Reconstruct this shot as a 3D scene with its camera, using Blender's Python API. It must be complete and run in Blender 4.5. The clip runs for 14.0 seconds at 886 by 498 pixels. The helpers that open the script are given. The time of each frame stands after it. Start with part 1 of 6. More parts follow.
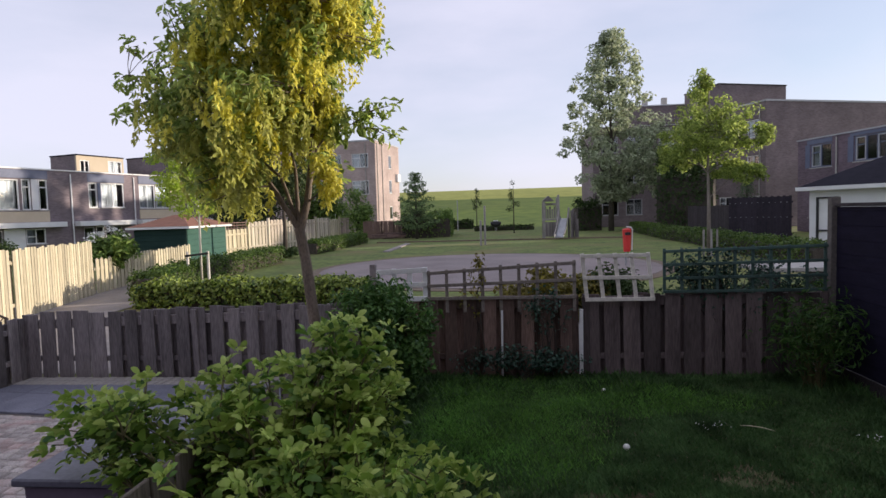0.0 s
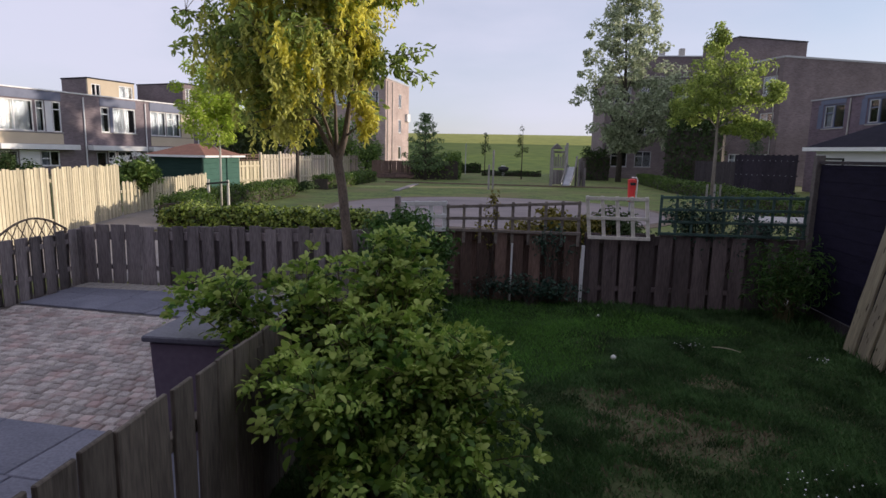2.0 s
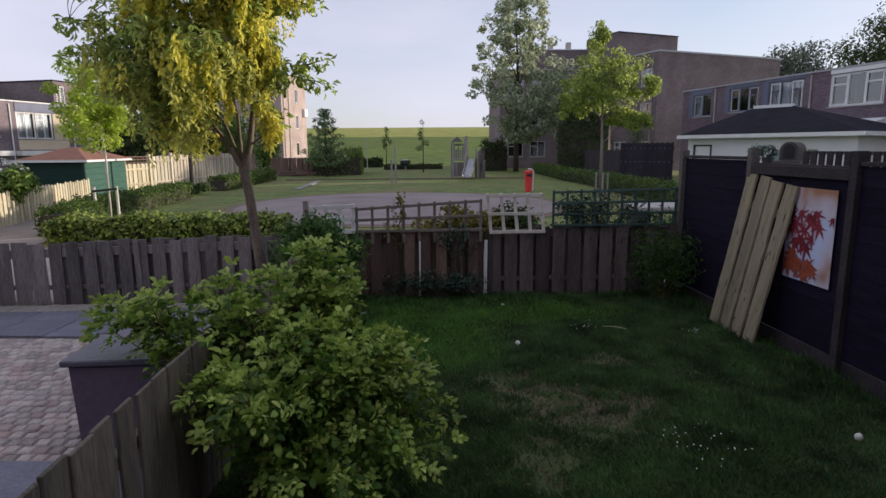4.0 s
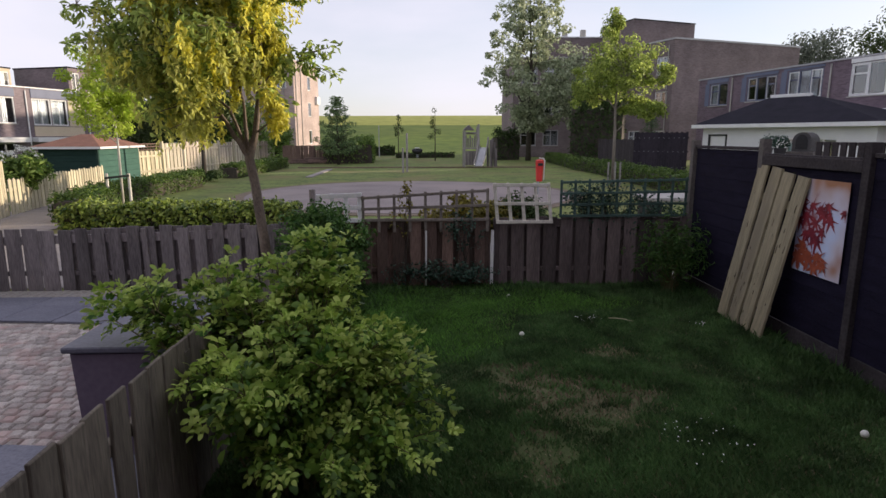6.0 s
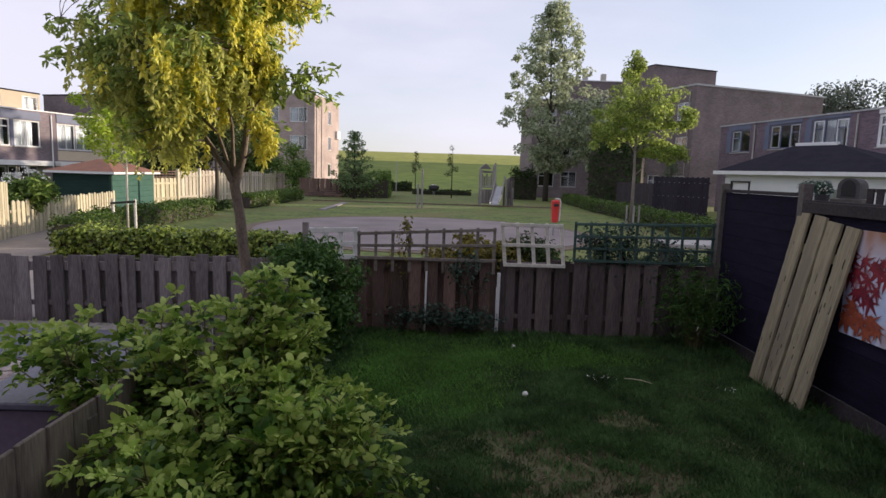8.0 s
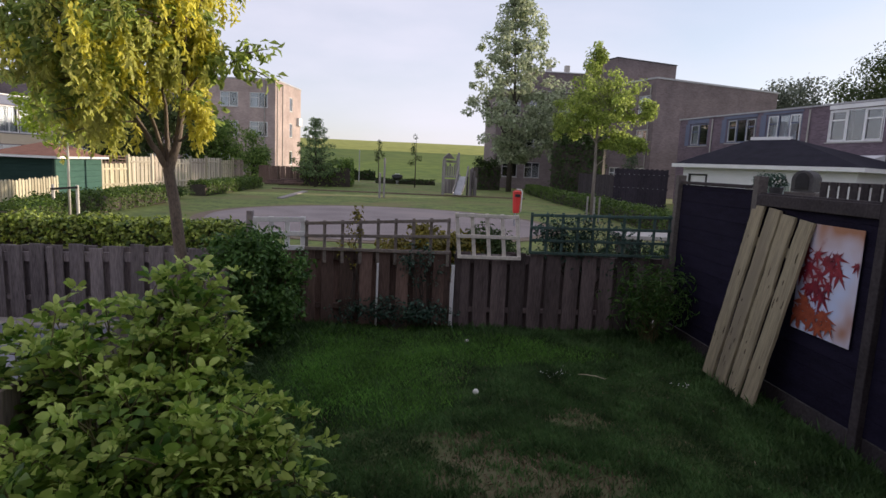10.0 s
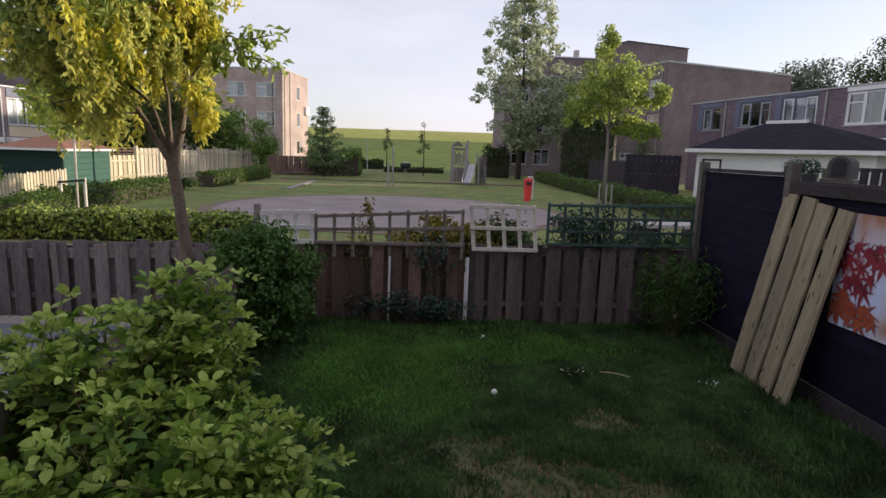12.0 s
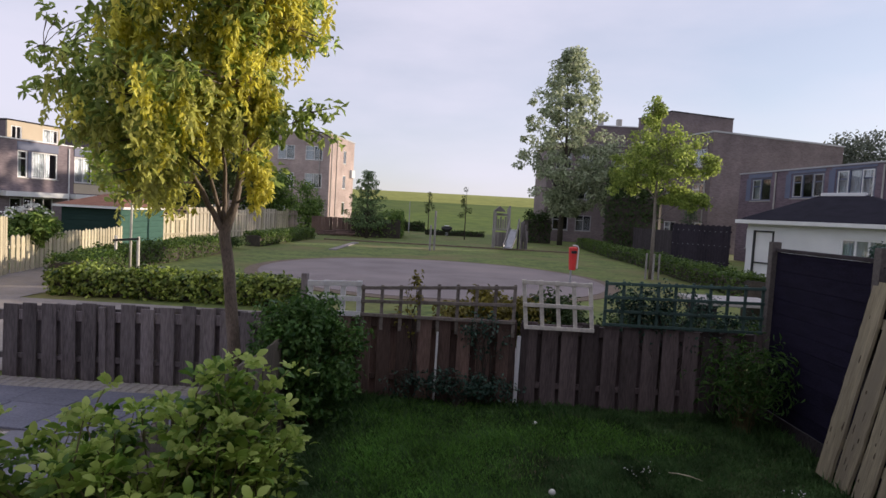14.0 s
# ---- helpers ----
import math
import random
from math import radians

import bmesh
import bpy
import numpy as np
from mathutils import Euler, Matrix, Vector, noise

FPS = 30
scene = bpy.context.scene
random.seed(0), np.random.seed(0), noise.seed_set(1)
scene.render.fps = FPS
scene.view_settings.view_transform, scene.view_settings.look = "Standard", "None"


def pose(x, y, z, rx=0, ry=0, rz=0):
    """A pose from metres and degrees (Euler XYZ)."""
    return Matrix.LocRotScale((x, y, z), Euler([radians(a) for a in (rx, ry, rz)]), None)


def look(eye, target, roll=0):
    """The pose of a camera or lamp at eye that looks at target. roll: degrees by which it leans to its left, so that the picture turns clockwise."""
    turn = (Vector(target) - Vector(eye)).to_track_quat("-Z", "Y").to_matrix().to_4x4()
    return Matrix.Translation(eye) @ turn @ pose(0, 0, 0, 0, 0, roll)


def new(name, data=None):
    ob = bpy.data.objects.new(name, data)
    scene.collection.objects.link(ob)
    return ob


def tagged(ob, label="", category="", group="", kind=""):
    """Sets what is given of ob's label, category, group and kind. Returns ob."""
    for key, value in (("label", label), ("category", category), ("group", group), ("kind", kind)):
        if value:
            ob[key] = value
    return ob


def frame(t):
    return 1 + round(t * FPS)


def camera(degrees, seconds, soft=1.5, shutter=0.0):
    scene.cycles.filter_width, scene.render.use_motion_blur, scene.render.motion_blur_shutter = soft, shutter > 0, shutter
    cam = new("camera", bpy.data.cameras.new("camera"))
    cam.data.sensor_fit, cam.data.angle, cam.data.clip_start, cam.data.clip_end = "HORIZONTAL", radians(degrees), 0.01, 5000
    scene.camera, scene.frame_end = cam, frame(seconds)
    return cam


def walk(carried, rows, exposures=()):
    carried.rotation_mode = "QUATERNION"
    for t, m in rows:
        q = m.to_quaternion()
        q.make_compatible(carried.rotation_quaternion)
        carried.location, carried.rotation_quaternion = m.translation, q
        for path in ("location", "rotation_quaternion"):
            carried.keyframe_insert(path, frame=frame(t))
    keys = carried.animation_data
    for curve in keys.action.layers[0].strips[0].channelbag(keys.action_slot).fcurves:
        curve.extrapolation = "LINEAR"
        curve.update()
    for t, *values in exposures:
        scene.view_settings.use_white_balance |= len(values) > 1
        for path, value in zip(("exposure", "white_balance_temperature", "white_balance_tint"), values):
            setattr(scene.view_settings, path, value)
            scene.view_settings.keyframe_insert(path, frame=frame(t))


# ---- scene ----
cam = camera(74.5, 14.0)
PATH = [
    (0, (1.547, 1.636, 1.854), (1.361, 3.624, 1.728), -1.6),
    (0.5, (1.447, 1.402, 1.816), (1.312, 3.372, 1.500), 0.2),
    (1, (1.452, 1.148, 1.877), (1.356, 3.125, 1.585), 1.1),
    (1.5, (1.485, 1.029, 1.864), (1.369, 3.017, 1.671), 1.5),
    (2, (1.436, 0.890, 1.805), (1.241, 2.855, 1.487), 1.3),
    (2.5, (1.344, 0.819, 1.812), (1.179, 2.797, 1.563), -2.4),
    (3, (1.362, 0.761, 1.833), (1.333, 2.741, 1.548), -1.1),
    (3.5, (1.393, 0.686, 1.879), (1.446, 2.662, 1.573), 1.2),
    (4, (1.404, 0.599, 1.936), (1.530, 2.566, 1.596), -0.3),
    (6.5, (1.504, 0.654, 1.941), (1.549, 2.617, 1.563), 0.2),
    (7, (1.521, 0.795, 1.908), (1.491, 2.767, 1.577), 0.5),
    (7.5, (1.546, 0.973, 1.898), (1.542, 2.960, 1.669), 1.9),
    (8, (1.665, 1.232, 1.893), (1.695, 3.216, 1.640), 1.9),
    (8.5, (1.718, 1.311, 1.904), (1.770, 3.287, 1.599), 1.4),
    (9, (1.790, 1.376, 1.903), (1.874, 3.352, 1.605), 1.8),
    (11.5, (1.816, 1.640, 1.850), (2.015, 3.611, 1.574), 2.9),
    (12, (1.770, 1.708, 1.897), (1.893, 3.678, 1.572), 2.0),
    (12.5, (1.702, 1.671, 1.900), (1.670, 3.646, 1.586), 2.2),
    (13, (1.621, 1.709, 1.832), (1.487, 3.686, 1.560), 2.5),
    (13.5, (1.626, 1.892, 1.886), (1.543, 3.871, 1.609), 2.2),
    (14, (1.638, 1.957, 1.997), (1.622, 3.954, 1.877), 3.2),
]
EXPOSURES = [
    (0.0, 0.21, 6350, 13), (0.5, 0.06, 6250, 14), (2.0, 0.01, 6250, 14), (3.0, 0.06, 6250, 14), (4.0, 0.08, 6350, 13), (6.5, 0.43, 6750, 12),
    (7.0, 0.51, 6750, 12), (7.5, 0.4, 6650, 12), (8.0, 0.27, 6550, 13), (8.5, 0.13, 6500, 13), (9.0, 0.15, 6500, 13), (11.5, 0.43, 6750, 12),
    (12.0, 0.33, 6750, 12), (12.5, 0.3, 6750, 12), (13.0, 0.3, 6650, 12), (13.5, 0.28, 6600, 13), (14.0, 0.14, 6500, 14),
]
walk(cam, [(t, look(eye, target, roll)) for t, eye, target, roll in PATH], EXPOSURES)

# ---- light ----
SUN_DIR = Vector((0.953, 0.303, 0.0)).normalized()
SUN_EL = radians(10.7)
world = bpy.data.worlds.new("sky")
scene.world = world
world.use_nodes = True
wn, wl = world.node_tree.nodes, world.node_tree.links
wn.clear()
w_out = wn.new("ShaderNodeOutputWorld")
w_bg = wn.new("ShaderNodeBackground")
w_bg.inputs["Strength"].default_value = 0.15
sky = wn.new("ShaderNodeTexSky")
sky.sky_type = "NISHITA"
sky.sun_disc = False
sky.sun_elevation = SUN_EL
sky.sun_rotation = math.atan2(SUN_DIR.x, SUN_DIR.y)
sky.air_density, sky.dust_density, sky.ozone_density = 1.0, 0.6, 2.0
w_tc = wn.new("ShaderNodeTexCoord")
w_map = wn.new("ShaderNodeMapping")
w_map.inputs["Scale"].default_value = (1.0, 1.0, 3.2)
w_map.inputs["Location"].default_value = (0.35, 0.2, 0.1)
w_noise = wn.new("ShaderNodeTexNoise")
w_noise.inputs["Scale"].default_value = 1.7
w_noise.inputs["Detail"].default_value = 7.0
w_noise.inputs["Roughness"].default_value = 0.52
w_ramp = wn.new("ShaderNodeValToRGB")
w_ramp.color_ramp.elements[0].position = 0.30
w_ramp.color_ramp.elements[0].color = (0.46, 0.46, 0.46, 1)
w_ramp.color_ramp.elements[1].position = 0.66
w_ramp.color_ramp.elements[1].color = (0.86, 0.86, 0.86, 1)
w_mix = wn.new("ShaderNodeMix")
w_mix.data_type = "RGBA"
w_mix.inputs["B"].default_value = (5.15, 5.05, 5.9, 1)
wl.new(w_tc.outputs["Generated"], w_map.inputs["Vector"])
wl.new(w_map.outputs["Vector"], w_noise.inputs["Vector"])
wl.new(w_noise.outputs["Fac"], w_ramp.inputs["Fac"])
wl.new(w_ramp.outputs["Color"], w_mix.inputs["Factor"])
wl.new(sky.outputs["Color"], w_mix.inputs["A"])
wl.new(w_mix.outputs["Result"], w_bg.inputs["Color"])
wl.new(w_bg.outputs["Background"], w_out.inputs["Surface"])
sun = new("sun", bpy.data.lights.new("sun", "SUN"))
sun.data.energy = 4.6
sun.data.angle = radians(0.6)
sun.data.color = (1.0, 0.86, 0.68)
to_sun = Vector((SUN_DIR.x * math.cos(SUN_EL), SUN_DIR.y * math.cos(SUN_EL), math.sin(SUN_EL)))
sun.rotation_mode = "QUATERNION"
sun.rotation_quaternion = to_sun.to_track_quat("Z", "Y")
sun.location = to_sun * 60

# ---- materials ----
MATS = {}


def mat(name, c1, c2, rough=0.8, scale=6.0, fine=60.0, bump=0.25, stretch=(1, 1, 1), rand=0.0, island=0.0, metal=0.0, spec=0.4, third=None):
    """Two colours mixed by a broad and a fine noise, with relief; rand varies the value from piece to piece."""
    m = bpy.data.materials.new(name)
    m.use_nodes = True
    n, l = m.node_tree.nodes, m.node_tree.links
    b = n["Principled BSDF"]
    b.inputs["Roughness"].default_value = rough
    b.inputs["Metallic"].default_value = metal
    b.inputs["Specular IOR Level"].default_value = spec
    tc = n.new("ShaderNodeTexCoord")
    mp = n.new("ShaderNodeMapping")
    mp.inputs["Scale"].default_value = stretch
    l.new(tc.outputs["Object"], mp.inputs["Vector"])
    vec = mp.outputs["Vector"]
    info = n.new("ShaderNodeObjectInfo")
    if rand > 0:
        add = n.new("ShaderNodeVectorMath")
        add.operation = "ADD"
        mul = n.new("ShaderNodeMath")
        mul.operation = "MULTIPLY"
        mul.inputs[1].default_value = 37.0
        l.new(info.outputs["Random"], mul.inputs[0])
        l.new(mul.outputs[0], add.inputs[1])
        l.new(vec, add.inputs[0])
        vec = add.outputs["Vector"]
    big = n.new("ShaderNodeTexNoise")
    big.inputs["Scale"].default_value = scale
    big.inputs["Detail"].default_value = 5.0
    small = n.new("ShaderNodeTexNoise")
    small.inputs["Scale"].default_value = fine
    small.inputs["Detail"].default_value = 4.0
    l.new(vec, big.inputs["Vector"])
    l.new(vec, small.inputs["Vector"])
    avg = n.new("ShaderNodeMath")
    avg.operation = "MULTIPLY_ADD"
    avg.inputs[1].default_value = 0.55
    l.new(small.outputs["Fac"], avg.inputs[0])
    half = n.new("ShaderNodeMath")
    half.operation = "MULTIPLY"
    half.inputs[1].default_value = 0.45
    l.new(big.outputs["Fac"], half.inputs[0])
    l.new(half.outputs[0], avg.inputs[2])
    ramp = n.new("ShaderNodeValToRGB")
    ramp.color_ramp.elements[0].position, ramp.color_ramp.elements[1].position = 0.34, 0.66
    ramp.color_ramp.elements[0].color, ramp.color_ramp.elements[1].color = (*c1, 1), (*c2, 1)
    l.new(avg.outputs[0], ramp.inputs["Fac"])
    col = ramp.outputs["Color"]
    if third:
        patch = n.new("ShaderNodeTexNoise")
        patch.inputs["Scale"].default_value = scale * 0.3
        patch.inputs["Detail"].default_value = 6.0
        l.new(vec, patch.inputs["Vector"])
        pr = n.new("ShaderNodeValToRGB")
        pr.color_ramp.elements[0].position, pr.color_ramp.elements[1].position = 0.48, 0.68
        l.new(patch.outputs["Fac"], pr.inputs["Fac"])
        mx = n.new("ShaderNodeMix")
        mx.data_type = "RGBA"
        l.new(pr.outputs["Color"], mx.inputs["Factor"])
        l.new(col, mx.inputs["A"])
        mx.inputs["B"].default_value = (*third, 1)
        col = mx.outputs["Result"]
    if rand > 0 or island > 0:
        hsv = n.new("ShaderNodeHueSaturation")
        mr = n.new("ShaderNodeMapRange")
        amount = rand if rand > 0 else island
        mr.inputs["To Min"].default_value, mr.inputs["To Max"].default_value = 1 - amount, 1 + amount
        if rand > 0:
            l.new(info.outputs["Random"], mr.inputs["Value"])
        else:
            geo = n.new("ShaderNodeNewGeometry")
            l.new(geo.outputs["Random Per Island"], mr.inputs["Value"])
        l.new(mr.outputs["Result"], hsv.inputs["Value"])
        l.new(col, hsv.inputs["Color"])
        col = hsv.outputs["Color"]
    l.new(col, b.inputs["Base Color"])
    bp = n.new("ShaderNodeBump")
    bp.inputs["Strength"].default_value = bump
    bp.inputs["Distance"].default_value = 0.01
    l.new(avg.outputs[0], bp.inputs["Height"])
    l.new(bp.outputs["Normal"], b.inputs["Normal"])
    MATS[name] = m
    return m


def leafmat(name, c1, c2, glow=0.35, rough=0.5, patch=(0.7, 1.3, 2.2)):
    """Leaf: each island of its own tint, part of the light passes through."""
    m = bpy.data.materials.new(name)
    m.use_nodes = True
    n, l = m.node_tree.nodes, m.node_tree.links
    b = n["Principled BSDF"]
    b.inputs["Roughness"].default_value = rough
    b.inputs["Specular IOR Level"].default_value = 0.3
    geo = n.new("ShaderNodeNewGeometry")
    ramp = n.new("ShaderNodeValToRGB")
    ramp.color_ramp.elements[0].color, ramp.color_ramp.elements[1].color = (*c1, 1), (*c2, 1)
    l.new(geo.outputs["Random Per Island"], ramp.inputs["Fac"])
    tc = n.new("ShaderNodeTexCoord")
    nz = n.new("ShaderNodeTexNoise")
    nz.inputs["Scale"].default_value = patch[2]
    nz.inputs["Detail"].default_value = 4.0
    l.new(tc.outputs["Object"], nz.inputs["Vector"])
    hsv = n.new("ShaderNodeHueSaturation")
    mr = n.new("ShaderNodeMapRange")
    mr.inputs["From Min"].default_value, mr.inputs["From Max"].default_value = 0.3, 0.7
    mr.inputs["To Min"].default_value, mr.inputs["To Max"].default_value = patch[0], patch[1]
    l.new(nz.outputs["Fac"], mr.inputs["Value"])
    l.new(mr.outputs["Result"], hsv.inputs["Value"])
    l.new(ramp.outputs["Color"], hsv.inputs["Color"])
    l.new(hsv.outputs["Color"], b.inputs["Base Color"])
    tr = n.new("ShaderNodeBsdfTranslucent")
    l.new(hsv.outputs["Color"], tr.inputs["Color"])
    mx = n.new("ShaderNodeMixShader")
    mx.inputs["Fac"].default_value = glow
    l.new(b.outputs["BSDF"], mx.inputs[1])
    l.new(tr.outputs["BSDF"], mx.inputs[2])
    l.new(mx.outputs["Shader"], n["Material Output"].inputs["Surface"])
    return m


def glassmat(name, tint=(0.75, 0.82, 0.88)):
    m = bpy.data.materials.new(name)
    m.use_nodes = True
    n, l = m.node_tree.nodes, m.node_tree.links
    b = n["Principled BSDF"]
    b.inputs["Base Color"].default_value = (*tint, 1)
    b.inputs["Roughness"].default_value = 0.03
    b.inputs["Transmission Weight"].default_value = 1.0
    b.inputs["IOR"].default_value = 1.9
    nz = n.new("ShaderNodeTexNoise")
    nz.inputs["Scale"].default_value = 1.2
    bp = n.new("ShaderNodeBump")
    bp.inputs["Strength"].default_value = 0.04
    l.new(nz.outputs["Fac"], bp.inputs["Height"])
    l.new(bp.outputs["Normal"], b.inputs["Normal"])
    return m


def brickmat(name, c1, c2, mortar, rough=0.9, scale=1.0):
    """Brickwork seen from far: courses of 6.5 cm with mortar and stains."""
    m = bpy.data.materials.new(name)
    m.use_nodes = True
    n, l = m.node_tree.nodes, m.node_tree.links
    b = n["Principled BSDF"]
    b.inputs["Roughness"].default_value = rough
    tc = n.new("ShaderNodeTexCoord")
    sep = n.new("ShaderNodeSeparateXYZ")
    l.new(tc.outputs["Object"], sep.inputs["Vector"])
    add = n.new("ShaderNodeMath")
    l.new(sep.outputs["X"], add.inputs[0])
    l.new(sep.outputs["Y"], add.inputs[1])
    com = n.new("ShaderNodeCombineXYZ")
    l.new(add.outputs[0], com.inputs["X"])
    l.new(sep.outputs["Z"], com.inputs["Y"])
    br = n.new("ShaderNodeTexBrick")
    br.inputs["Scale"].default_value = scale
    br.inputs["Brick Width"].default_value = 0.22
    br.inputs["Row Height"].default_value = 0.065
    br.inputs["Mortar Size"].default_value = 0.006
    br.inputs["Color1"].default_value, br.inputs["Color2"].default_value = (*c1, 1), (*c2, 1)
    br.inputs["Mortar"].default_value = (*mortar, 1)
    l.new(com.outputs["Vector"], br.inputs["Vector"])
    nz = n.new("ShaderNodeTexNoise")
    nz.inputs["Scale"].default_value = 0.5
    nz.inputs["Detail"].default_value = 6
    l.new(tc.outputs["Object"], nz.inputs["Vector"])
    hsv = n.new("ShaderNodeHueSaturation")
    mr = n.new("ShaderNodeMapRange")
    mr.inputs["From Min"].default_value, mr.inputs["From Max"].default_value = 0.3, 0.7
    mr.inputs["To Min"].default_value, mr.inputs["To Max"].default_value = 0.78, 1.2
    l.new(nz.outputs["Fac"], mr.inputs["Value"])
    l.new(mr.outputs["Result"], hsv.inputs["Value"])
    l.new(br.outputs["Color"], hsv.inputs["Color"])
    l.new(hsv.outputs["Color"], b.inputs["Base Color"])
    bp = n.new("ShaderNodeBump")
    bp.inputs["Strength"].default_value = 0.3
    bp.inputs["Distance"].default_value = 0.01
    bp.invert = True
    l.new(br.outputs["Fac"], bp.inputs["Height"])
    l.new(bp.outputs["Normal"], b.inputs["Normal"])
    return m


M_GRASS = mat("park_grass", (0.05, 0.085, 0.02), (0.205, 0.255, 0.06), 0.95, 0.9, 5, 1.0, third=(0.18, 0.16, 0.06))
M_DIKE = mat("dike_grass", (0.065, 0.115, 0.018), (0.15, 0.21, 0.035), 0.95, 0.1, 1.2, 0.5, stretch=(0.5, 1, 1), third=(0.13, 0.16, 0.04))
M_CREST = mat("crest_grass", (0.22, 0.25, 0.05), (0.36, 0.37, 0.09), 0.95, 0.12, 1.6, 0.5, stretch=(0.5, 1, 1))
M_SOIL = mat("lawn_soil", (0.035, 0.055, 0.014), (0.075, 0.095, 0.03), 0.95, 1.6, 40, 0.6, third=(0.13, 0.11, 0.065))
M_BLADE = leafmat("grass_blade", (0.034, 0.088, 0.025), (0.1, 0.175, 0.06), 0.36, 0.6, (0.45, 1.65, 2.6))
M_BRIGHTBLADE = leafmat("bright_grass_blade", (0.075, 0.2, 0.034), (0.19, 0.38, 0.075), 0.42, 0.55)
M_DRYBLADE = leafmat("dry_grass_blade", (0.14, 0.115, 0.07), (0.27, 0.21, 0.14), 0.25, 0.7)
M_WOODGREY = mat("weathered_wood", (0.095, 0.083, 0.084), (0.27, 0.238, 0.236), 0.88, 3, 30, 0.5, stretch=(3, 3, 0.35), rand=0.42)
M_WOODBROWN = mat("brown_wood", (0.085, 0.055, 0.045), (0.235, 0.155, 0.128), 0.85, 3, 30, 0.5, stretch=(3, 3, 0.35), rand=0.5)
M_WOODDUSK = mat("grey_brown_wood", (0.065, 0.05, 0.05), (0.165, 0.13, 0.126), 0.88, 3, 30, 0.5, stretch=(3, 3, 0.35), rand=0.42)
M_WOODDIV = mat("grey_green_wood", (0.07, 0.06, 0.048), (0.185, 0.158, 0.125), 0.88, 3, 30, 0.5, stretch=(3, 3, 0.35), rand=0.2)
M_WOODNEW = mat("pale_new_wood", (0.36, 0.315, 0.21), (0.62, 0.555, 0.40), 0.75, 2.5, 26, 0.3, stretch=(3, 3, 0.3), rand=0.24)
M_PLANK = mat("treated_pine", (0.17, 0.145, 0.095), (0.36, 0.31, 0.205), 0.8, 5, 22, 0.5, stretch=(4, 4, 0.35), rand=0.16, third=(0.20, 0.17, 0.12))
M_KNOT = mat("wood_knot", (0.05, 0.036, 0.024), (0.10, 0.075, 0.05), 0.8, 20, 90, 0.2)
M_CHAR = mat("charcoal_stain", (0.009, 0.0075, 0.016), (0.019, 0.016, 0.035), 0.85, 4, 40, 0.3, stretch=(1, 1, 4), rand=0.12, spec=0.1)
M_GATE = mat("dark_gate_stain", (0.022, 0.018, 0.026), (0.045, 0.038, 0.05), 0.85, 4, 40, 0.3, rand=0.15, spec=0.2)
M_DARKRAIL = mat("dark_brown_rail", (0.028, 0.024, 0.026), (0.068, 0.058, 0.062), 0.85, 4, 40, 0.4, rand=0.15, spec=0.2)
M_GREYRAIL = mat("grey_rail_wood", (0.09, 0.08, 0.075), (0.17, 0.15, 0.14), 0.85, 4, 40, 0.4, stretch=(1, 1, 1), rand=0.1)
M_WHITEWOOD = mat("white_worn_paint", (0.5, 0.47, 0.42), (0.76, 0.72, 0.64), 0.75, 6, 40, 0.3, rand=0.1)
M_TRELLIS = mat("weathered_lath", (0.14, 0.12, 0.105), (0.27, 0.235, 0.205), 0.85, 6, 40, 0.4, rand=0.2)
M_GREENWOOD = mat("green_stain", (0.035, 0.075, 0.066), (0.075, 0.125, 0.11), 0.8, 6, 40, 0.3, rand=0.15)
M_BRICKPAVE = mat("paving_brick", (0.27, 0.24, 0.225), (0.53, 0.48, 0.445), 0.9, 14, 80, 0.6, rand=0.28, third=(0.42, 0.31, 0.285))
M_BRICKREST = mat("paving_brick_rest", (0.27, 0.24, 0.225), (0.53, 0.48, 0.445), 0.9, 14, 80, 0.6, island=0.28, third=(0.42, 0.31, 0.285))
M_SLAB = mat("blue_grey_slab", (0.13, 0.135, 0.175), (0.23, 0.235, 0.285), 0.8, 3, 50, 0.3, rand=0.08)
M_JOINT = mat("joint_sand", (0.10, 0.09, 0.08), (0.18, 0.16, 0.14), 0.95, 12, 90, 0.4)
M_GRAVEL = mat("pale_edging", (0.28, 0.26, 0.24), (0.46, 0.43, 0.39), 0.95, 20, 120, 0.7)
M_BOX = mat("mauve_grey_plastic", (0.13, 0.10, 0.145), (0.18, 0.145, 0.19), 0.6, 2, 30, 0.15)
M_LID = mat("grey_lid_plastic", (0.10, 0.10, 0.13), (0.16, 0.16, 0.20), 0.5, 2, 40, 0.15)
M_PATH = mat("path_tiles", (0.20, 0.18, 0.17), (0.33, 0.30, 0.285), 0.9, 2, 40, 0.4)
M_CIRCLE = mat("play_surface", (0.18, 0.15, 0.147), (0.30, 0.26, 0.252), 0.92, 0.8, 30, 0.5, third=(0.30, 0.25, 0.235))
M_KERB = mat("concrete_kerb", (0.30, 0.29, 0.27), (0.46, 0.44, 0.41), 0.9, 5, 60, 0.4)
M_EARTH = mat("bare_earth", (0.12, 0.09, 0.065), (0.22, 0.17, 0.12), 0.95, 4, 40, 0.6)
M_BARK = mat("tree_bark", (0.085, 0.066, 0.052), (0.245, 0.195, 0.152), 0.9, 5, 40, 0.7, stretch=(2, 2, 0.5))
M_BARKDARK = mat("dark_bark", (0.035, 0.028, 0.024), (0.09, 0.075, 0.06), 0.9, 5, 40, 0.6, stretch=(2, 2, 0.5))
M_TWIG = mat("green_twig", (0.08, 0.07, 0.03), (0.16, 0.15, 0.06), 0.8, 6, 50, 0.3)
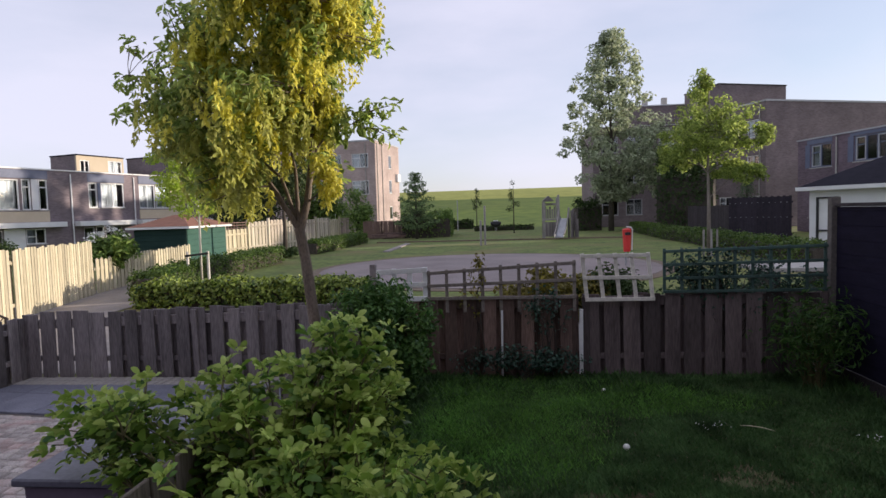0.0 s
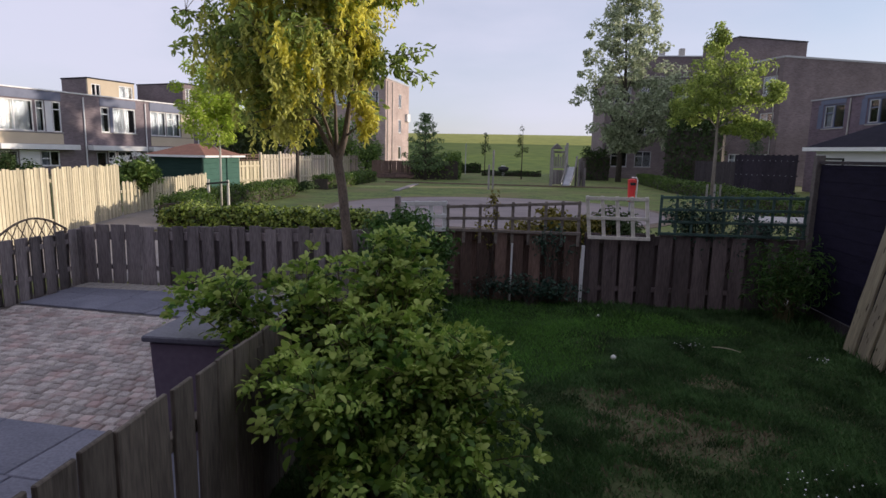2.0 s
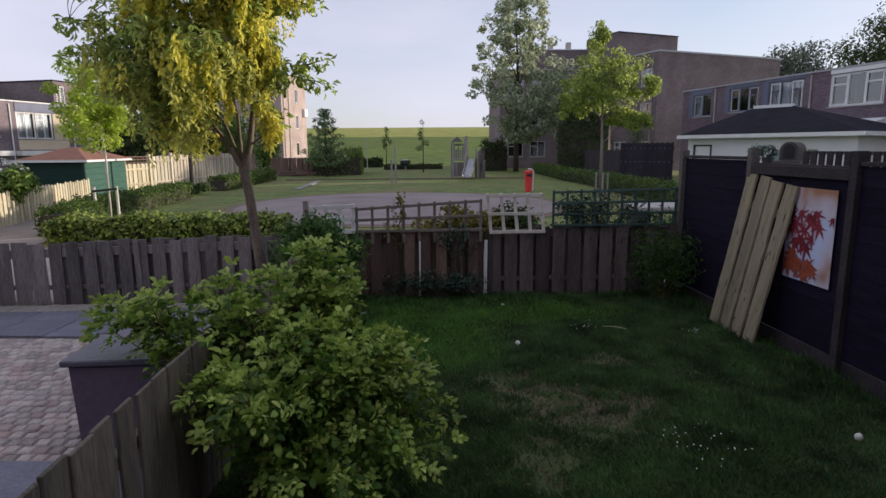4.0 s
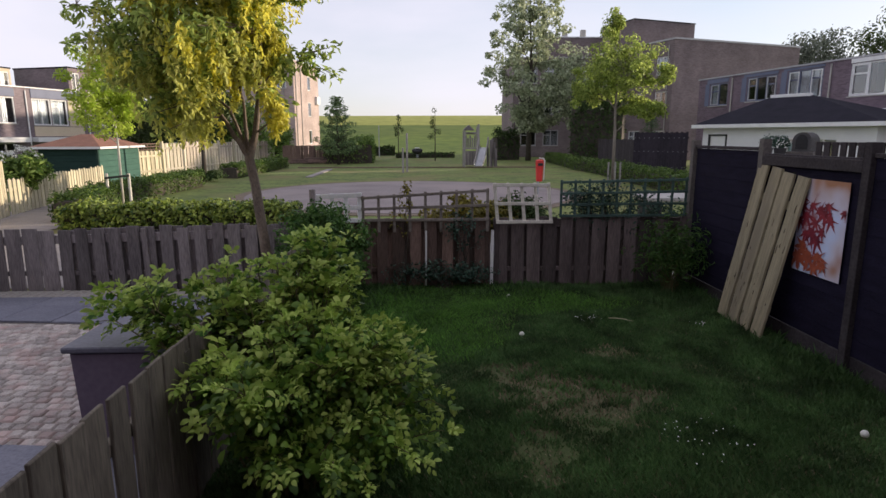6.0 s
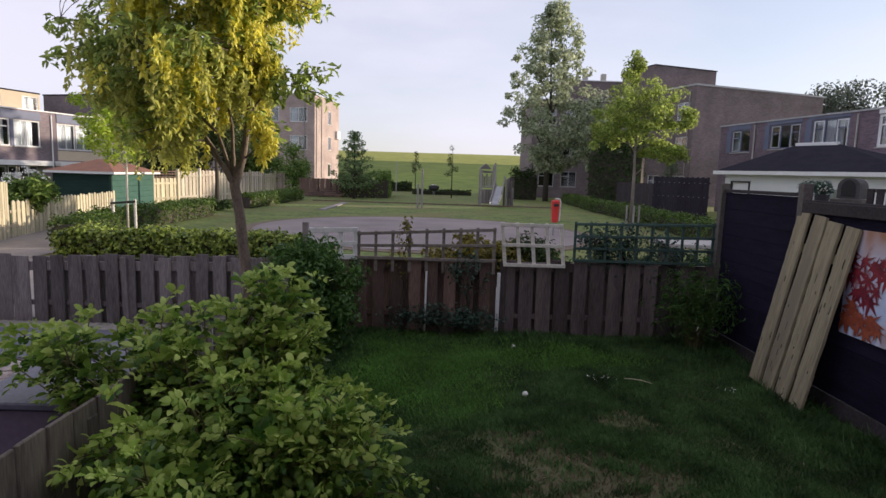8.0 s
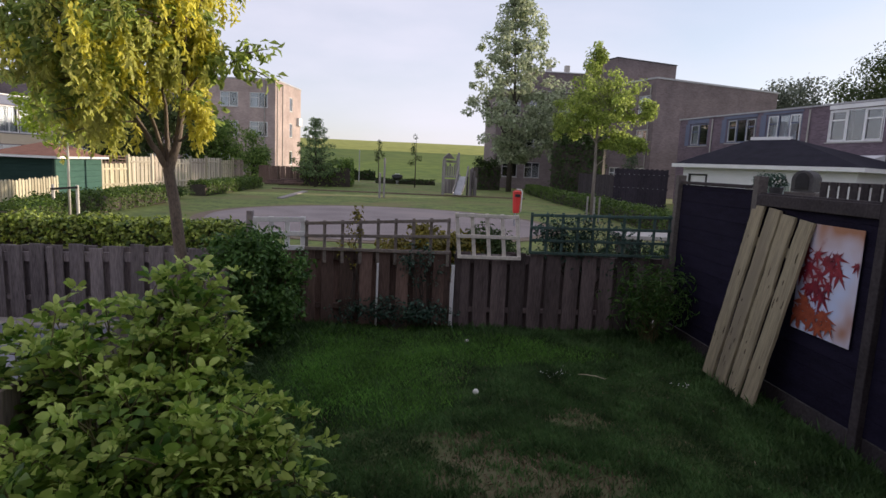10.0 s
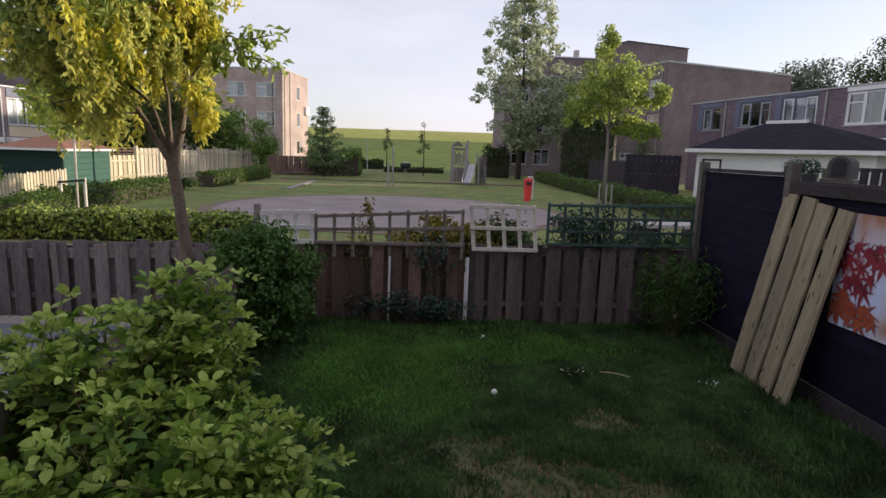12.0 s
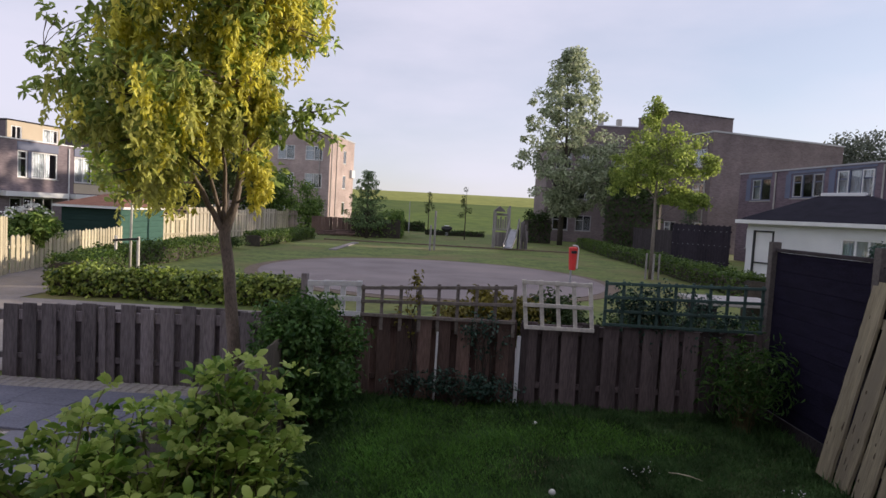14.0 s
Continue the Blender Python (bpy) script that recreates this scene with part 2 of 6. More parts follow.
M_LAB = leafmat("laburnum_leaf", (0.17, 0.25, 0.06), (0.47, 0.56, 0.16), 0.66)
# Duller copy of the flower colour, for chains painted as shaded.
M_SHADEFLOWER = leafmat("laburnum_shade_flower", (0.42, 0.44, 0.1), (0.68, 0.68, 0.2), 0.58)
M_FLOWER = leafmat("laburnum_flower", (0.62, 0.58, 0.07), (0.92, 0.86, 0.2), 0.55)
M_ROSE = leafmat("shrub_leaf", (0.035, 0.105, 0.016), (0.235, 0.375, 0.062), 0.4, 0.45, (0.5, 1.4, 3.0))
M_ROSETIP = leafmat("young_lit_shrub_leaf", (0.24, 0.37, 0.06), (0.52, 0.63, 0.17), 0.4, 0.5)
M_PRIVET = leafmat("dark_shrub_leaf", (0.03, 0.095, 0.02), (0.13, 0.25, 0.055), 0.32, 0.45)
M_IVY = leafmat("ivy_leaf", (0.02, 0.055, 0.04), (0.07, 0.135, 0.095), 0.2, 0.4)
M_OVERLEAF = leafmat("long_shrub_leaf", (0.07, 0.15, 0.03), (0.26, 0.36, 0.09), 0.4, 0.45)
# Wide tone range puts sunlit spots and deep gaps into the leaf colour.
M_HEDGE = leafmat("hedge_leaf", (0.035, 0.085, 0.014), (0.44, 0.53, 0.11), 0.32, 0.3, (0.4, 1.35, 6.0))
M_HEDGEMID = leafmat("mid_hedge_leaf", (0.03, 0.075, 0.013), (0.14, 0.21, 0.04), 0.35, 0.5)
M_HEDGEDARK = leafmat("dark_hedge_leaf", (0.025, 0.055, 0.014), (0.07, 0.11, 0.03), 0.3, 0.6)
M_YOUNG = leafmat("young_tree_leaf", (0.30, 0.42, 0.05), (0.58, 0.68, 0.13), 0.65, 0.5)
M_MAPLE = leafmat("maple_leaf", (0.165, 0.24, 0.05), (0.50, 0.585, 0.16), 0.62, 0.5)
M_POPLAR = leafmat("poplar_leaf", (0.2, 0.25, 0.14), (0.6, 0.65, 0.46), 0.52, 0.5)
M_PINE = leafmat("tiered_pine_needle", (0.08, 0.15, 0.06), (0.25, 0.34, 0.15), 0.35, 0.55)
M_CONIFER = leafmat("pine_needle", (0.045, 0.085, 0.04), (0.13, 0.18, 0.085), 0.2, 0.6)
# Paler and greyer: distance haze put into the leaf colour.
M_HAZELEAF = leafmat("haze_greyed_leaf", (0.09, 0.11, 0.085), (0.22, 0.25, 0.19), 0.35, 0.6)
M_FARLEAF = leafmat("far_tree_leaf", (0.035, 0.06, 0.02), (0.10, 0.13, 0.045), 0.3, 0.6)
M_BRONZE = leafmat("bronze_leaf", (0.10, 0.09, 0.02), (0.30, 0.26, 0.05), 0.35, 0.5)
M_WALLBROWN = brickmat("brown_brick", (0.153, 0.117, 0.121), (0.225, 0.178, 0.182), (0.2, 0.175, 0.18))
M_WALLDARK = brickmat("purple_brown_brick", (0.12, 0.085, 0.107), (0.185, 0.135, 0.165), (0.16, 0.13, 0.152))
M_WALLLEFT = brickmat("mauve_brick", (0.155, 0.122, 0.136), (0.24, 0.192, 0.208), (0.21, 0.18, 0.192))
M_WALLPINK = brickmat("pink_brick", (0.36, 0.28, 0.262), (0.475, 0.375, 0.35), (0.42, 0.35, 0.32))
M_WALLTAN = brickmat("tan_brick", (0.38, 0.305, 0.23), (0.50, 0.415, 0.32), (0.42, 0.37, 0.31))
M_BEIGE = mat("beige_panel", (0.48, 0.40, 0.29), (0.60, 0.51, 0.38), 0.8, 1, 30, 0.2)
M_FENCECREAM = mat("cream_painted_wood", (0.42, 0.37, 0.28), (0.62, 0.56, 0.45), 0.8, 3, 30, 0.3, stretch=(3, 3, 0.3), rand=0.3)
M_FENCEGREY = mat("greyed_pale_wood", (0.42, 0.355, 0.28), (0.6, 0.525, 0.43), 0.85, 3, 30, 0.4, stretch=(3, 3, 0.3), rand=0.4)
M_FENCEBROWN = mat("dull_brown_wood", (0.22, 0.17, 0.13), (0.36, 0.29, 0.23), 0.85, 3, 30, 0.4, stretch=(3, 3, 0.3), rand=0.35)
M_WHITE = mat("white_paint", (0.68, 0.68, 0.69), (0.82, 0.82, 0.82), 0.6, 2, 40, 0.15)
M_WHITEWALL = mat("white_render", (0.62, 0.62, 0.64), (0.80, 0.80, 0.81), 0.85, 1, 40, 0.25)
M_ROOFFELT = mat("dark_roof_felt", (0.010, 0.0095, 0.015), (0.024, 0.0225, 0.034), 0.9, 2, 60, 0.5, spec=0.12)
M_ROOFRED = mat("red_brown_roof", (0.16, 0.07, 0.045), (0.27, 0.13, 0.085), 0.85, 4, 50, 0.5)
M_SHEDGREEN = mat("green_shed_paint", (0.02, 0.075, 0.06), (0.05, 0.13, 0.10), 0.7, 2, 30, 0.2, stretch=(1, 1, 6))
# The shed green darkened: shade of the front put into the colour.
M_SHEDSHADE = mat("shaded_green_paint", (0.010, 0.030, 0.027), (0.022, 0.050, 0.044), 0.75, 2, 30, 0.2, stretch=(1, 1, 6), spec=0.2)
M_EDGE = mat("grey_roof_edge", (0.34, 0.34, 0.36), (0.48, 0.48, 0.50), 0.6, 2, 40, 0.15)
M_FACIA = mat("slate_blue_board", (0.10, 0.115, 0.18), (0.16, 0.18, 0.26), 0.6, 1, 30, 0.15)
M_CURTAIN = mat("white_curtain", (0.62, 0.62, 0.64), (0.80, 0.80, 0.80), 0.9, 14, 40, 0.3, stretch=(4, 4, 0.2))
# Near-black colour stands in for the shade inside rooms.
M_DARKROOM = mat("room_shade", (0.02, 0.02, 0.022), (0.05, 0.05, 0.055), 0.9, 1, 10, 0.1)
M_GLASS = glassmat("window_glass")
M_GALV = mat("grey_steel", (0.30, 0.31, 0.33), (0.46, 0.47, 0.49), 0.45, 3, 60, 0.15, metal=0.6)
M_STEEL = mat("slide_steel", (0.55, 0.56, 0.58), (0.72, 0.73, 0.75), 0.42, 3, 60, 0.1, metal=0.9)
M_PLAYWOOD = mat("grey_play_wood", (0.21, 0.195, 0.185), (0.40, 0.375, 0.35), 0.85, 4, 40, 0.3, stretch=(2, 2, 0.5), rand=0.1)
M_RED = mat("red_enamel", (0.55, 0.03, 0.03), (0.72, 0.06, 0.05), 0.45, 3, 50, 0.1)
M_MAILGREY = mat("grey_plastic", (0.085, 0.083, 0.085), (0.13, 0.128, 0.13), 0.95, 4, 40, 0.1, spec=0.05)
M_BLACK = mat("black_plastic", (0.012, 0.012, 0.014), (0.03, 0.03, 0.034), 0.5, 4, 40, 0.1)
M_BALL = mat("off_white_ball", (0.62, 0.62, 0.56), (0.80, 0.80, 0.74), 0.7, 20, 90, 0.2)
M_PETAL = mat("white_petal", (0.70, 0.70, 0.68), (0.85, 0.85, 0.83), 0.8, 6, 60, 0.1)

# ---- mesh helpers ----
BOXES = {}


def thing(name, loc=(0, 0, 0), label="", category="", group="", kind="", rz=0.0):
    ob = new(name)
    ob.empty_display_size = 0.1
    ob.matrix_basis = pose(*loc, 0, 0, rz)
    return tagged(ob, label, category, group, kind)


def link(name, me, parent=None, m=None, label=""):
    ob = new(name, me)
    if parent is not None:
        ob.parent = parent
    if m is not None:
        ob.matrix_basis = m
    if label:
        ob["label"] = label
    return ob


def part(name, bm, material, parent=None, label="", smooth=False):
    me = bpy.data.meshes.new(name)
    bmesh.ops.recalc_face_normals(bm, faces=bm.faces)
    bm.to_mesh(me)
    bm.free()
    me.materials.append(material)
    if smooth:
        for p in me.polygons:
            p.use_smooth = True
    return link(name, me, parent, None, label)


def add_box(bm, x0, x1, y0, y1, z0, z1, bevel=0.0):
    vs = [bm.verts.new(c) for c in ((x0, y0, z0), (x1, y0, z0), (x1, y1, z0), (x0, y1, z0), (x0, y0, z1), (x1, y0, z1), (x1, y1, z1), (x0, y1, z1))]
    fs = [bm.faces.new([vs[i] for i in q]) for q in ((3, 2, 1, 0), (4, 5, 6, 7), (0, 1, 5, 4), (1, 2, 6, 5), (2, 3, 7, 6), (3, 0, 4, 7))]
    if bevel:
        es = list({e for f in fs for e in f.edges})
        bmesh.ops.bevel(bm, geom=es, offset=bevel, segments=1, affect="EDGES")
    return vs


def box_part(name, material, parent, x0, x1, y0, y1, z0, z1, bevel=0.006, label=""):
    bm = bmesh.new()
    add_box(bm, x0, x1, y0, y1, z0, z1, bevel)
    return part(name, bm, material, parent, label)


def slat(name, w, d, h, material, parent, m, bevel=0.004):
    """A bevelled bar, base centre at its origin; alike bars share one mesh."""
    key = (round(w, 3), round(d, 3), round(h, 3), material.name, bevel)
    if key not in BOXES:
        bm = bmesh.new()
        add_box(bm, -w / 2, w / 2, -d / 2, d / 2, 0, h, bevel)
        me = bpy.data.meshes.new(name)
        bmesh.ops.recalc_face_normals(bm, faces=bm.faces)
        bm.to_mesh(me)
        bm.free()
        me.materials.append(material)
        BOXES[key] = me
    return link(name, BOXES[key], parent, m)


def tube(bm, pts, radii, seg=7):
    """A tapering tube through the points."""
    rings = []
    pts = [Vector(p) for p in pts]
    for i, p in enumerate(pts):
        a = pts[max(i - 1, 0)]
        b = pts[min(i + 1, len(pts) - 1)]
        d = (b - a).normalized() if (b - a).length > 1e-6 else Vector((0, 0, 1))
        u = d.orthogonal().normalized() if i == 0 else (rings[-1][1] - d * rings[-1][1].dot(d)).normalized()
        v = d.cross(u)
        r = radii[i]
        rings.append(([bm.verts.new(p + (u * math.cos(k * math.tau / seg) + v * math.sin(k * math.tau / seg)) * r) for k in range(seg)], u))
    for (r0, _), (r1, _) in zip(rings, rings[1:]):
        for k in range(seg):
            bm.faces.new((r0[k], r0[(k + 1) % seg], r1[(k + 1) % seg], r1[k]))
    bm.faces.new(list(reversed(rings[0][0])))
    bm.faces.new(rings[-1][0])


def bend(a, b, rng, n=5, sag=0.0, wob=0.06):
    a, b = Vector(a), Vector(b)
    length = (b - a).length
    out = []
    for i in range(n + 1):
        t = i / n
        p = a.lerp(b, t) + Vector((0, 0, sag * length * 4 * t * (1 - t)))
        if 0 < i < n:
            p += Vector((rng.uniform(-1, 1), rng.uniform(-1, 1), rng.uniform(-1, 1))) * wob * length
        out.append(p)
    return out


def leaf_mesh(name, pos, nrm, size, material, rng, aspect=0.55, fold=0.18, droop=0.25, dirs=None, broad=False):
    """Leaves of four triangles at the given places, each turned about its own normal."""
    n = len(pos)
    nrm = nrm / np.maximum(np.linalg.norm(nrm, axis=1, keepdims=True), 1e-6)
    rnd = rng.normal(size=(n, 3)) if dirs is None else dirs.copy()
    rnd[:, 2] -= droop
    t = rnd - nrm * np.sum(rnd * nrm, axis=1, keepdims=True)
    t /= np.maximum(np.linalg.norm(t, axis=1, keepdims=True), 1e-6)
    b = np.cross(nrm, t)
    s = np.asarray(size).reshape(-1, 1) * rng.uniform(0.7, 1.3, (n, 1))
    w = s * aspect * 0.5
    if broad:
        v = np.empty((n, 8, 3))
        outline = ((1, 0.22, 0.72, 1), (2, 0.58, 1.0, 1), (3, 0.88, 0.55, 1), (5, 0.88, 0.55, -1), (6, 0.58, 1.0, -1), (7, 0.22, 0.72, -1))
        for k, f, ww, sd in outline:
            v[:, k] = pos + t * s * f + b * w * ww * sd + nrm * s * (fold * ww - 0.12 * f * f)
        v[:, 0] = pos
        v[:, 4] = pos + t * s - nrm * s * 0.14
        tri = ((0, 1, 7), (1, 2, 7), (7, 2, 6), (2, 3, 6), (6, 3, 5), (3, 4, 5))
    else:
        v = np.empty((n, 6, 3))
        v[:, 0] = pos
        v[:, 1] = pos + t * s * 0.45 + b * w + nrm * s * fold
        v[:, 2] = pos + t * s - nrm * s * 0.08
        v[:, 3] = pos + t * s * 0.45 - b * w + nrm * s * fold
        v[:, 4] = pos + t * s * 0.5
        v[:, 5] = pos + t * s * 0.75 - b * w * 0.6 + nrm * s * fold * 0.5
        tri = ((0, 4, 1), (1, 4, 2), (0, 3, 4), (3, 5, 4), (5, 2, 4))
    m = v.shape[1]
    base = (np.arange(n) * m)[:, None]
    f = np.concatenate([base + np.array([q]) for q in tri])
    me = bpy.data.meshes.new(name)
    me.vertices.add(n * m)
    me.vertices.foreach_set("co", v.ravel())
    me.loops.add(len(f) * 3)
    me.loops.foreach_set("vertex_index", f.ravel().astype(np.int32))
    me.polygons.add(len(f))
    me.polygons.foreach_set("loop_start", np.arange(0, len(f) * 3, 3, dtype=np.int32))
    me.update()
    me.validate()
    me.materials.append(material)
    return me


def clump_points(clumps, rng, shell=0.5):
    """Places and outward normals in round clumps (x, y, z, rx, ry, rz, count), denser towards their rims."""
    ps, ns = [], []
    for cx, cy, cz, rx, ry, rz, k in clumps:
        d = rng.normal(size=(k, 3))
        d /= np.linalg.norm(d, axis=1, keepdims=True)
        r = rng.uniform(0, 1, (k, 1)) ** (1 / 3.0)
        r = r * (1 - shell) + shell * np.clip(rng.normal(0.9, 0.18, (k, 1)), 0.2, 1.3)
        ps.append(np.array((cx, cy, cz)) + d * r * np.array((rx, ry, rz)))
        ns.append(d + rng.normal(size=(k, 3)) * 0.55 + np.array((0, 0, 0.45)))
    return np.concatenate(ps), np.concatenate(ns)


def foliage(name, clumps, size, material, parent, seed, aspect=0.55, shell=0.5, label="", droop=0.25):
    rng = np.random.default_rng(seed)
    p, nn = clump_points(clumps, rng, shell)
    return link(name, leaf_mesh(name, p, nn, size, material, rng, aspect, droop=droop), parent, None, label)


def wall_cells(bm, u0, u1, z0, z1, v0, v1, holes):
    """A wall along x from u0 to u1, between v0 and v1 in y, with holes (ua, ub, za, zb) through it."""
    us = sorted({u0, u1, *[h[0] for h in holes], *[h[1] for h in holes]})
    zs = sorted({z0, z1, *[h[2] for h in holes], *[h[3] for h in holes]})
    for a, b in zip(us, us[1:]):
        for c, d in zip(zs, zs[1:]):
            if not any(h[0] < (a + b) / 2 < h[1] and h[2] < (c + d) / 2 < h[3] for h in holes):
                add_box(bm, a, b, v0, v1, c, d)
    bmesh.ops.remove_doubles(bm, verts=bm.verts, dist=1e-4)

# ---- ground ----


def sheet(name, x0, x1, y0, y1, z, material, nx=1, ny=1, bumpy=0.0, label="", category="", seed=0):
    bm = bmesh.new()
    rows = []
    for j in range(ny + 1):
        rows.append([bm.verts.new((x0 + (x1 - x0) * i / nx, y0 + (y1 - y0) * j / ny, z + (noise.noise(Vector((i * 0.9 + seed, j * 0.9, 0.3))) * bumpy if bumpy else 0))) for i in range(nx + 1)])
    for j in range(ny):
        for i in range(nx):
            bm.faces.new((rows[j][i], rows[j][i + 1], rows[j + 1][i + 1], rows[j + 1][i]))
    return tagged(part(name, bm, material), label, category, kind="structure")


sheet("ground", -1500, 1500, -600, 2500, -0.03, M_GRASS, 60, 60, label="mown park grass reaching to the horizon", category="grass")
sheet("lawn_soil", 0.16, 5.1, -0.94, 8.15, 0.0, M_SOIL, 40, 90, 0.018, label="damp lawn soil with a worn bare patch", category="soil")
sheet("paving_bed", -4.3, 0.16, -0.94, 8.12, -0.012, M_JOINT, label="grey sand bed under the paving", category="paving bed")
sheet("path", -9.5, 5.4, 8.3, 12.8, -0.015, M_PATH, label="grey tiled footpath behind the garden fence", category="path")
sheet("path_spur", -9.4, -6.4, 12.8, 19.0, -0.015, M_PATH, label="grey tiled footpath beside the pale fence", category="path")


def disc(name, cx, cy, rx, ry, z0, z1, material, label, category, seg=72):
    bm = bmesh.new()
    bmesh.ops.create_cone(bm, cap_ends=True, segments=seg, radius1=1, radius2=1, depth=1)
    for v in bm.verts:
        v.co = Vector((cx + v.co.x * rx, cy + v.co.y * ry, z1 if v.co.z > 0 else z0))
    return tagged(part(name, bm, material), label, category, kind="structure")


disc("pavement_edge", 1.2, 21.2, 5.95, 5.95, -0.1, -0.012, M_EARTH, "bare earth rim round the play circle", "earth rim")
disc("pavement", 1.2, 21.2, 5.55, 5.55, -0.1, 0.0, M_CIRCLE, "round play area paved in greyish brown", "paved circle")


def dike(name):
    """A long grass bank with a gentle slope and an uneven crest."""
    bm = bmesh.new()
    rows = []
    prof = ((66, -0.1), (70, 0.25), (78, 1.9), (86, 3.6), (93, 5.0), (97, 5.3), (104, 5.3), (130, -0.1))
    for i in range(101):
        x = -300 + 6 * i
        rows.append([bm.verts.new((x, y + noise.noise(Vector((x * 0.03, y, 0))) * 1.2, z + (noise.noise(Vector((x * 0.02, y * 0.1, 4))) * 0.12 + 0.012 * x * 0.1 if z > 0.2 else 0))) for y, z in prof])
    for a, b in zip(rows, rows[1:]):
        for k in range(len(prof) - 1):
            bm.faces.new((a[k], b[k], b[k + 1], a[k + 1]))
    bm.faces.ensure_lookup_table()
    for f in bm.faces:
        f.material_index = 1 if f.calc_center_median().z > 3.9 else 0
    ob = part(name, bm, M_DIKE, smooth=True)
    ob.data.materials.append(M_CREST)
    return tagged(ob, "long green grassy dike closing the park", "dike", kind="structure")


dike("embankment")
for nm, a, b in (("kerb_1", (-4.05, 29.8), (-3.75, 37.0)),):
    bm = bmesh.new()
    add_box(bm, min(a[0], b[0]) - 0.02, max(a[0], b[0]) + 0.02, a[1], b[1], -0.1, 0.02, 0.008)
    tagged(part(nm, bm, M_PATH), "pale concrete edging strip in the grass", "kerb", kind="structure")
bm = bmesh.new()
add_box(bm, -6.2, 9.8, 38.6, 38.75, -0.1, 0.05, 0.01)
tagged(part("kerb_2", bm, M_EARTH), "dark worn edging board across the grass", "kerb", kind="structure")

# ---- fences ----


def board_fence(name, a, b, h0, h1, wood, label, group, pitch=0.212, bw=0.148, posts=2.0, seed=1, tight=False, slits=0.0, band=False):
    """Low fence of overlapping boards on both sides of two rails, from a to b; its height runs from h0 to h1."""
    rng = random.Random(seed)
    a, b = Vector((*a, 0)), Vector((*b, 0))
    d = b - a
    length = d.length
    ang = math.degrees(math.atan2(d.y, d.x))
    root = thing(name, (a.x, a.y, 0), label, "fence", group, rz=ang)
    n = int(length / pitch)
    for i in range(n):
        u = (i + 0.5) * pitch
        h = h0 + (h1 - h0) * u / length
        for side in (-1, 1):
            uu = u + (0 if side < 0 else pitch / 2)
            if uu > length - 0.05:
                continue
            if side > 0 and (tight or u < slits):
                continue
            hh = round(h - (0.0 if side < 0 else 0.02) + (rng.choice((-0.004, 0, 0.003)) if tight else rng.choice((-0.025, -0.01, 0, 0.006, 0.02))), 3)
            w = bw + rng.choice((-0.006, 0, 0.008)) + (0.016 if tight else 0) + (0.044 if u < slits else 0)
            slat("board", w, 0.018, round(hh * 200) / 200 + 0.01, wood, root, pose(uu, side * 0.031, -0.01, rng.uniform(-0.6, 0.6), rng.uniform(-0.7, 0.7), rng.uniform(-1, 1)))
    for z in (0.2, min(h0, h1) - (0.13 if band else 0.18)):
        slat("rail", length, 0.04, 0.11 if band and z > 0.4 else 0.06, wood, root, pose(length / 2, 0, z, 0, -math.degrees(math.atan2(h1 - h0, length)) if z > 0.4 else 0, 0))
    k = max(1, round(length / posts))
    for i in range(k + 1):
        u = min(max(i * length / k, 0.035), length - 0.035)
        slat("post", 0.07, 0.1, round(h0 + (h1 - h0) * i / k - (0.07 if tight else 0.01), 2), wood, root, pose(u, 0, 0, rng.uniform(-1, 1), rng.uniform(-1, 1), 0))
    return root


board_fence("garden_fence", (-4.15, 8.1), (0.2, 8.1), 0.77, 0.88, M_WOODGREY, "low weathered grey wooden fence of overlapping boards", "low garden fences", seed=3, slits=1.1, band=True)
board_fence("garden_fence", (0.27, 8.1), (2.42, 8.1), 0.9, 0.915, M_WOODBROWN, "low reddish brown wooden fence of overlapping boards", "low garden fences", seed=4, band=True)
board_fence("garden_fence", (2.46, 8.1), (5.0, 8.1), 0.915, 0.93, M_WOODDUSK, "low grey-brown wooden fence of overlapping boards", "low garden fences", bw=0.168, seed=7, band=True)
board_fence("garden_fence", (-4.15, -0.9), (-4.15, 8.03), 0.74, 0.74, M_WOODGREY, "low weathered fence beside the neighbour's paving", "low garden fences", seed=5)
board_fence("garden_fence", (0.24, -0.9), (0.24, 8.0), 1.0, 0.86, M_WOODDIV, "low grey-green plank fence dividing two gardens", "low garden fences", pitch=0.16, bw=0.128, seed=6, tight=True)


def trellis(name, x0, x1, y, z0, z1, wood, nv, nh, label, skew=0.0, rise=0.0, thick=0.035, lower=0.0, tilt=0.0):
    """Lattice of upright and level slats in the plane y; skew leans its uprights, rise lifts its right end."""
    root = thing(name, (x0, y, z0), label, "trellis", "trellises on the fence")
    w, h = x1 - x0, z1 - z0
    for i in range(nv):
        f = i / (nv - 1)
        slat("slat", thick, 0.014, round(h + lower + rise * f, 2), wood, root, pose(f * w, 0.0, -lower, tilt, math.degrees(math.atan2(skew, h)), 0), 0.003)
    for j in range(nh):
        f = j / (nh - 1)
        ang = -math.degrees(math.atan2(rise * f, w))
        m = pose(w / 2 + skew * f, -0.016 - f * h * math.tan(radians(tilt)), f * (h - 0.03) + rise * f / 2 - thick / 2, 0, ang, 0)
        slat("slat", w + 0.04, 0.014, thick, wood, root, m, 0.003)
    return root


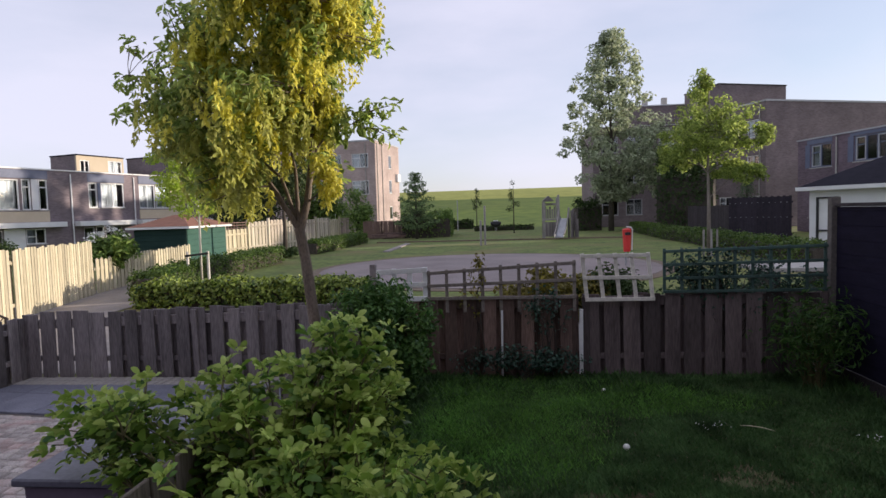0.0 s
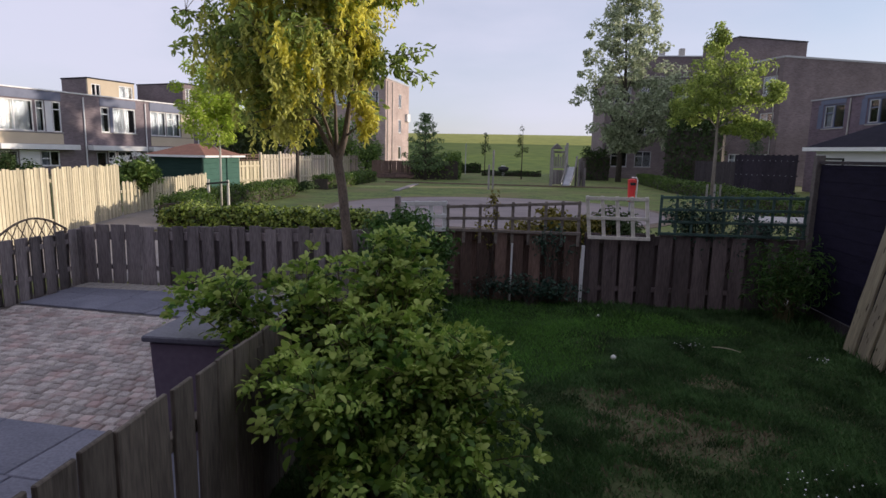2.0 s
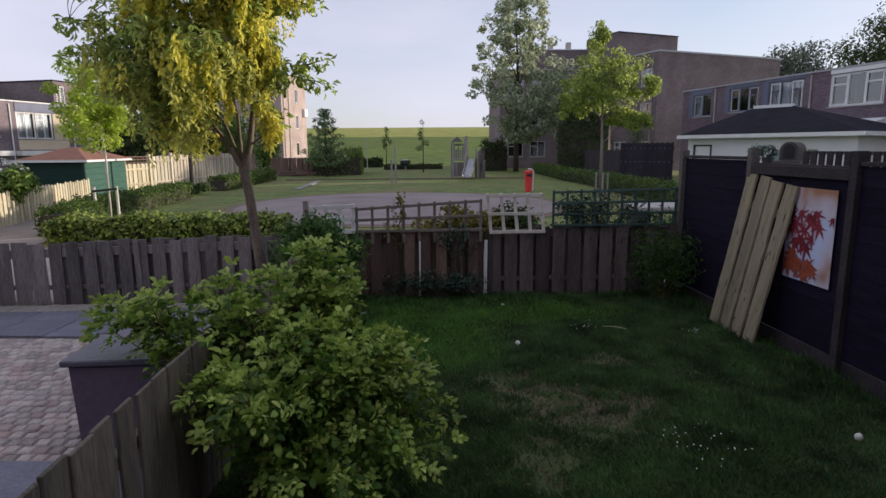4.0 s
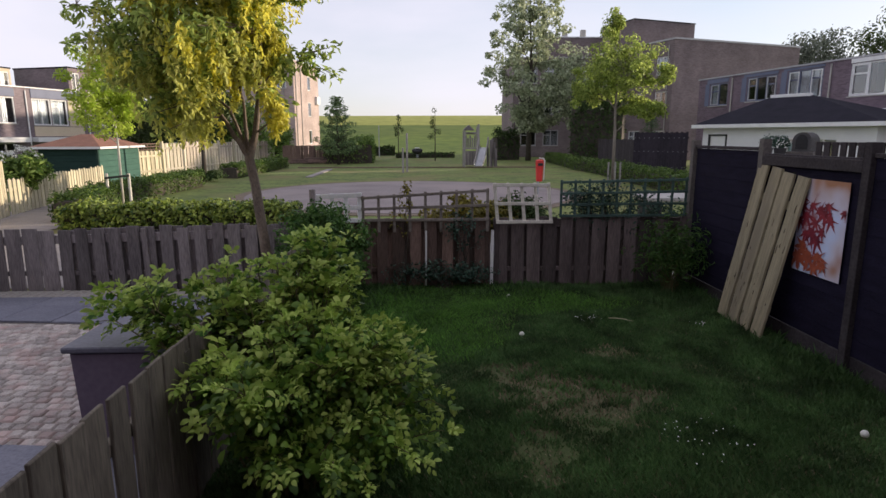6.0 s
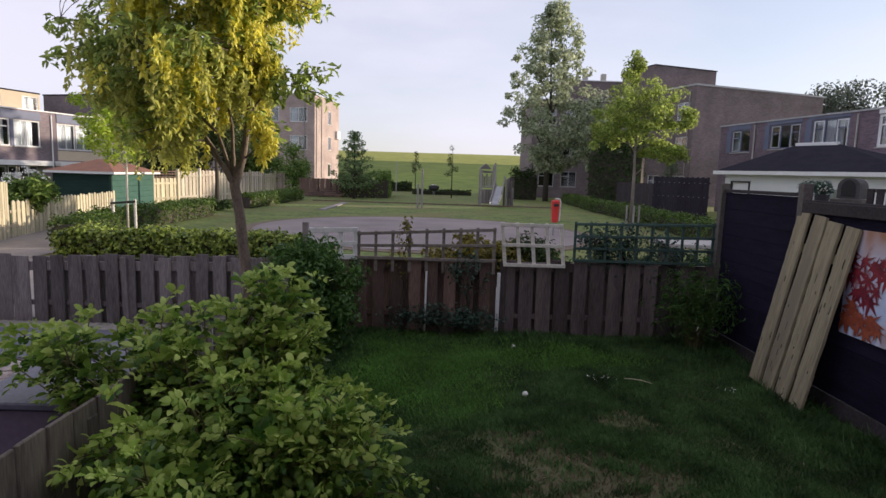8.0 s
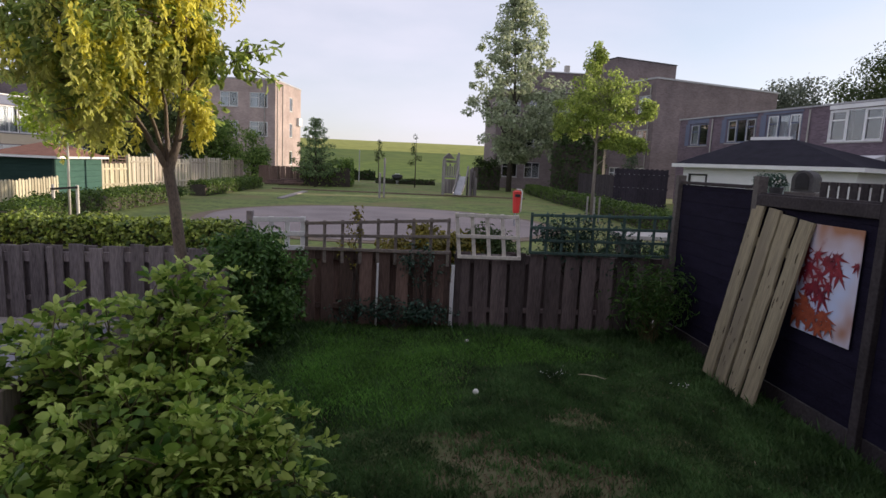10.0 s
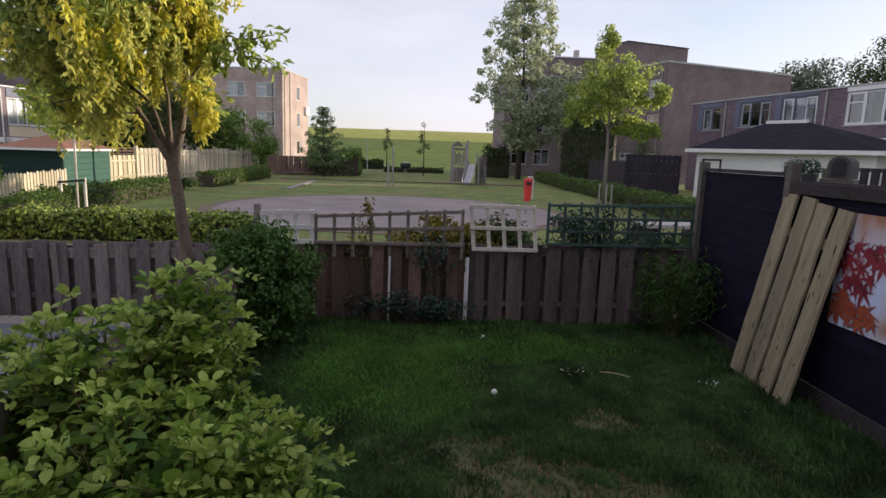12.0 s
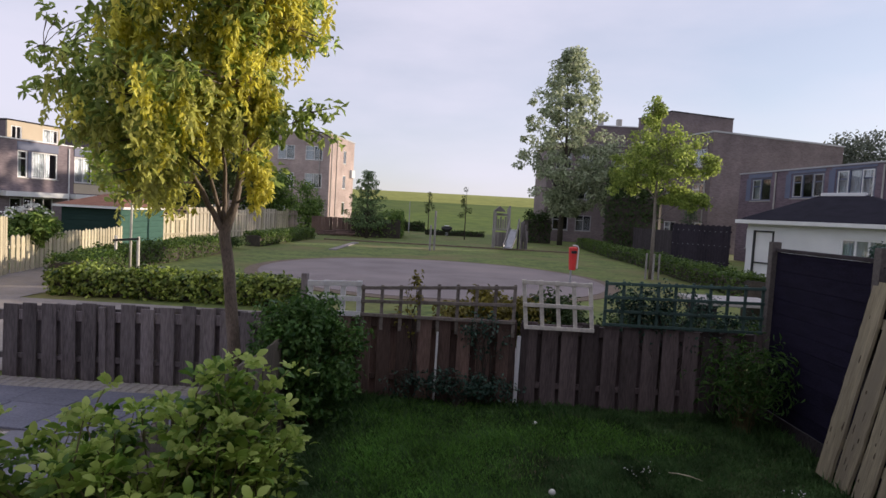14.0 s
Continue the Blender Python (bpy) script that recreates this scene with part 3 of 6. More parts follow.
trellis("trellis", 0.22, 0.74, 8.03, 0.9, 1.23, M_WHITE, 4, 3, "small whitish wooden trellis piece on the fence", rise=0.02, thick=0.055)
trellis("trellis", 0.78, 2.37, 8.03, 0.90, 1.21, M_TRELLIS, 9, 3, "grey-brown weathered wooden trellis on the fence", rise=0.09, lower=0.16, thick=0.036)
trellis("trellis", 2.50, 3.19, 8.00, 0.87, 1.37, M_WHITEWOOD, 5, 3, "pale bare wooden trellis leaning slightly askew", skew=-0.05, thick=0.042)
trellis("trellis", 3.32, 4.95, 8.03, 0.94, 1.40, M_GREENWOOD, 10, 4, "dark green trellis partly overgrown with ivy", rise=0.03, thick=0.032)
# White strips stand in for fence slits where the sunlit path shines through.
for x, h, nm in ((2.435, 0.76, "painted_post"), (1.575, 0.76, "painted_post")):
    bm = bmesh.new()
    add_box(bm, -0.012 if x < 2 else -0.02, 0.012 if x < 2 else 0.02, -0.014, 0.014, 0.0, h, 0.003)
    ob = part(nm, bm, M_WHITE)
    ob.matrix_basis = pose(x, 8.035, 0.0, 0, 0.5, 0)
    tagged(ob, "narrow white strip standing in for a bright slit in the fence", "post", "white posts")
bm = bmesh.new()
add_box(bm, -0.035, 0.035, -0.035, 0.035, 0, 1.28, 0.006)
ob = part("fence_post", bm, M_WOODGREY)
ob.matrix_basis = pose(0.12, 8.2, 0)
tagged(ob, "thin weathered post standing behind the shrub", "post")

# tall charcoal fence on the right
WX = 5.05


def panel_fence(name):
    root = thing(name, (WX, 0, 0), "tall charcoal-stained wooden fence with grey posts", "fence")
    for y0, y1, top in ((6.57, 8.0, 1.80), (5.13, 6.50, 1.74), (3.3, 5.05, 1.78), (1.5, 3.2, 1.78), (-0.9, 1.4, 1.78)):
        z = 0.16
        k = 0
        while z < top - 0.02:
            h = min(0.15, top - z)
            slat("board", 0.022, y1 - y0, round(h - 0.004, 3), M_CHAR, root, pose(0.0, (y0 + y1) / 2, z, 0, 1.2, 0), 0.003)
            z += 0.145
            k += 1
        slat("cap_rail", 0.06, y1 - y0, 0.035, M_DARKRAIL, root, pose(0, (y0 + y1) / 2, top, 0, 0, 0))
        slat("base_plank", 0.035, y1 - y0, 0.15, M_DARKRAIL, root, pose(0.01, (y0 + y1) / 2, 0, 0, 0, 0))
    for y, h in ((8.05, 1.9), (6.535, 1.92), (5.09, 1.9), (3.25, 1.9), (1.45, 1.9)):
        slat("post", 0.09, 0.08, h, M_DARKRAIL if y < 6 else M_GREYRAIL, root, pose(-0.01, y, 0, 0, 0, 0))
    slat("top_beam", 0.05, 1.37, 0.1, M_DARKRAIL, root, pose(-0.03, 5.815, 1.66, 0, 0, 0))
    return root


panel_fence("panel_fence")


def waney_plank(w, d, h, seed):
    """A rough-sawn board with uneven bark edges, base centre at its origin, its width along y."""
    bm = bmesh.new()
    rows = []
    for k in range(29):
        z = h * k / 28
        lo = -w / 2 + 0.010 * noise.noise(Vector((seed * 7.1, z * 3.5, 0))) + 0.006 * noise.noise(Vector((seed * 3.3, z * 14, 2)))
        hi = w / 2 + 0.010 * noise.noise(Vector((seed * 5.7, z * 3.5, 9))) + 0.006 * noise.noise(Vector((seed * 2.9, z * 14, 5)))
        rows.append([bm.verts.new(c) for c in ((-d / 2, lo + 0.007, z), (-d / 2, hi - 0.007, z), (d / 2 - 0.006, hi, z), (d / 2, hi - 0.004, z), (d / 2, lo + 0.004, z), (d / 2 - 0.006, lo, z))])
    for r0, r1 in zip(rows, rows[1:]):
        for k in range(6):
            bm.faces.new((r0[k], r0[(k + 1) % 6], r1[(k + 1) % 6], r1[k]))
    bm.faces.new(rows[0])
    bm.faces.new(rows[-1])
    return bm


def planks(name):
    root = thing(name, (4.79, 6.3, 0.0), "pallet-like panel of four pale pine planks leaning on the fence", "plank panel")
    turn = Matrix.Rotation(radians(7.6), 4, "Y") @ Matrix.Rotation(radians(5.6), 4, "X")
    rng = random.Random(8)
    for i in range(4):
        y = 0.318 - i * 0.212
        ob = part("plank", waney_plank(0.178, 0.024, 1.66 - 0.012 * i, i + 1), M_PLANK, root)
        ob.matrix_basis = turn @ pose(0, y, 0.01 * (i % 2), rng.uniform(-0.5, 0.5), 0, 0)
        for k in range(7):
            bm = bmesh.new()
            bmesh.ops.create_cone(bm, cap_ends=True, segments=9, radius1=0.010, radius2=0.010, depth=0.002)
            kn = part("knot", bm, M_KNOT, ob)
            kn.matrix_basis = pose(-0.0125, rng.uniform(-0.06, 0.06), rng.uniform(0.1, 1.5), rng.uniform(-50, 50), 90, 0) @ Matrix.Diagonal((rng.uniform(1.0, 4.6), rng.uniform(0.4, 0.9), 1, 1))
    for z in (0.3, 1.3):
        slat("batten", 0.02, 0.78, 0.08, M_PLANK, root, turn @ pose(0.023, 0.0, z, 0, 0, 0))
    return root


planks("plank_panel")


def maple_leaf(bm, cx, cz, s, rot, y, rng):
    """A flat star-shaped leaf in the plane of the print."""
    pts = []
    arms = ((90, 1.0), (40, 0.92), (-5, 0.7), (-60, 0.34), (240, 0.34), (185, 0.7), (140, 0.92))
    for (ang, r), (ang2, _) in zip(arms, arms[1:] + arms[:1]):
        pts.append((ang, r * rng.uniform(0.85, 1.1)))
        pts.append((ang - 12, r * 0.5))
        mid = (ang + (ang2 if ang2 < ang else ang2 - 360)) / 2
        pts.append((mid, 0.26))
        pts.append((ang2 + 12, 0.5 * r))
    c = bm.verts.new((cx, y, cz))
    ring = [bm.verts.new((cx + s * r * math.cos(radians(a + rot)), y, cz + s * r * math.sin(radians(a + rot)))) for a, r in pts]
    for p, q in zip(ring, ring[1:] + ring[:1]):
        bm.faces.new((c, p, q))


def poster_print():
    m = bpy.data.materials.new("autumn_print")
    m.use_nodes = True
    n, l = m.node_tree.nodes, m.node_tree.links
    b = n["Principled BSDF"]
    b.inputs["Roughness"].default_value = 0.35
    tc = n.new("ShaderNodeTexCoord")
    nz = n.new("ShaderNodeTexNoise")
    nz.inputs["Scale"].default_value = 3.0
    nz.inputs["Detail"].default_value = 1.5
    l.new(tc.outputs["Object"], nz.inputs["Vector"])
    sep = n.new("ShaderNodeSeparateXYZ")
    l.new(tc.outputs["Object"], sep.inputs["Vector"])
    ad = n.new("ShaderNodeMath")
    ad.operation = "MULTIPLY_ADD"
    ad.inputs[1].default_value = 0.3
    both = n.new("ShaderNodeMath")
    both.operation = "MULTIPLY_ADD"
    both.inputs[1].default_value = 1.0
    l.new(sep.outputs["Z"], both.inputs[0])
    l.new(sep.outputs["X"], both.inputs[2])
    l.new(both.outputs[0], ad.inputs[0])
    l.new(nz.outputs["Fac"], ad.inputs[2])
    r = n.new("ShaderNodeValToRGB")
    e = r.color_ramp.elements
    e[0].position, e[0].color = 0.6, (0.58, 0.66, 0.9, 1)
    e[1].position, e[1].color = 1.0, (0.40, 0.19, 0.11, 1)
    mid = e.new(0.79)
    mid.color = (0.60, 0.56, 0.66, 1)
    l.new(ad.outputs[0], r.inputs["Fac"])
    blot = n.new("ShaderNodeTexNoise")
    blot.inputs["Scale"].default_value = 5.0
    blot.inputs["Detail"].default_value = 3.0
    l.new(tc.outputs["Object"], blot.inputs["Vector"])
    fall = n.new("ShaderNodeMath")
    fall.operation = "MULTIPLY_ADD"
    fall.inputs[1].default_value = -0.55
    l.new(sep.outputs["X"], fall.inputs[0])
    l.new(blot.outputs["Fac"], fall.inputs[2])
    br = n.new("ShaderNodeValToRGB")
    br.color_ramp.elements[0].position, br.color_ramp.elements[1].position = 0.42, 0.58
    l.new(fall.outputs[0], br.inputs["Fac"])
    mx = n.new("ShaderNodeMix")
    mx.data_type = "RGBA"
    l.new(br.outputs["Color"], mx.inputs["Factor"])
    l.new(r.outputs["Color"], mx.inputs["A"])
    mx.inputs["B"].default_value = (0.30, 0.10, 0.10, 1)
    l.new(mx.outputs["Result"], b.inputs["Base Color"])
    return m


M_PRINT = poster_print()
M_PRINTRED = mat("print_red", (0.12, 0.012, 0.03), (0.32, 0.035, 0.05), 0.4, 5, 20, 0.05)
M_PRINTORANGE = mat("print_orange", (0.2, 0.035, 0.025), (0.4, 0.1, 0.05), 0.4, 5, 20, 0.05)


def garden_poster(name):
    """A frameless outdoor print, its face along local x and z."""
    root = thing(name, (WX - 0.035, 5.87, 0.72), "garden print of red maple leaves on pale sky blue", "poster", rz=-90)
    box_part("panel", M_PRINT, root, 0, 0.62, 0.0, 0.006, 0, 0.85, 0.0015, "pale blurred printed panel")
    rng = random.Random(5)
    layer = 0
    for nm, mt, spots in (("leaf_print", M_PRINTRED, ((0.06, 0.60, 0.10, 200), (0.12, 0.52, 0.11, 215), (0.05, 0.47, 0.09, 170), (0.36, 0.56, 0.12, 185), (0.44, 0.52, 0.10, 165), (0.30, 0.60, 0.08, 230), (0.22, 0.38, 0.12, 190), (0.30, 0.32, 0.11, 170), (0.14, 0.36, 0.09, 215), (0.60, 0.60, 0.06, 200), (0.26, 0.47, 0.09, 160), (0.4, 0.63, 0.09, 210), (0.08, 0.68, 0.09, 150), (0.2, 0.62, 0.08, 240), (0.36, 0.4, 0.08, 140))),
                          ("leaf_print", M_PRINTORANGE, ((0.08, 0.14, 0.15, 185), (0.22, 0.16, 0.15, 170), (0.34, 0.18, 0.11, 205), (0.14, 0.24, 0.12, 150), (0.3, 0.08, 0.1, 220), (0.42, 0.12, 0.08, 160)))):
        for cx, cz, s, rot in spots:
            bm = bmesh.new()
            maple_leaf(bm, 0, 0, s * 1.5, rot, 0, rng)
            for v in bm.verts:
                v.co.x = min(max(v.co.x + cx, 0.004), 0.616)
                v.co.z = min(max(v.co.z + cz, 0.004), 0.846)
                v.co.y = -0.0015 - 0.0005 * layer
            layer += 1
            part(nm, bm, mt, root)
    return root


garden_poster("poster")


def mailbox(name):
    root = thing(name, (5.26, 6.3, 1.80), "grey plastic arch-topped nest box on the fence", "nest box")
    bm = bmesh.new()
    prof = [(-0.085, 0)] + [(0.085 * -math.cos(k * math.pi / 10), 0.1 + 0.085 * math.sin(k * math.pi / 10)) for k in range(11)] + [(0.085, 0)]
    f = [bm.verts.new((0.0, y, z)) for y, z in prof]
    g2 = [bm.verts.new((0.26, y, z)) for y, z in prof]
    bm.faces.new(f)
    bm.faces.new(g2)
    for i in range(len(prof)):
        j = (i + 1) % len(prof)
        bm.faces.new((f[i], f[j], g2[j], g2[i]))
    part("shell", bm, M_MAILGREY, root)
    bm = bmesh.new()
    pr2 = [(y * 0.62, 0.02 + z * 0.78) for y, z in prof]
    f = [bm.verts.new((-0.006, y, z)) for y, z in pr2]
    g2 = [bm.verts.new((0.02, y, z)) for y, z in pr2]
    bm.faces.new(f)
    bm.faces.new(g2)
    for i in range(len(pr2)):
        j = (i + 1) % len(pr2)
        bm.faces.new((f[i], f[j], g2[j], g2[i]))
    part("opening", bm, M_BLACK, root, "black arched opening")
    box_part("bracket", M_GREYRAIL, root, -0.05, 0.3, -0.12, 0.12, -0.06, -0.004, 0.004)
    root.rotation_euler = (0, 0, radians(40))
    return root


mailbox("nest_box")
root = thing("shelf", (5.14, 4.2, 0), "grey wooden shelf on posts along the fence", "shelf")
box_part("board", M_DARKRAIL, root, 0, 0.36, 0, 2.8, 1.66, 1.735, 0.006)
for y in (0.1, 1.4, 2.7):
    box_part("leg", M_GREYRAIL, root, 0.14, 0.22, y - 0.04, y + 0.04, -0.03, 1.655, 0.004)
for (x, y, s) in ((5.28, 6.9, 1.0), (5.3, 6.7, 1.05)):
    root = thing("potted_plant", (x, y, 1.735), "small dark plant in a pot on the shelf", "potted plant", "pots on the shelf")
    bm = bmesh.new()
    bmesh.ops.create_cone(bm, cap_ends=True, segments=14, radius1=0.045 * s, radius2=0.06 * s, depth=0.09)
    bmesh.ops.translate(bm, verts=bm.verts, vec=(0, 0, 0.045))
    part("pot", bm, M_MAILGREY, root, smooth=False)
    foliage("foliage", [(0, 0, 0.15, 0.08 * s, 0.08 * s, 0.07, 160)], 0.035, M_IVY, root, int(y * 100))
root = thing("slatted_crate", (5.2, 4.85, 1.735), "grey slatted wooden crate on the shelf", "crate")
for i in range(11):
    slat("slat", 0.014, 0.075, 0.16, M_DARKRAIL, root, pose(0, 0.05 + i * 0.105, 0, 0, 0, 0), 0.003)
slat("rail", 0.02, 1.2, 0.03, M_GREYRAIL, root, pose(0.02, 0.58, 0.13, 0, 0, 0))
slat("rail", 0.02, 1.2, 0.03, M_GREYRAIL, root, pose(0.02, 0.58, 0.0, 0, 0, 0))
slat("base", 0.2, 1.2, 0.012, M_GREYRAIL, root, pose(0.12, 0.58, 0.0, 0, 0, 0))


def storage_box(name):
    root = thing(name, (-0.59, 3.98, 0), "mauve-grey storage box with a flat grey lid", "storage box")
    bm = bmesh.new()
    vs = add_box(bm, 0.0, 0.65, 0.0, 0.95, 0, 0.69, 0)
    for v in vs:
        if v.co.z < 0.1:
            v.co.x = 0.325 + (v.co.x - 0.325) * 0.93
            v.co.y = 0.475 + (v.co.y - 0.475) * 0.95
    bmesh.ops.bevel(bm, geom=list(bm.edges), offset=0.012, segments=2, affect="EDGES")
    part("body", bm, M_BOX, root)
    box_part("lid", M_LID, root, -0.03, 0.68, -0.03, 0.98, 0.693, 0.73, 0.008, "smooth blue-grey overhanging lid")
    return root


storage_box("storage_box")


def arch_lattice(name):
    """A low arched lattice of bent willow rods."""
    root = thing(name, (-4.32, 6.9, 0.0), "arched brown lattice hurdle behind the low fence", "lattice hurdle", rz=90)
    w = 1.15
    bm = bmesh.new()
    tube(bm, [(w * k / 12, 0, 0.72 + 0.2 * math.sin(math.pi * k / 12)) for k in range(13)], [0.014] * 13, 6)
    part("arch", bm, M_BARK, root)
    for x in (0.03, w - 0.03):
        bm = bmesh.new()
        tube(bm, [(x, 0, 0), (x, 0, 0.75)], [0.02, 0.018], 6)
        part("post", bm, M_BARK, root)
    for i in range(8):
        for s in (-1, 1):
            x0 = w * (i + 0.5) / 8
            x1 = x0 + s * 0.16
            if 0 < x1 < w:
                bm = bmesh.new()
                tube(bm, [(x0, 0.008 * s, 0.62), (x1, 0.008 * s, 0.71 + 0.2 * math.sin(math.pi * x1 / w))], [0.007, 0.006], 5)
                part("rod", bm, M_BARK, root)
    bm = bmesh.new()
    tube(bm, [(0, 0, 0.62), (w, 0, 0.62)], [0.012, 0.012], 6)
    part("rail", bm, M_BARK, root)
    return root


arch_lattice("lattice_hurdle")
for x, y in ((2.57, 7.45), (2.49, 6.06), (4.38, 4.01)):
    bm = bmesh.new()
    bmesh.ops.create_icosphere(bm, subdivisions=3, radius=0.026)
    for v in bm.verts:
        v.co *= 1 + 0.03 * noise.noise(v.co * 60)
    ob = part("ball", bm, M_BALL, smooth=True)
    ob.location = (x, y, 0.036)
    tagged(ob, "small off-white ball lying in the grass", "ball", "balls on the lawn")
bm = bmesh.new()
tube(bm, [(3.49, 6.49, 0.05), (3.55, 6.45, 0.062), (3.63, 6.42, 0.06), (3.71, 6.37, 0.05)], [0.003, 0.0045, 0.004, 0.002], 6)
tagged(part("stick", bm, M_WOODNEW), "pale bare stick lying on the lawn", "stick")

# ---- plants of the garden ----


def blades(name, x0, x1, y0, y1, count, h, material, seed, keep, label, category, lean=0.75, width=0.0042):
    rng = np.random.default_rng(seed)
    p = np.stack([rng.uniform(x0, x1, count), rng.uniform(y0, y1, count)], axis=1)
    p = p[keep(p, rng)]
    n = len(p)
    ang = rng.uniform(0, math.tau, n)
    hh = h * rng.uniform(0.5, 1.4, n) * (1 + 0.5 * np.sin(p[:, 0] * 3.1 + 1.3 * np.sin(p[:, 1] * 2.3)) * np.sin(p[:, 1] * 2.7))
    dx, dy = np.cos(ang), np.sin(ang)
    w = width * rng.uniform(0.7, 1.4, n)
    ln = hh * lean * rng.uniform(0.2, 1.3, n)
    v = np.zeros((n, 4, 3))
    v[:, 0] = np.stack([p[:, 0] - dy * w, p[:, 1] + dx * w, np.full(n, -0.005)], axis=1)
    v[:, 1] = np.stack([p[:, 0] + dy * w, p[:, 1] - dx * w, np.full(n, -0.005)], axis=1)
    v[:, 2] = np.stack([p[:, 0] + dx * ln * 0.4 + dy * w * 0.8, p[:, 1] + dy * ln * 0.4 - dx * w * 0.8, hh * 0.6], axis=1)
    v[:, 3] = np.stack([p[:, 0] + dx * ln, p[:, 1] + dy * ln, hh], axis=1)
    base = (np.arange(n) * 4)[:, None]
    f = np.concatenate([base + np.array([[0, 1, 2]]), base + np.array([[0, 2, 3]])])
    me = bpy.data.meshes.new(name)
    me.vertices.add(n * 4)
    me.vertices.foreach_set("co", v.ravel())
    me.loops.add(len(f) * 3)
    me.loops.foreach_set("vertex_index", f.ravel().astype(np.int32))
    me.polygons.add(len(f))
    me.polygons.foreach_set("loop_start", np.arange(0, len(f) * 3, 3, dtype=np.int32))
    me.update()
    me.materials.append(material)
    return tagged(link(name, me), label, category, kind="stuff")


def bare(p):
    """How bare the lawn is at p: worn patches with ragged rims."""
    out = np.zeros(len(p))
    for cx, cy, rx, ry in ((2.55, 4.75, 0.5, 0.5), (2.8, 4.45, 0.4, 0.28), (2.25, 3.9, 0.2, 0.4), (2.85, 7.75, 0.5, 0.22), (3.1, 4.7, 0.35, 0.3), (2.3, 5.2, 0.35, 0.25), (3.2, 5.6, 0.3, 0.2)):
        out = np.maximum(out, 1.15 - ((p[:, 0] - cx) / rx) ** 2 - ((p[:, 1] - cy) / ry) ** 2)
    wob = 0.35 * np.sin(p[:, 0] * 17 + 3 * np.sin(p[:, 1] * 9)) + 0.25 * np.sin(p[:, 1] * 23)
    return np.clip(out + wob * (out > 0), 0, 1)


blades("lawn_grass", 0.25, 5.0, 2.0, 8.05, 300000, 0.04, M_BLADE, 11, lambda p, r: r.uniform(0, 1, len(p)) > bare(p) * 0.9, "short dark green lawn grass in shade", "grass")
blades("lawn_grass", 0.28, 5.0, -0.9, 2.0, 60000, 0.04, M_BLADE, 15, lambda p, r: r.uniform(0, 1, len(p)) < 1, "short dark green lawn grass in shade", "grass")
def bright_share(p):
    """Share of brighter green blades at p: strongest beside the round bush and along the back."""
    out = np.zeros(len(p))
    for cx, cy, rx, ry in ((1.6, 6.6, 0.95, 1.3), (1.8, 7.4, 1.1, 0.75), (2.8, 7.2, 1.4, 0.5)):
        out = np.maximum(out, 1.0 - ((p[:, 0] - cx) / rx) ** 2 - ((p[:, 1] - cy) / ry) ** 2)
    return np.clip(out * 1.4, 0, 1) * (0.75 + 0.25 * np.sin(p[:, 0] * 7 + 2 * np.sin(p[:, 1] * 5)))


blades("lush_grass", 0.5, 4.3, 4.2, 8.0, 150000, 0.05, M_BRIGHTBLADE, 16, lambda p, r: r.uniform(0, 1, len(p)) < bright_share(p) * 0.9, "bright green grass beside the round bush", "grass")
blades("dry_grass", 0.9, 4.6, 2.6, 8.0, 40000, 0.028, M_DRYBLADE, 12, lambda p, r: r.uniform(0, 1, len(p)) < 0.14 + bare(p) * 0.6, "dry straw-coloured grass on the worn patch", "dry grass", lean=1.4)
blades("long_grass", 0.3, 5.0, 7.2, 8.05, 9000, 0.075, M_BLADE, 13, lambda p, r: r.uniform(0, 1, len(p)) < (p[:, 1] - 7.1) * 0.9, "longer grass along the foot of the fence", "grass", lean=0.6)
blades("long_grass", 4.5, 5.0, 3.0, 8.0, 2500, 0.085, M_BLADE, 14, lambda p, r: r.uniform(0, 1, len(p)) < (p[:, 0] - 4.4) * 1.5, "longer grass along the foot of the fence", "grass", lean=0.6)


def flowers(name, cx, cy, r, n, seed):
    rng = np.random.default_rng(seed)
    p = np.stack([cx + rng.normal(0, r, n), cy + rng.normal(0, r, n), rng.uniform(0.05, 0.1, n)], axis=1)
    nn = np.tile(np.array((0, -0.3, 1.0)), (n, 1)) + rng.normal(0, 0.3, (n, 3))
    return tagged(link(name, leaf_mesh(name, p, nn, 0.010, M_PETAL, rng, 1.0)), "tiny white clover blossoms in the lawn", "flowers", kind="stuff")


flowers("clover_flowers", 3.25, 6.45, 0.07, 24, 21)
flowers("clover_flowers", 3.27, 3.96, 0.13, 34, 22)
flowers("clover_flowers", 4.33, 6.2, 0.05, 12, 23)


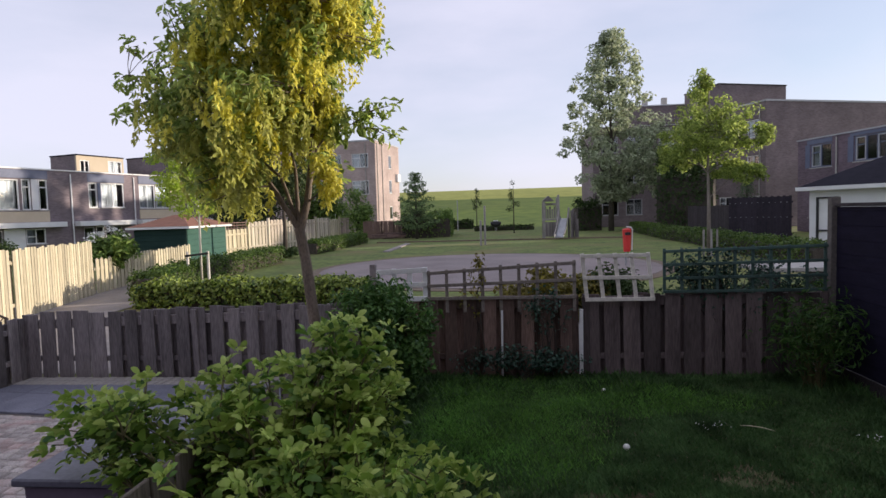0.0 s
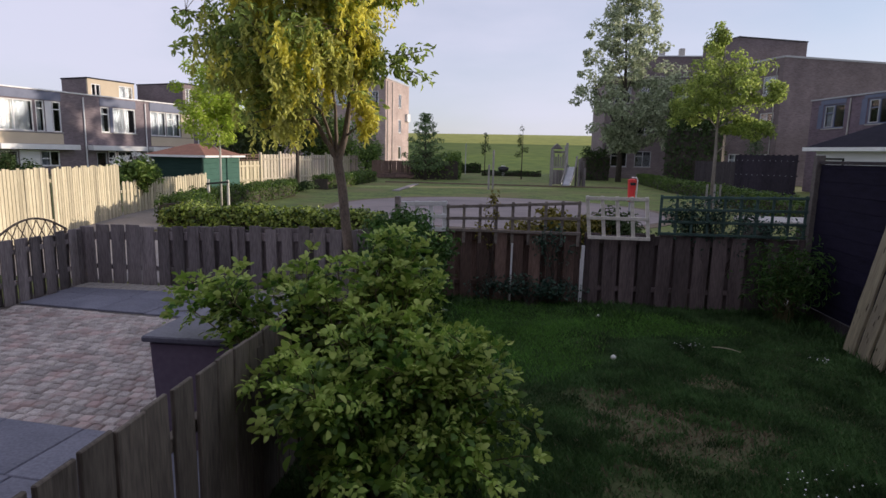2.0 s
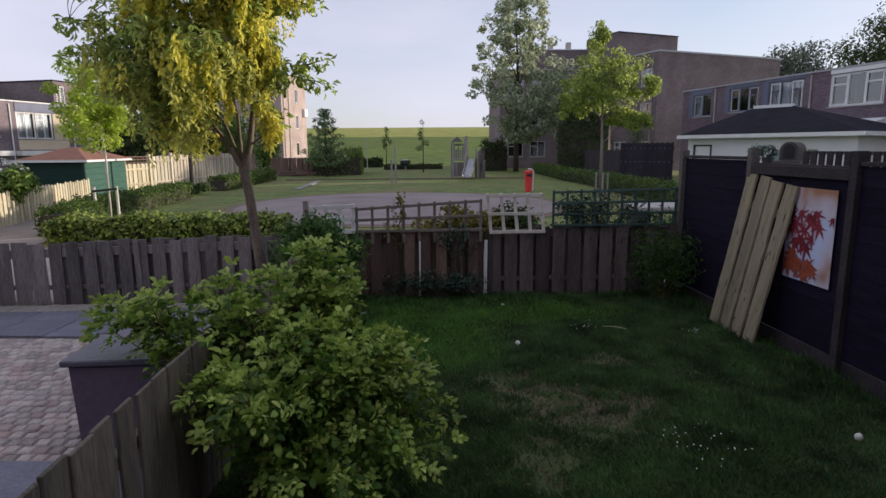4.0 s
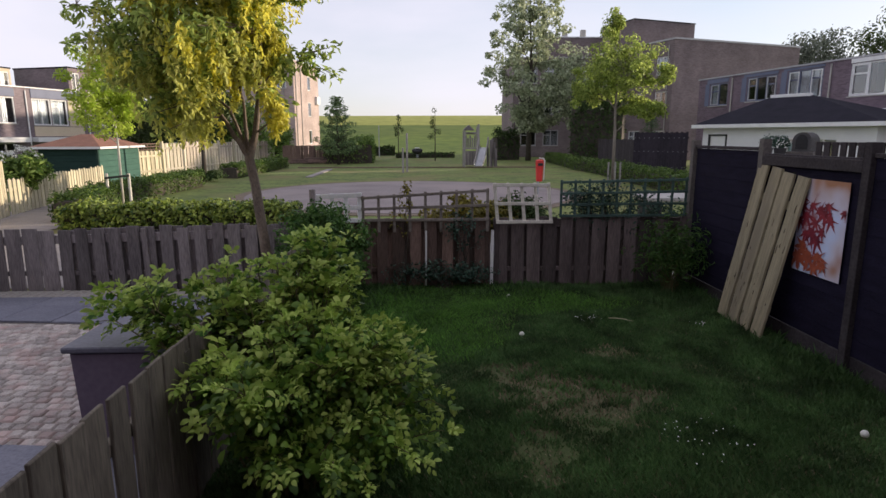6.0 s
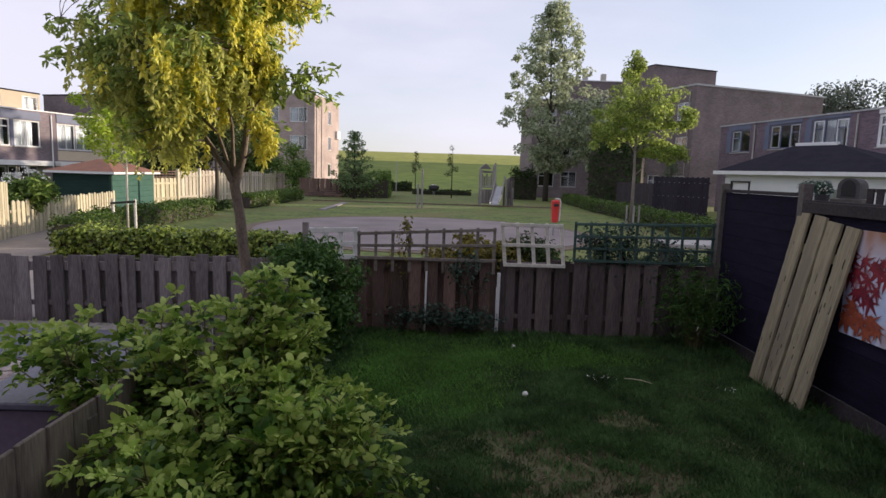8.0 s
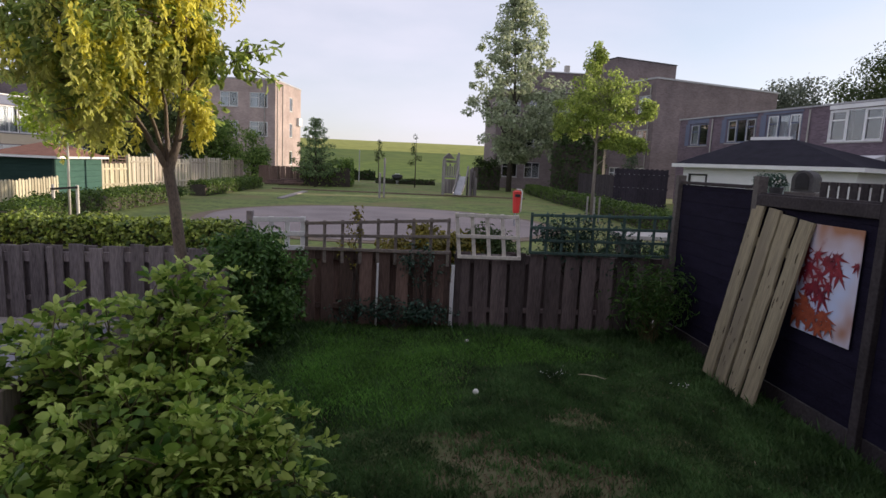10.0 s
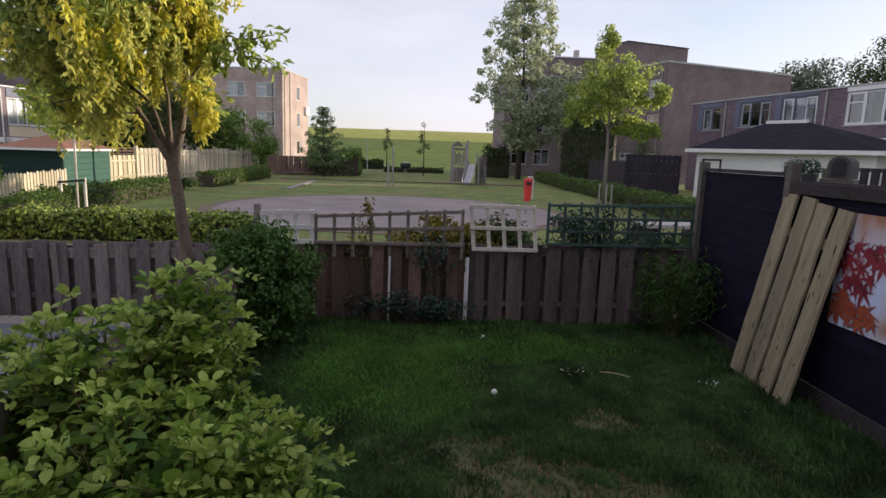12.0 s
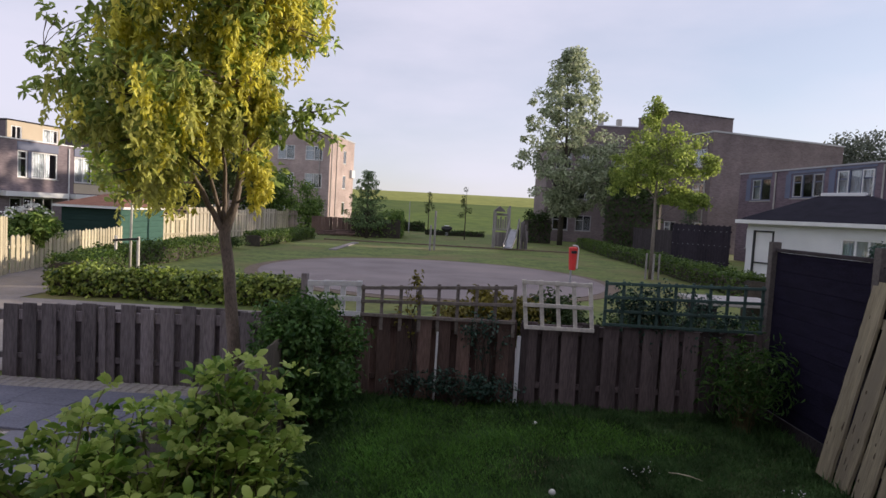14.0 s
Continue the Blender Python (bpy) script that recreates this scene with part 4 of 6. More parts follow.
def shrub(name, loc, ends, leaf_r, count, size, material, label, seed, tip=None, tipcount=0, stem=0.012, aspect=0.55, stems_mat=None, base_r=0.12, sag=0.18):
    """Arching stems from the base to the given ends; leaves gather along the outer half of each stem and round its end."""
    rng = random.Random(seed)
    nrg = np.random.default_rng(seed)
    root = thing(name, loc, label, "shrub")
    bm = bmesh.new()
    clumps, tips = [], []
    for ex, ey, ez in ends:
        a = rng.uniform(0, math.tau)
        pts = bend((math.cos(a) * base_r * rng.random(), math.sin(a) * base_r * rng.random(), 0), (ex, ey, ez), rng, 6, sag, 0.035)
        tube(bm, pts, [stem * (1.15 - 0.14 * k) for k in range(7)], 5)
        per = count / len(ends)
        for k in (3, 4, 5, 6):
            r = leaf_r * (0.75 + 0.12 * (k - 3)) * rng.uniform(0.8, 1.2)
            clumps.append((*pts[k], r, r, r * 0.8, int(per * (0.16 + 0.08 * (k - 3)))))
        tips.append((*(pts[6] + Vector((0, 0, leaf_r * 0.5))), leaf_r * 0.5, leaf_r * 0.5, leaf_r * 0.45, max(1, tipcount // len(ends))))
    part("stem_work", bm, stems_mat or M_TWIG, root)
    foliage("foliage", clumps, size, material, root, seed, aspect, 0.45)
    if tip:
        foliage("young_leaves", tips, size * 0.8, tip, root, seed + 1, aspect, 0.3, "pale yellow-green young leaves", droop=-0.6)
    return root


def dome(n, cx, cy, cz, rx, ry, rz, seed, low=-0.35):
    rng = random.Random(seed)
    out = []
    while len(out) < n:
        d = Vector((rng.gauss(0, 1), rng.gauss(0, 1), rng.gauss(0, 1))).normalized()
        if d.z < low:
            continue
        r = rng.uniform(0.62, 1.0)
        out.append((cx + d.x * rx * r, cy + d.y * ry * r, max(0.12, cz + d.z * rz * r)))
    return out


def rose_shrub(name, loc, ends, label, seed, leaflet=0.056):
    """Arching stems with side shoots; compound leaves of five leaflets alternate along them."""
    rng = random.Random(seed)
    nrg = np.random.default_rng(seed)
    root = thing(name, loc, label, "shrub")
    bm = bmesh.new()
    old, young = ([], [], [], []), ([], [], [], [])

    def leaf(p, d, out, s, bag):
        n = (Vector((0, 0, 0.7)) + out * 0.75 + Vector((rng.gauss(0, 0.45), rng.gauss(0, 0.45), rng.gauss(0, 0.35)))).normalized()
        n = (n - d * n.dot(d)).normalized()
        side = d.cross(n)
        rach = s * 1.75 * rng.uniform(0.8, 1.15)
        for f, q in ((0.4, -1), (0.42, 1), (0.72, -1), (0.75, 1), (1.0, 0)):
            c = p + d * rach * f - Vector((0, 0, 0.4 * rach * f * f))
            bag[0].append(c)
            bag[1].append(n + Vector((rng.gauss(0, 0.16), rng.gauss(0, 0.16), 0)))
            bag[2].append(d * (0.6 if q else 1.0) + side * q * 0.85 - Vector((0, 0, 0.4)))
            bag[3].append(s * (1.0 if f > 0.5 else 0.82))

    def clothe(pts, start, centre, gap):
        k = 0
        for a, b in zip(pts, pts[1:]):
            seg = (b - a).length
            d = (b - a).normalized()
            u = d.orthogonal().normalized()
            v = d.cross(u)
            m = max(1, int(seg / gap))
            for j in range(m):
                k += 1
                if k * gap < start:
                    continue
                p = a.lerp(b, (j + rng.random() * 0.6) / m)
                ang = k * 2.4 + rng.uniform(-0.4, 0.4)
                out = (p - centre).normalized()
                w = ((u * math.cos(ang) + v * math.sin(ang)) * 0.8 + d * 0.45 + out * 0.25 + Vector((0, 0, -0.05))).normalized()
                # Pale leaves above 0.7 m: young growth, and the lit top put into colour.
                leaf(p, w, out, leaflet * rng.uniform(0.7, 1.1), young if p.z > 0.7 and rng.random() < 0.36 else old)
        d = (pts[-1] - pts[-2]).normalized()
        for j in range(3):
            w = (d + Vector((rng.gauss(0, 0.5), rng.gauss(0, 0.5), rng.gauss(0.1, 0.3)))).normalized()
            leaf(pts[-1], w, d, leaflet * rng.uniform(0.55, 0.85), young)

    centre = Vector((0.05, 0.1, 0.35))
    for ex, ey, ez in ends:
        ang = rng.uniform(0, math.tau)
        r = rng.uniform(0, 0.22)
        e = Vector((ex, ey, ez))
        pts = bend((math.cos(ang) * r, math.sin(ang) * r, 0), e, rng, 7, 0.16, 0.03)
        tube(bm, pts, [0.0085 - 0.0009 * k for k in range(8)], 5)
        length = sum((q - p).length for p, q in zip(pts, pts[1:]))
        clothe(pts, length * 0.4, centre, 0.036)
        for _ in range(2):
            k = rng.choice((4, 5, 6))
            p = pts[k]
            d = ((p - centre).normalized() * 0.5 + Vector((rng.gauss(0, 0.5), rng.gauss(0, 0.5), rng.uniform(0.1, 0.8)))).normalized()
            way = bend(p, p + d * rng.uniform(0.1, 0.2), rng, 3, 0.05, 0.03)
            tube(bm, way, [0.004, 0.0035, 0.003, 0.002], 4)
            clothe(way, 0.0, centre, 0.032)
    part("stem_work", bm, M_TWIG, root)
    for nm, bag, mt, lb in (("foliage", old, M_ROSE, ""), ("young_leaves", young, M_ROSETIP, "pale yellow-green young leaves")):
        me = leaf_mesh(nm, np.array(bag[0]), np.array(bag[1]), np.array(bag[3]), mt, nrg, 0.56, 0.16, 0.2, np.array(bag[2]), True)
        link(nm, me, root, None, lb)
    return root


rose_ends = (dome(28, 0.02, 0.0, 0.64, 0.5, 0.55, 0.42, 31, -0.2) + dome(20, 0.08, 0.5, 1.02, 0.24, 0.26, 0.3, 32, -0.3) + [(0.06, 0.55, 1.36), (-0.02, 0.5, 1.32), (0.14, 0.6, 1.3), (0.2, 0.5, 1.24)]
             + dome(6, -0.62, 0.25, 0.98, 0.3, 0.26, 0.1, 33, -0.2) + [(-0.95, 0.25, 0.98), (-1.0, 0.32, 1.0), (-0.85, 0.15, 1.03), (-1.14, 0.3, 0.93), (-1.2, 0.38, 0.96), (-1.12, 0.2, 0.9), (-1.05, 0.45, 1.03)]
             + dome(6, -0.44, 0.4, 1.06, 0.16, 0.18, 0.16, 35) + dome(14, -0.15, 0.42, 0.92, 0.32, 0.2, 0.2, 29) + dome(15, 0.56, -0.05, 0.56, 0.26, 0.34, 0.28, 34) + [(0.68, 0.0, 0.86), (0.6, 0.05, 0.87), (0.88, -0.2, 0.52), (0.84, -0.15, 0.62)] + dome(8, 0.34, 0.2, 0.8, 0.18, 0.2, 0.16, 28)
             + dome(7, 0.18, -0.2, 0.36, 0.5, 0.36, 0.22, 30, -0.4))
rose_ends = [e for e in rose_ends if not (e[2] < 0.52 and e[0] < 0.12)]
rose_ends += dome(9, -0.24, -0.34, 0.72, 0.2, 0.26, 0.2, 26, -0.4) + dome(8, 0.2, -0.5, 0.36, 0.34, 0.2, 0.2, 25, -0.3) + dome(7, 0.62, -0.3, 0.4, 0.2, 0.2, 0.16, 24, -0.4)
rose_shrub("garden_shrub", (0.74, 3.72, 0), rose_ends, "large leafy green shrub with pale young shoots", 41)
shrub("garden_shrub", (0.41, 7.2, 0), dome(120, 0, 0, 0.64, 0.52, 0.46, 0.64, 36, -0.9), 0.12, 13500, 0.052, M_PRIVET, "dense dark green shrub growing by the fence", 42, None, 0, 0.01, 0.55)
shrub("garden_shrub", (4.62, 7.62, 0), dome(46, 0, 0, 0.48, 0.36, 0.24, 0.5, 37), 0.24, 1500, 0.085, M_PRIVET, "dark feathery shrub in the fence corner", 43, None, 0, 0.004, 0.12)
shrub("climbing_plant", (1.8, 7.93, 0), dome(22, 0, 0, 0.2, 0.75, 0.1, 0.14, 38, -0.1), 0.14, 1000, 0.045, M_IVY, "dark ivy creeping along the foot of the fence", 44, None, 0, 0.005, stems_mat=M_BARKDARK)
shrub("climbing_plant", (2.1, 8.0, 0), dome(10, 0.0, 0, 0.75, 0.3, 0.06, 0.3, 39, -0.5), 0.1, 300, 0.042, M_IVY, "dark ivy climbing up the brown fence", 45, None, 0, 0.005, stems_mat=M_BARKDARK)
shrub("climbing_plant", (1.32, 8.06, 0), [(0.0, 0, 1.3), (0.02, 0, 1.1), (-0.05, 0, 1.2), (0.03, 0.02, 1.36), (-0.18, 0, 0.95)], 0.06, 200, 0.045, M_BRONZE, "thin climbing stem sprouting above the trellis", 46, None, 0, 0.006, stems_mat=M_BARKDARK)
shrub("ivy", (3.95, 8.19, 0), dome(54, -0.05, -0.1, 1.2, 0.62, 0.05, 0.2, 47, -0.9) + dome(8, 0.75, -0.1, 1.05, 0.2, 0.05, 0.1, 46, -0.9), 0.08, 2500, 0.042, M_IVY, "dense dark ivy on the green trellis", 48, None, 0, 0.006, stems_mat=M_BARKDARK)
shrub("garden_shrub", (2.3, 9.1, 0), dome(34, 0, 0, 0.72, 0.8, 0.35, 0.34, 49), 0.13, 3600, 0.075, M_BRONZE, "yellow-bronze leaved shrub behind the trellis", 50)
shrub("garden_shrub", (3.0, 9.1, 0), dome(26, 0, 0, 0.78, 0.55, 0.35, 0.3, 51), 0.13, 2800, 0.06, M_HEDGEDARK, "dark green shrub behind the pale trellis", 52)

shrub("garden_shrub", (4.2, 9.2, 0), dome(24, 0, 0, 0.55, 0.5, 0.35, 0.25, 53), 0.13, 2300, 0.06, M_HEDGEDARK, "dark green shrub behind the green trellis", 54)

# concrete table behind the green trellis
root = thing("concrete_table", (6.75, 12.4, 0), "low table with a pale concrete top and dark legs", "table")
box_part("tabletop", M_KERB, root, -0.75, 0.75, -0.5, 0.5, 0.68, 0.76, 0.012)
for x in (-0.5, 0.5):
    box_part("leg", M_BLACK, root, x - 0.1, x + 0.1, -0.4, 0.4, 0, 0.675, 0.01)

# ---- hedges ----


def hedge(name, pts, width, height, count, size, material, label, seed, group="park hedges"):
    """A clipped hedge along the points: a solid dark core painted as inner shade, and leaves over its top and sides."""
    rng = np.random.default_rng(seed)
    root = thing(name, (*pts[0], 0), label, "hedge", group)
    bm = bmesh.new()
    ps, ns = [], []
    o = np.array(pts[0])
    total = sum(math.dist(a, b) for a, b in zip(pts, pts[1:]))
    for a, b in zip(pts, pts[1:]):
        length = math.dist(a, b)
        d = (np.array(b) - np.array(a)) / length
        q = np.array((-d[1], d[0]))
        steps = max(2, int(length / 0.5))
        ring = []
        for k in range(steps + 1):
            c = np.array(a) - o + d * length * k / steps
            w = width * 0.38 * (1 + 0.15 * noise.noise(Vector((c[0], c[1], seed))))
            h = height * 0.86 * (1 + 0.1 * noise.noise(Vector((c[0] * 1.3, c[1] * 1.3, seed + 9))))
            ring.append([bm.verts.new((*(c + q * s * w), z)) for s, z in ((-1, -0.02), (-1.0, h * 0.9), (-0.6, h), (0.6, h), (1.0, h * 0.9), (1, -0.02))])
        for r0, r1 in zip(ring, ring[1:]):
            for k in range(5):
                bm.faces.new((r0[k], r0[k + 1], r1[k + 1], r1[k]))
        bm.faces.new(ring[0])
        bm.faces.new(ring[-1])
        n = int(count * length / total)
        t = rng.uniform(0, length, n)
        side = rng.uniform(-1, 1, n)
        face = rng.uniform(0, 1, n) < 0.5
        off = np.where(face, side * width / 2, np.sign(side) * width / 2 * rng.normal(0.93, 0.1, n))
        lump = 0.09 * height * np.sin(t * 5.1 + seed + np.sin(t * 1.7)) + 0.06 * height * np.sin(t * 13.7 + 2 * seed) + height * np.abs(rng.normal(0, 0.07, n))
        z = np.where(face, height * rng.normal(0.97, 0.06, n) + lump, rng.uniform(0.02, 1, n) * height)
        hole = ~face & (np.sin(t * 8.3 + 3 * np.sin(z * 9 + seed)) + np.sin(t * 19.1 + z * 23 + seed) + 0.9 * (1 - z / height) > 1.25)
        t, off, z, side, face = (v[~hole] for v in (t, off, z, side, face))
        n = len(t)
        xy = np.array(a) - o + d * t[:, None] + q * off[:, None]
        ps.append(np.concatenate([xy, z[:, None]], axis=1))
        nn = np.where(face[:, None], np.array((0, 0, 1.0)), np.concatenate([q * np.sign(side)[:, None], np.full((n, 1), 0.25)], axis=1))
        ns.append(nn + rng.normal(0, 0.75, (n, 3)))
    # Dark bark colour on the solid core stands in for shade between leaves.
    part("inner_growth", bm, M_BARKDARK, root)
    link("leaves", leaf_mesh("leaves", np.concatenate(ps), np.concatenate(ns), size, material, rng, 0.62, broad=size < 0.105), root)
    return root


hedge("hedge", [(-6.25, 13.75), (-1.2, 13.75)], 0.9, 0.44, 11500, 0.085, M_HEDGE, "low clipped bright green park hedge", 61)
hedge("hedge", [(-6.6, 14.4), (-7.5, 18.0), (-7.55, 24.8)], 0.8, 0.55, 13000, 0.065, M_HEDGEMID, "low dark green hedge beside the wooden fence", 62)
hedge("hedge", [(4.3, 11.2), (8.3, 12.0)], 0.8, 0.4, 4200, 0.075, M_HEDGEDARK, "low dark ground cover beside the path", 70)
hedge("hedge", [(-7.6, 29.4), (-7.4, 39.5)], 0.9, 0.55, 9000, 0.09, M_HEDGEMID, "low dark green hedge beside the wooden fence", 63)
hedge("hedge", [(10.8, 19.0), (11.0, 25.0), (11.5, 31.5), (11.4, 36.0), (12.2, 48.0)], 0.9, 0.6, 20000, 0.085, M_HEDGEMID, "low dark green hedge along the park edge", 64)
hedge("hedge", [(-5.6, 45.5), (-2.4, 45.8), (-2.8, 52.0)], 1.0, 1.6, 5200, 0.16, M_OVERLEAF, "tall clipped dark hedge round a corner garden", 65)
hedge("hedge", [(-4.0, 64.0), (-1.0, 64.5)], 1.2, 0.8, 1300, 0.2, M_HEDGEDARK, "low far dark hedge before the dike", 66)
hedge("hedge", [(-0.6, 57.0), (5.0, 57.5)], 0.9, 0.4, 1300, 0.16, M_HEDGEDARK, "low far dark hedge before the dike", 67)
hedge("hedge", [(8.2, 52.0), (10.2, 52.5)], 1.6, 2.2, 1600, 0.18, M_HEDGEDARK, "tall dark shrub mass behind the slide", 68)
hedge("hedge", [(12.8, 43.5), (16.0, 42.0)], 2.2, 4.6, 5200, 0.2, M_HEDGEDARK, "very tall dark conifer screen in front of flats", 69)

# ---- trees ----


def tree(name, loc, trunk, limbs, clumps, size, material, bark, label, seed, aspect=0.55, shell=0.35, group="park trees", droop=0.25):
    """trunk: points with radii; limbs: (start index, end) pairs; clumps: leaf clumps, each reached by a twig from the nearest limb."""
    rng = random.Random(seed)
    root = thing(name, loc, label, "tree", group)
    bm = bmesh.new()
    tube(bm, [p for p, _ in trunk], [r for _, r in trunk], 9)
    part("trunk", bm, bark, root, smooth=True)
    joints = [(Vector(p), r) for p, r in trunk[1:]]
    for start, pts, r in limbs:
        bm = bmesh.new()
        way = [trunk[start][0], *pts]
        full = []
        for a, b in zip(way, way[1:]):
            full += bend(a, b, rng, 3, 0.02, 0.03)[:-1]
        full.append(Vector(way[-1]))
        rr = [r * (1 - 0.75 * k / (len(full) - 1)) for k in range(len(full))]
        tube(bm, full, rr, 7)
        part("limb", bm, bark, root, smooth=True)
        joints += [(p, q) for p, q in zip(full[1:], rr[1:])]
    bm = bmesh.new()
    for c in clumps:
        p = Vector(c[:3])
        j, r = min(joints, key=lambda jr: (jr[0] - p).length + (0.6 if jr[0].z > p.z + 0.3 else 0))
        tube(bm, bend(j, p, rng, 3, 0.05, 0.05), [min(r, 0.022) * 0.8, min(r, 0.022) * 0.6, 0.009, 0.005], 5)
    tagged(part("twig_work", bm, bark, root), kind="stuff")
    foliage("crown", clumps, size, material, root, seed, aspect, shell, droop=droop)
    return root


def crown(n, c, rad, r0, r1, per, seed, flat=0.8, fill=0.45):
    rng = random.Random(seed)
    out = []
    for _ in range(n):
        d = Vector((rng.gauss(0, 1), rng.gauss(0, 1), rng.gauss(0, 1))).normalized()
        k = rng.uniform(fill, 1.0)
        r = rng.uniform(r0, r1)
        out.append((c[0] + d.x * rad[0] * k, c[1] + d.y * rad[1] * k, c[2] + d.z * rad[2] * k, r, r, r * flat, int(per * rng.uniform(0.7, 1.3))))
    return out


# the laburnum, origin at its foot
lab_trunk = [((0.31, 0, -1.2), 0.105), ((0.22, 0, -0.5), 0.088), ((0.12, 0.0, 0.5), 0.08), ((0.07, 0, 1.0), 0.076), ((-0.0, 0, 1.42), 0.075), ((0.11, 0.05, 1.8), 0.05), ((0.2, 0.05, 2.4), 0.042), ((0.27, 0.1, 3.4), 0.035), ((0.2, 0.1, 5.2), 0.018)]
lab_limbs = [(4, [(-0.2, -0.05, 1.77), (-0.38, 0.0, 2.06), (-0.57, 0.0, 2.39), (-0.73, 0.0, 2.62), (-1.3, 0.1, 3.7)], 0.045), (4, [(-0.05, 0.12, 1.8), (-0.07, 0.15, 2.15), (-0.14, 0.2, 2.6), (-0.45, 0.3, 4.6)], 0.04), (6, [(0.45, 0.15, 2.85), (0.8, 0.1, 2.9)], 0.02), (6, [(0.4, -0.4, 3.3), (0.6, -0.5, 4.4)], 0.028), (4, [(-0.35, 0.3, 2.2), (-1.1, 0.3, 2.75), (-1.9, 0.3, 3.3), (-2.5, 0.1, 3.75)], 0.03)]


def laburnum_crown(n, seed):
    """Flat leaf tufts in layers, kept within the uneven outline of the crown."""
    rng = random.Random(seed)
    out = []
    while len(out) < n:
        z = rng.uniform(1.95, 5.9)
        x = rng.uniform(-2.6, 1.2)
        low = float(np.interp(x, (-2.5, -2.1, -1.7, -1.15, -0.63, -0.35, 0.1, 0.4, 0.85), (3.3, 2.85, 2.45, 2.15, 2.05, 2.45, 2.75, 2.85, 2.95)))
        west = float(np.interp(z, (2.0, 2.8, 3.3, 3.8, 4.2, 4.7, 5.9), (-1.15, -1.6, -1.9, -1.85, -1.45, -1.05, -0.5)))
        east = float(np.interp(z, (2.0, 2.6, 3.8, 4.3, 5.0, 5.9), (0.3, 0.5, 0.55, 0.95, 0.95, 0.4)))
        if z < low or not west < x < east:
            continue
        mid, half = (west + east) / 2, (east - west) / 2
        deep = 1.3 * math.sqrt(max(0.05, 1 - ((x - mid) / half) ** 2)) * min(1.0, 0.45 + (z - 1.95) * 0.5)
        y = rng.uniform(-deep, deep)
        if noise.noise(Vector((x * 1.7, y * 1.7, z * 2.4 + seed))) < -0.2:
            continue
        r = rng.uniform(0.17, 0.31)
        out.append((x, y, z, r, r, r * 0.55, int(34 * rng.uniform(0.7, 1.3))))
    return out


lab_clumps = laburnum_crown(250, 71)
lab_body = list(lab_clumps)


def spray(a, b, seed, per=20):
    """Small leaf clumps along a thin drooping outer branch from a to b."""
    rng = random.Random(seed)
    n = max(3, int(math.dist(a, b) / 0.12))
    return [(*(Vector(a).lerp(Vector(b), k / n) + Vector((rng.gauss(0, 0.05), rng.gauss(0, 0.08), -0.16 * (k / n) ** 2 + rng.gauss(0, 0.05)))), 0.13, 0.13, 0.12, int(per * (1.15 - 0.6 * k / n))) for k in range(n + 1)]


lab_sprays = (((-1.5, 0.1, 3.5), (-2.75, 0.2, 3.85)), ((-1.3, 0.3, 4.1), (-2.45, 0.3, 4.35)), ((-1.1, 0.1, 4.5), (-1.9, 0.1, 4.85)), ((-1.6, -0.2, 3.1), (-2.55, -0.1, 3.3)), ((-1.5, 0.2, 2.75), (-2.2, 0.2, 2.75)), ((0.5, 0.1, 2.95), (1.45, 0.1, 3.25)), ((0.5, -0.1, 2.75), (1.4, 0.0, 2.9)),
              ((0.5, 0.2, 4.0), (1.3, 0.1, 4.1)), ((-1.0, -0.3, 2.3), (-1.3, -0.4, 2.0)), ((0.35, -0.1, 2.4), (0.65, -0.15, 2.25)))
for k, (a, b) in enumerate(lab_sprays):
    lab_clumps += spray(a, b, 170 + k)
lab = tree("laburnum_tree", (-0.335, 7.07, 0.77), lab_trunk, lab_limbs, lab_clumps, 0.14, M_LAB, M_BARK, "flowering tree with hanging yellow blossom clusters", 75, 0.4, 0.3, droop=0.8)


def racemes(name, parent, n, seed, material, label, low, slope, spots_extra=0):
    """Hanging flower chains; low and slope say how their number grows towards the sunny side of the crown, which paints
    its light and shade.
    """
    rng = random.Random(seed)
    nrg = np.random.default_rng(seed)
    ps = []
    while n:
        c = rng.choice(lab_body)
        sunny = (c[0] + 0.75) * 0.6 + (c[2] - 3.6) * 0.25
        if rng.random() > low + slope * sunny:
            continue
        n -= 1
        x, y, z = (c[0] + rng.gauss(0, c[3] * 0.7), c[1] + rng.gauss(0, c[4] * 0.7), c[2] + rng.gauss(-0.08, c[5] * 0.5))
        length = rng.uniform(0.25, 0.46)
        lx, ly = rng.gauss(0, 0.12), rng.gauss(0, 0.12)
        for k in range(19):
            t = k / 18
            w = 0.027 * math.sin(math.pi * min(1, 0.25 + t * 0.75)) + 0.005
            ps.append((x + lx * t * length + rng.gauss(0, w), y + ly * t * length + rng.gauss(0, w), z - t * length))
    for k in range(spots_extra):
        q = k % 9
        ps.append((0.42 + 0.05 * q % 0.26 + rng.gauss(0, 0.04), -0.42 + 0.06 * (q % 4) + rng.gauss(0, 0.04), 2.32 - 0.05 * q + rng.gauss(0, 0.09)))
    p = np.array(ps)
    nn = nrg.normal(size=p.shape) + np.array((0, 0, 0.4))
    return link(name, leaf_mesh(name, p, nn, 0.098, material, nrg, 0.5, droop=3.0), parent, None, label)


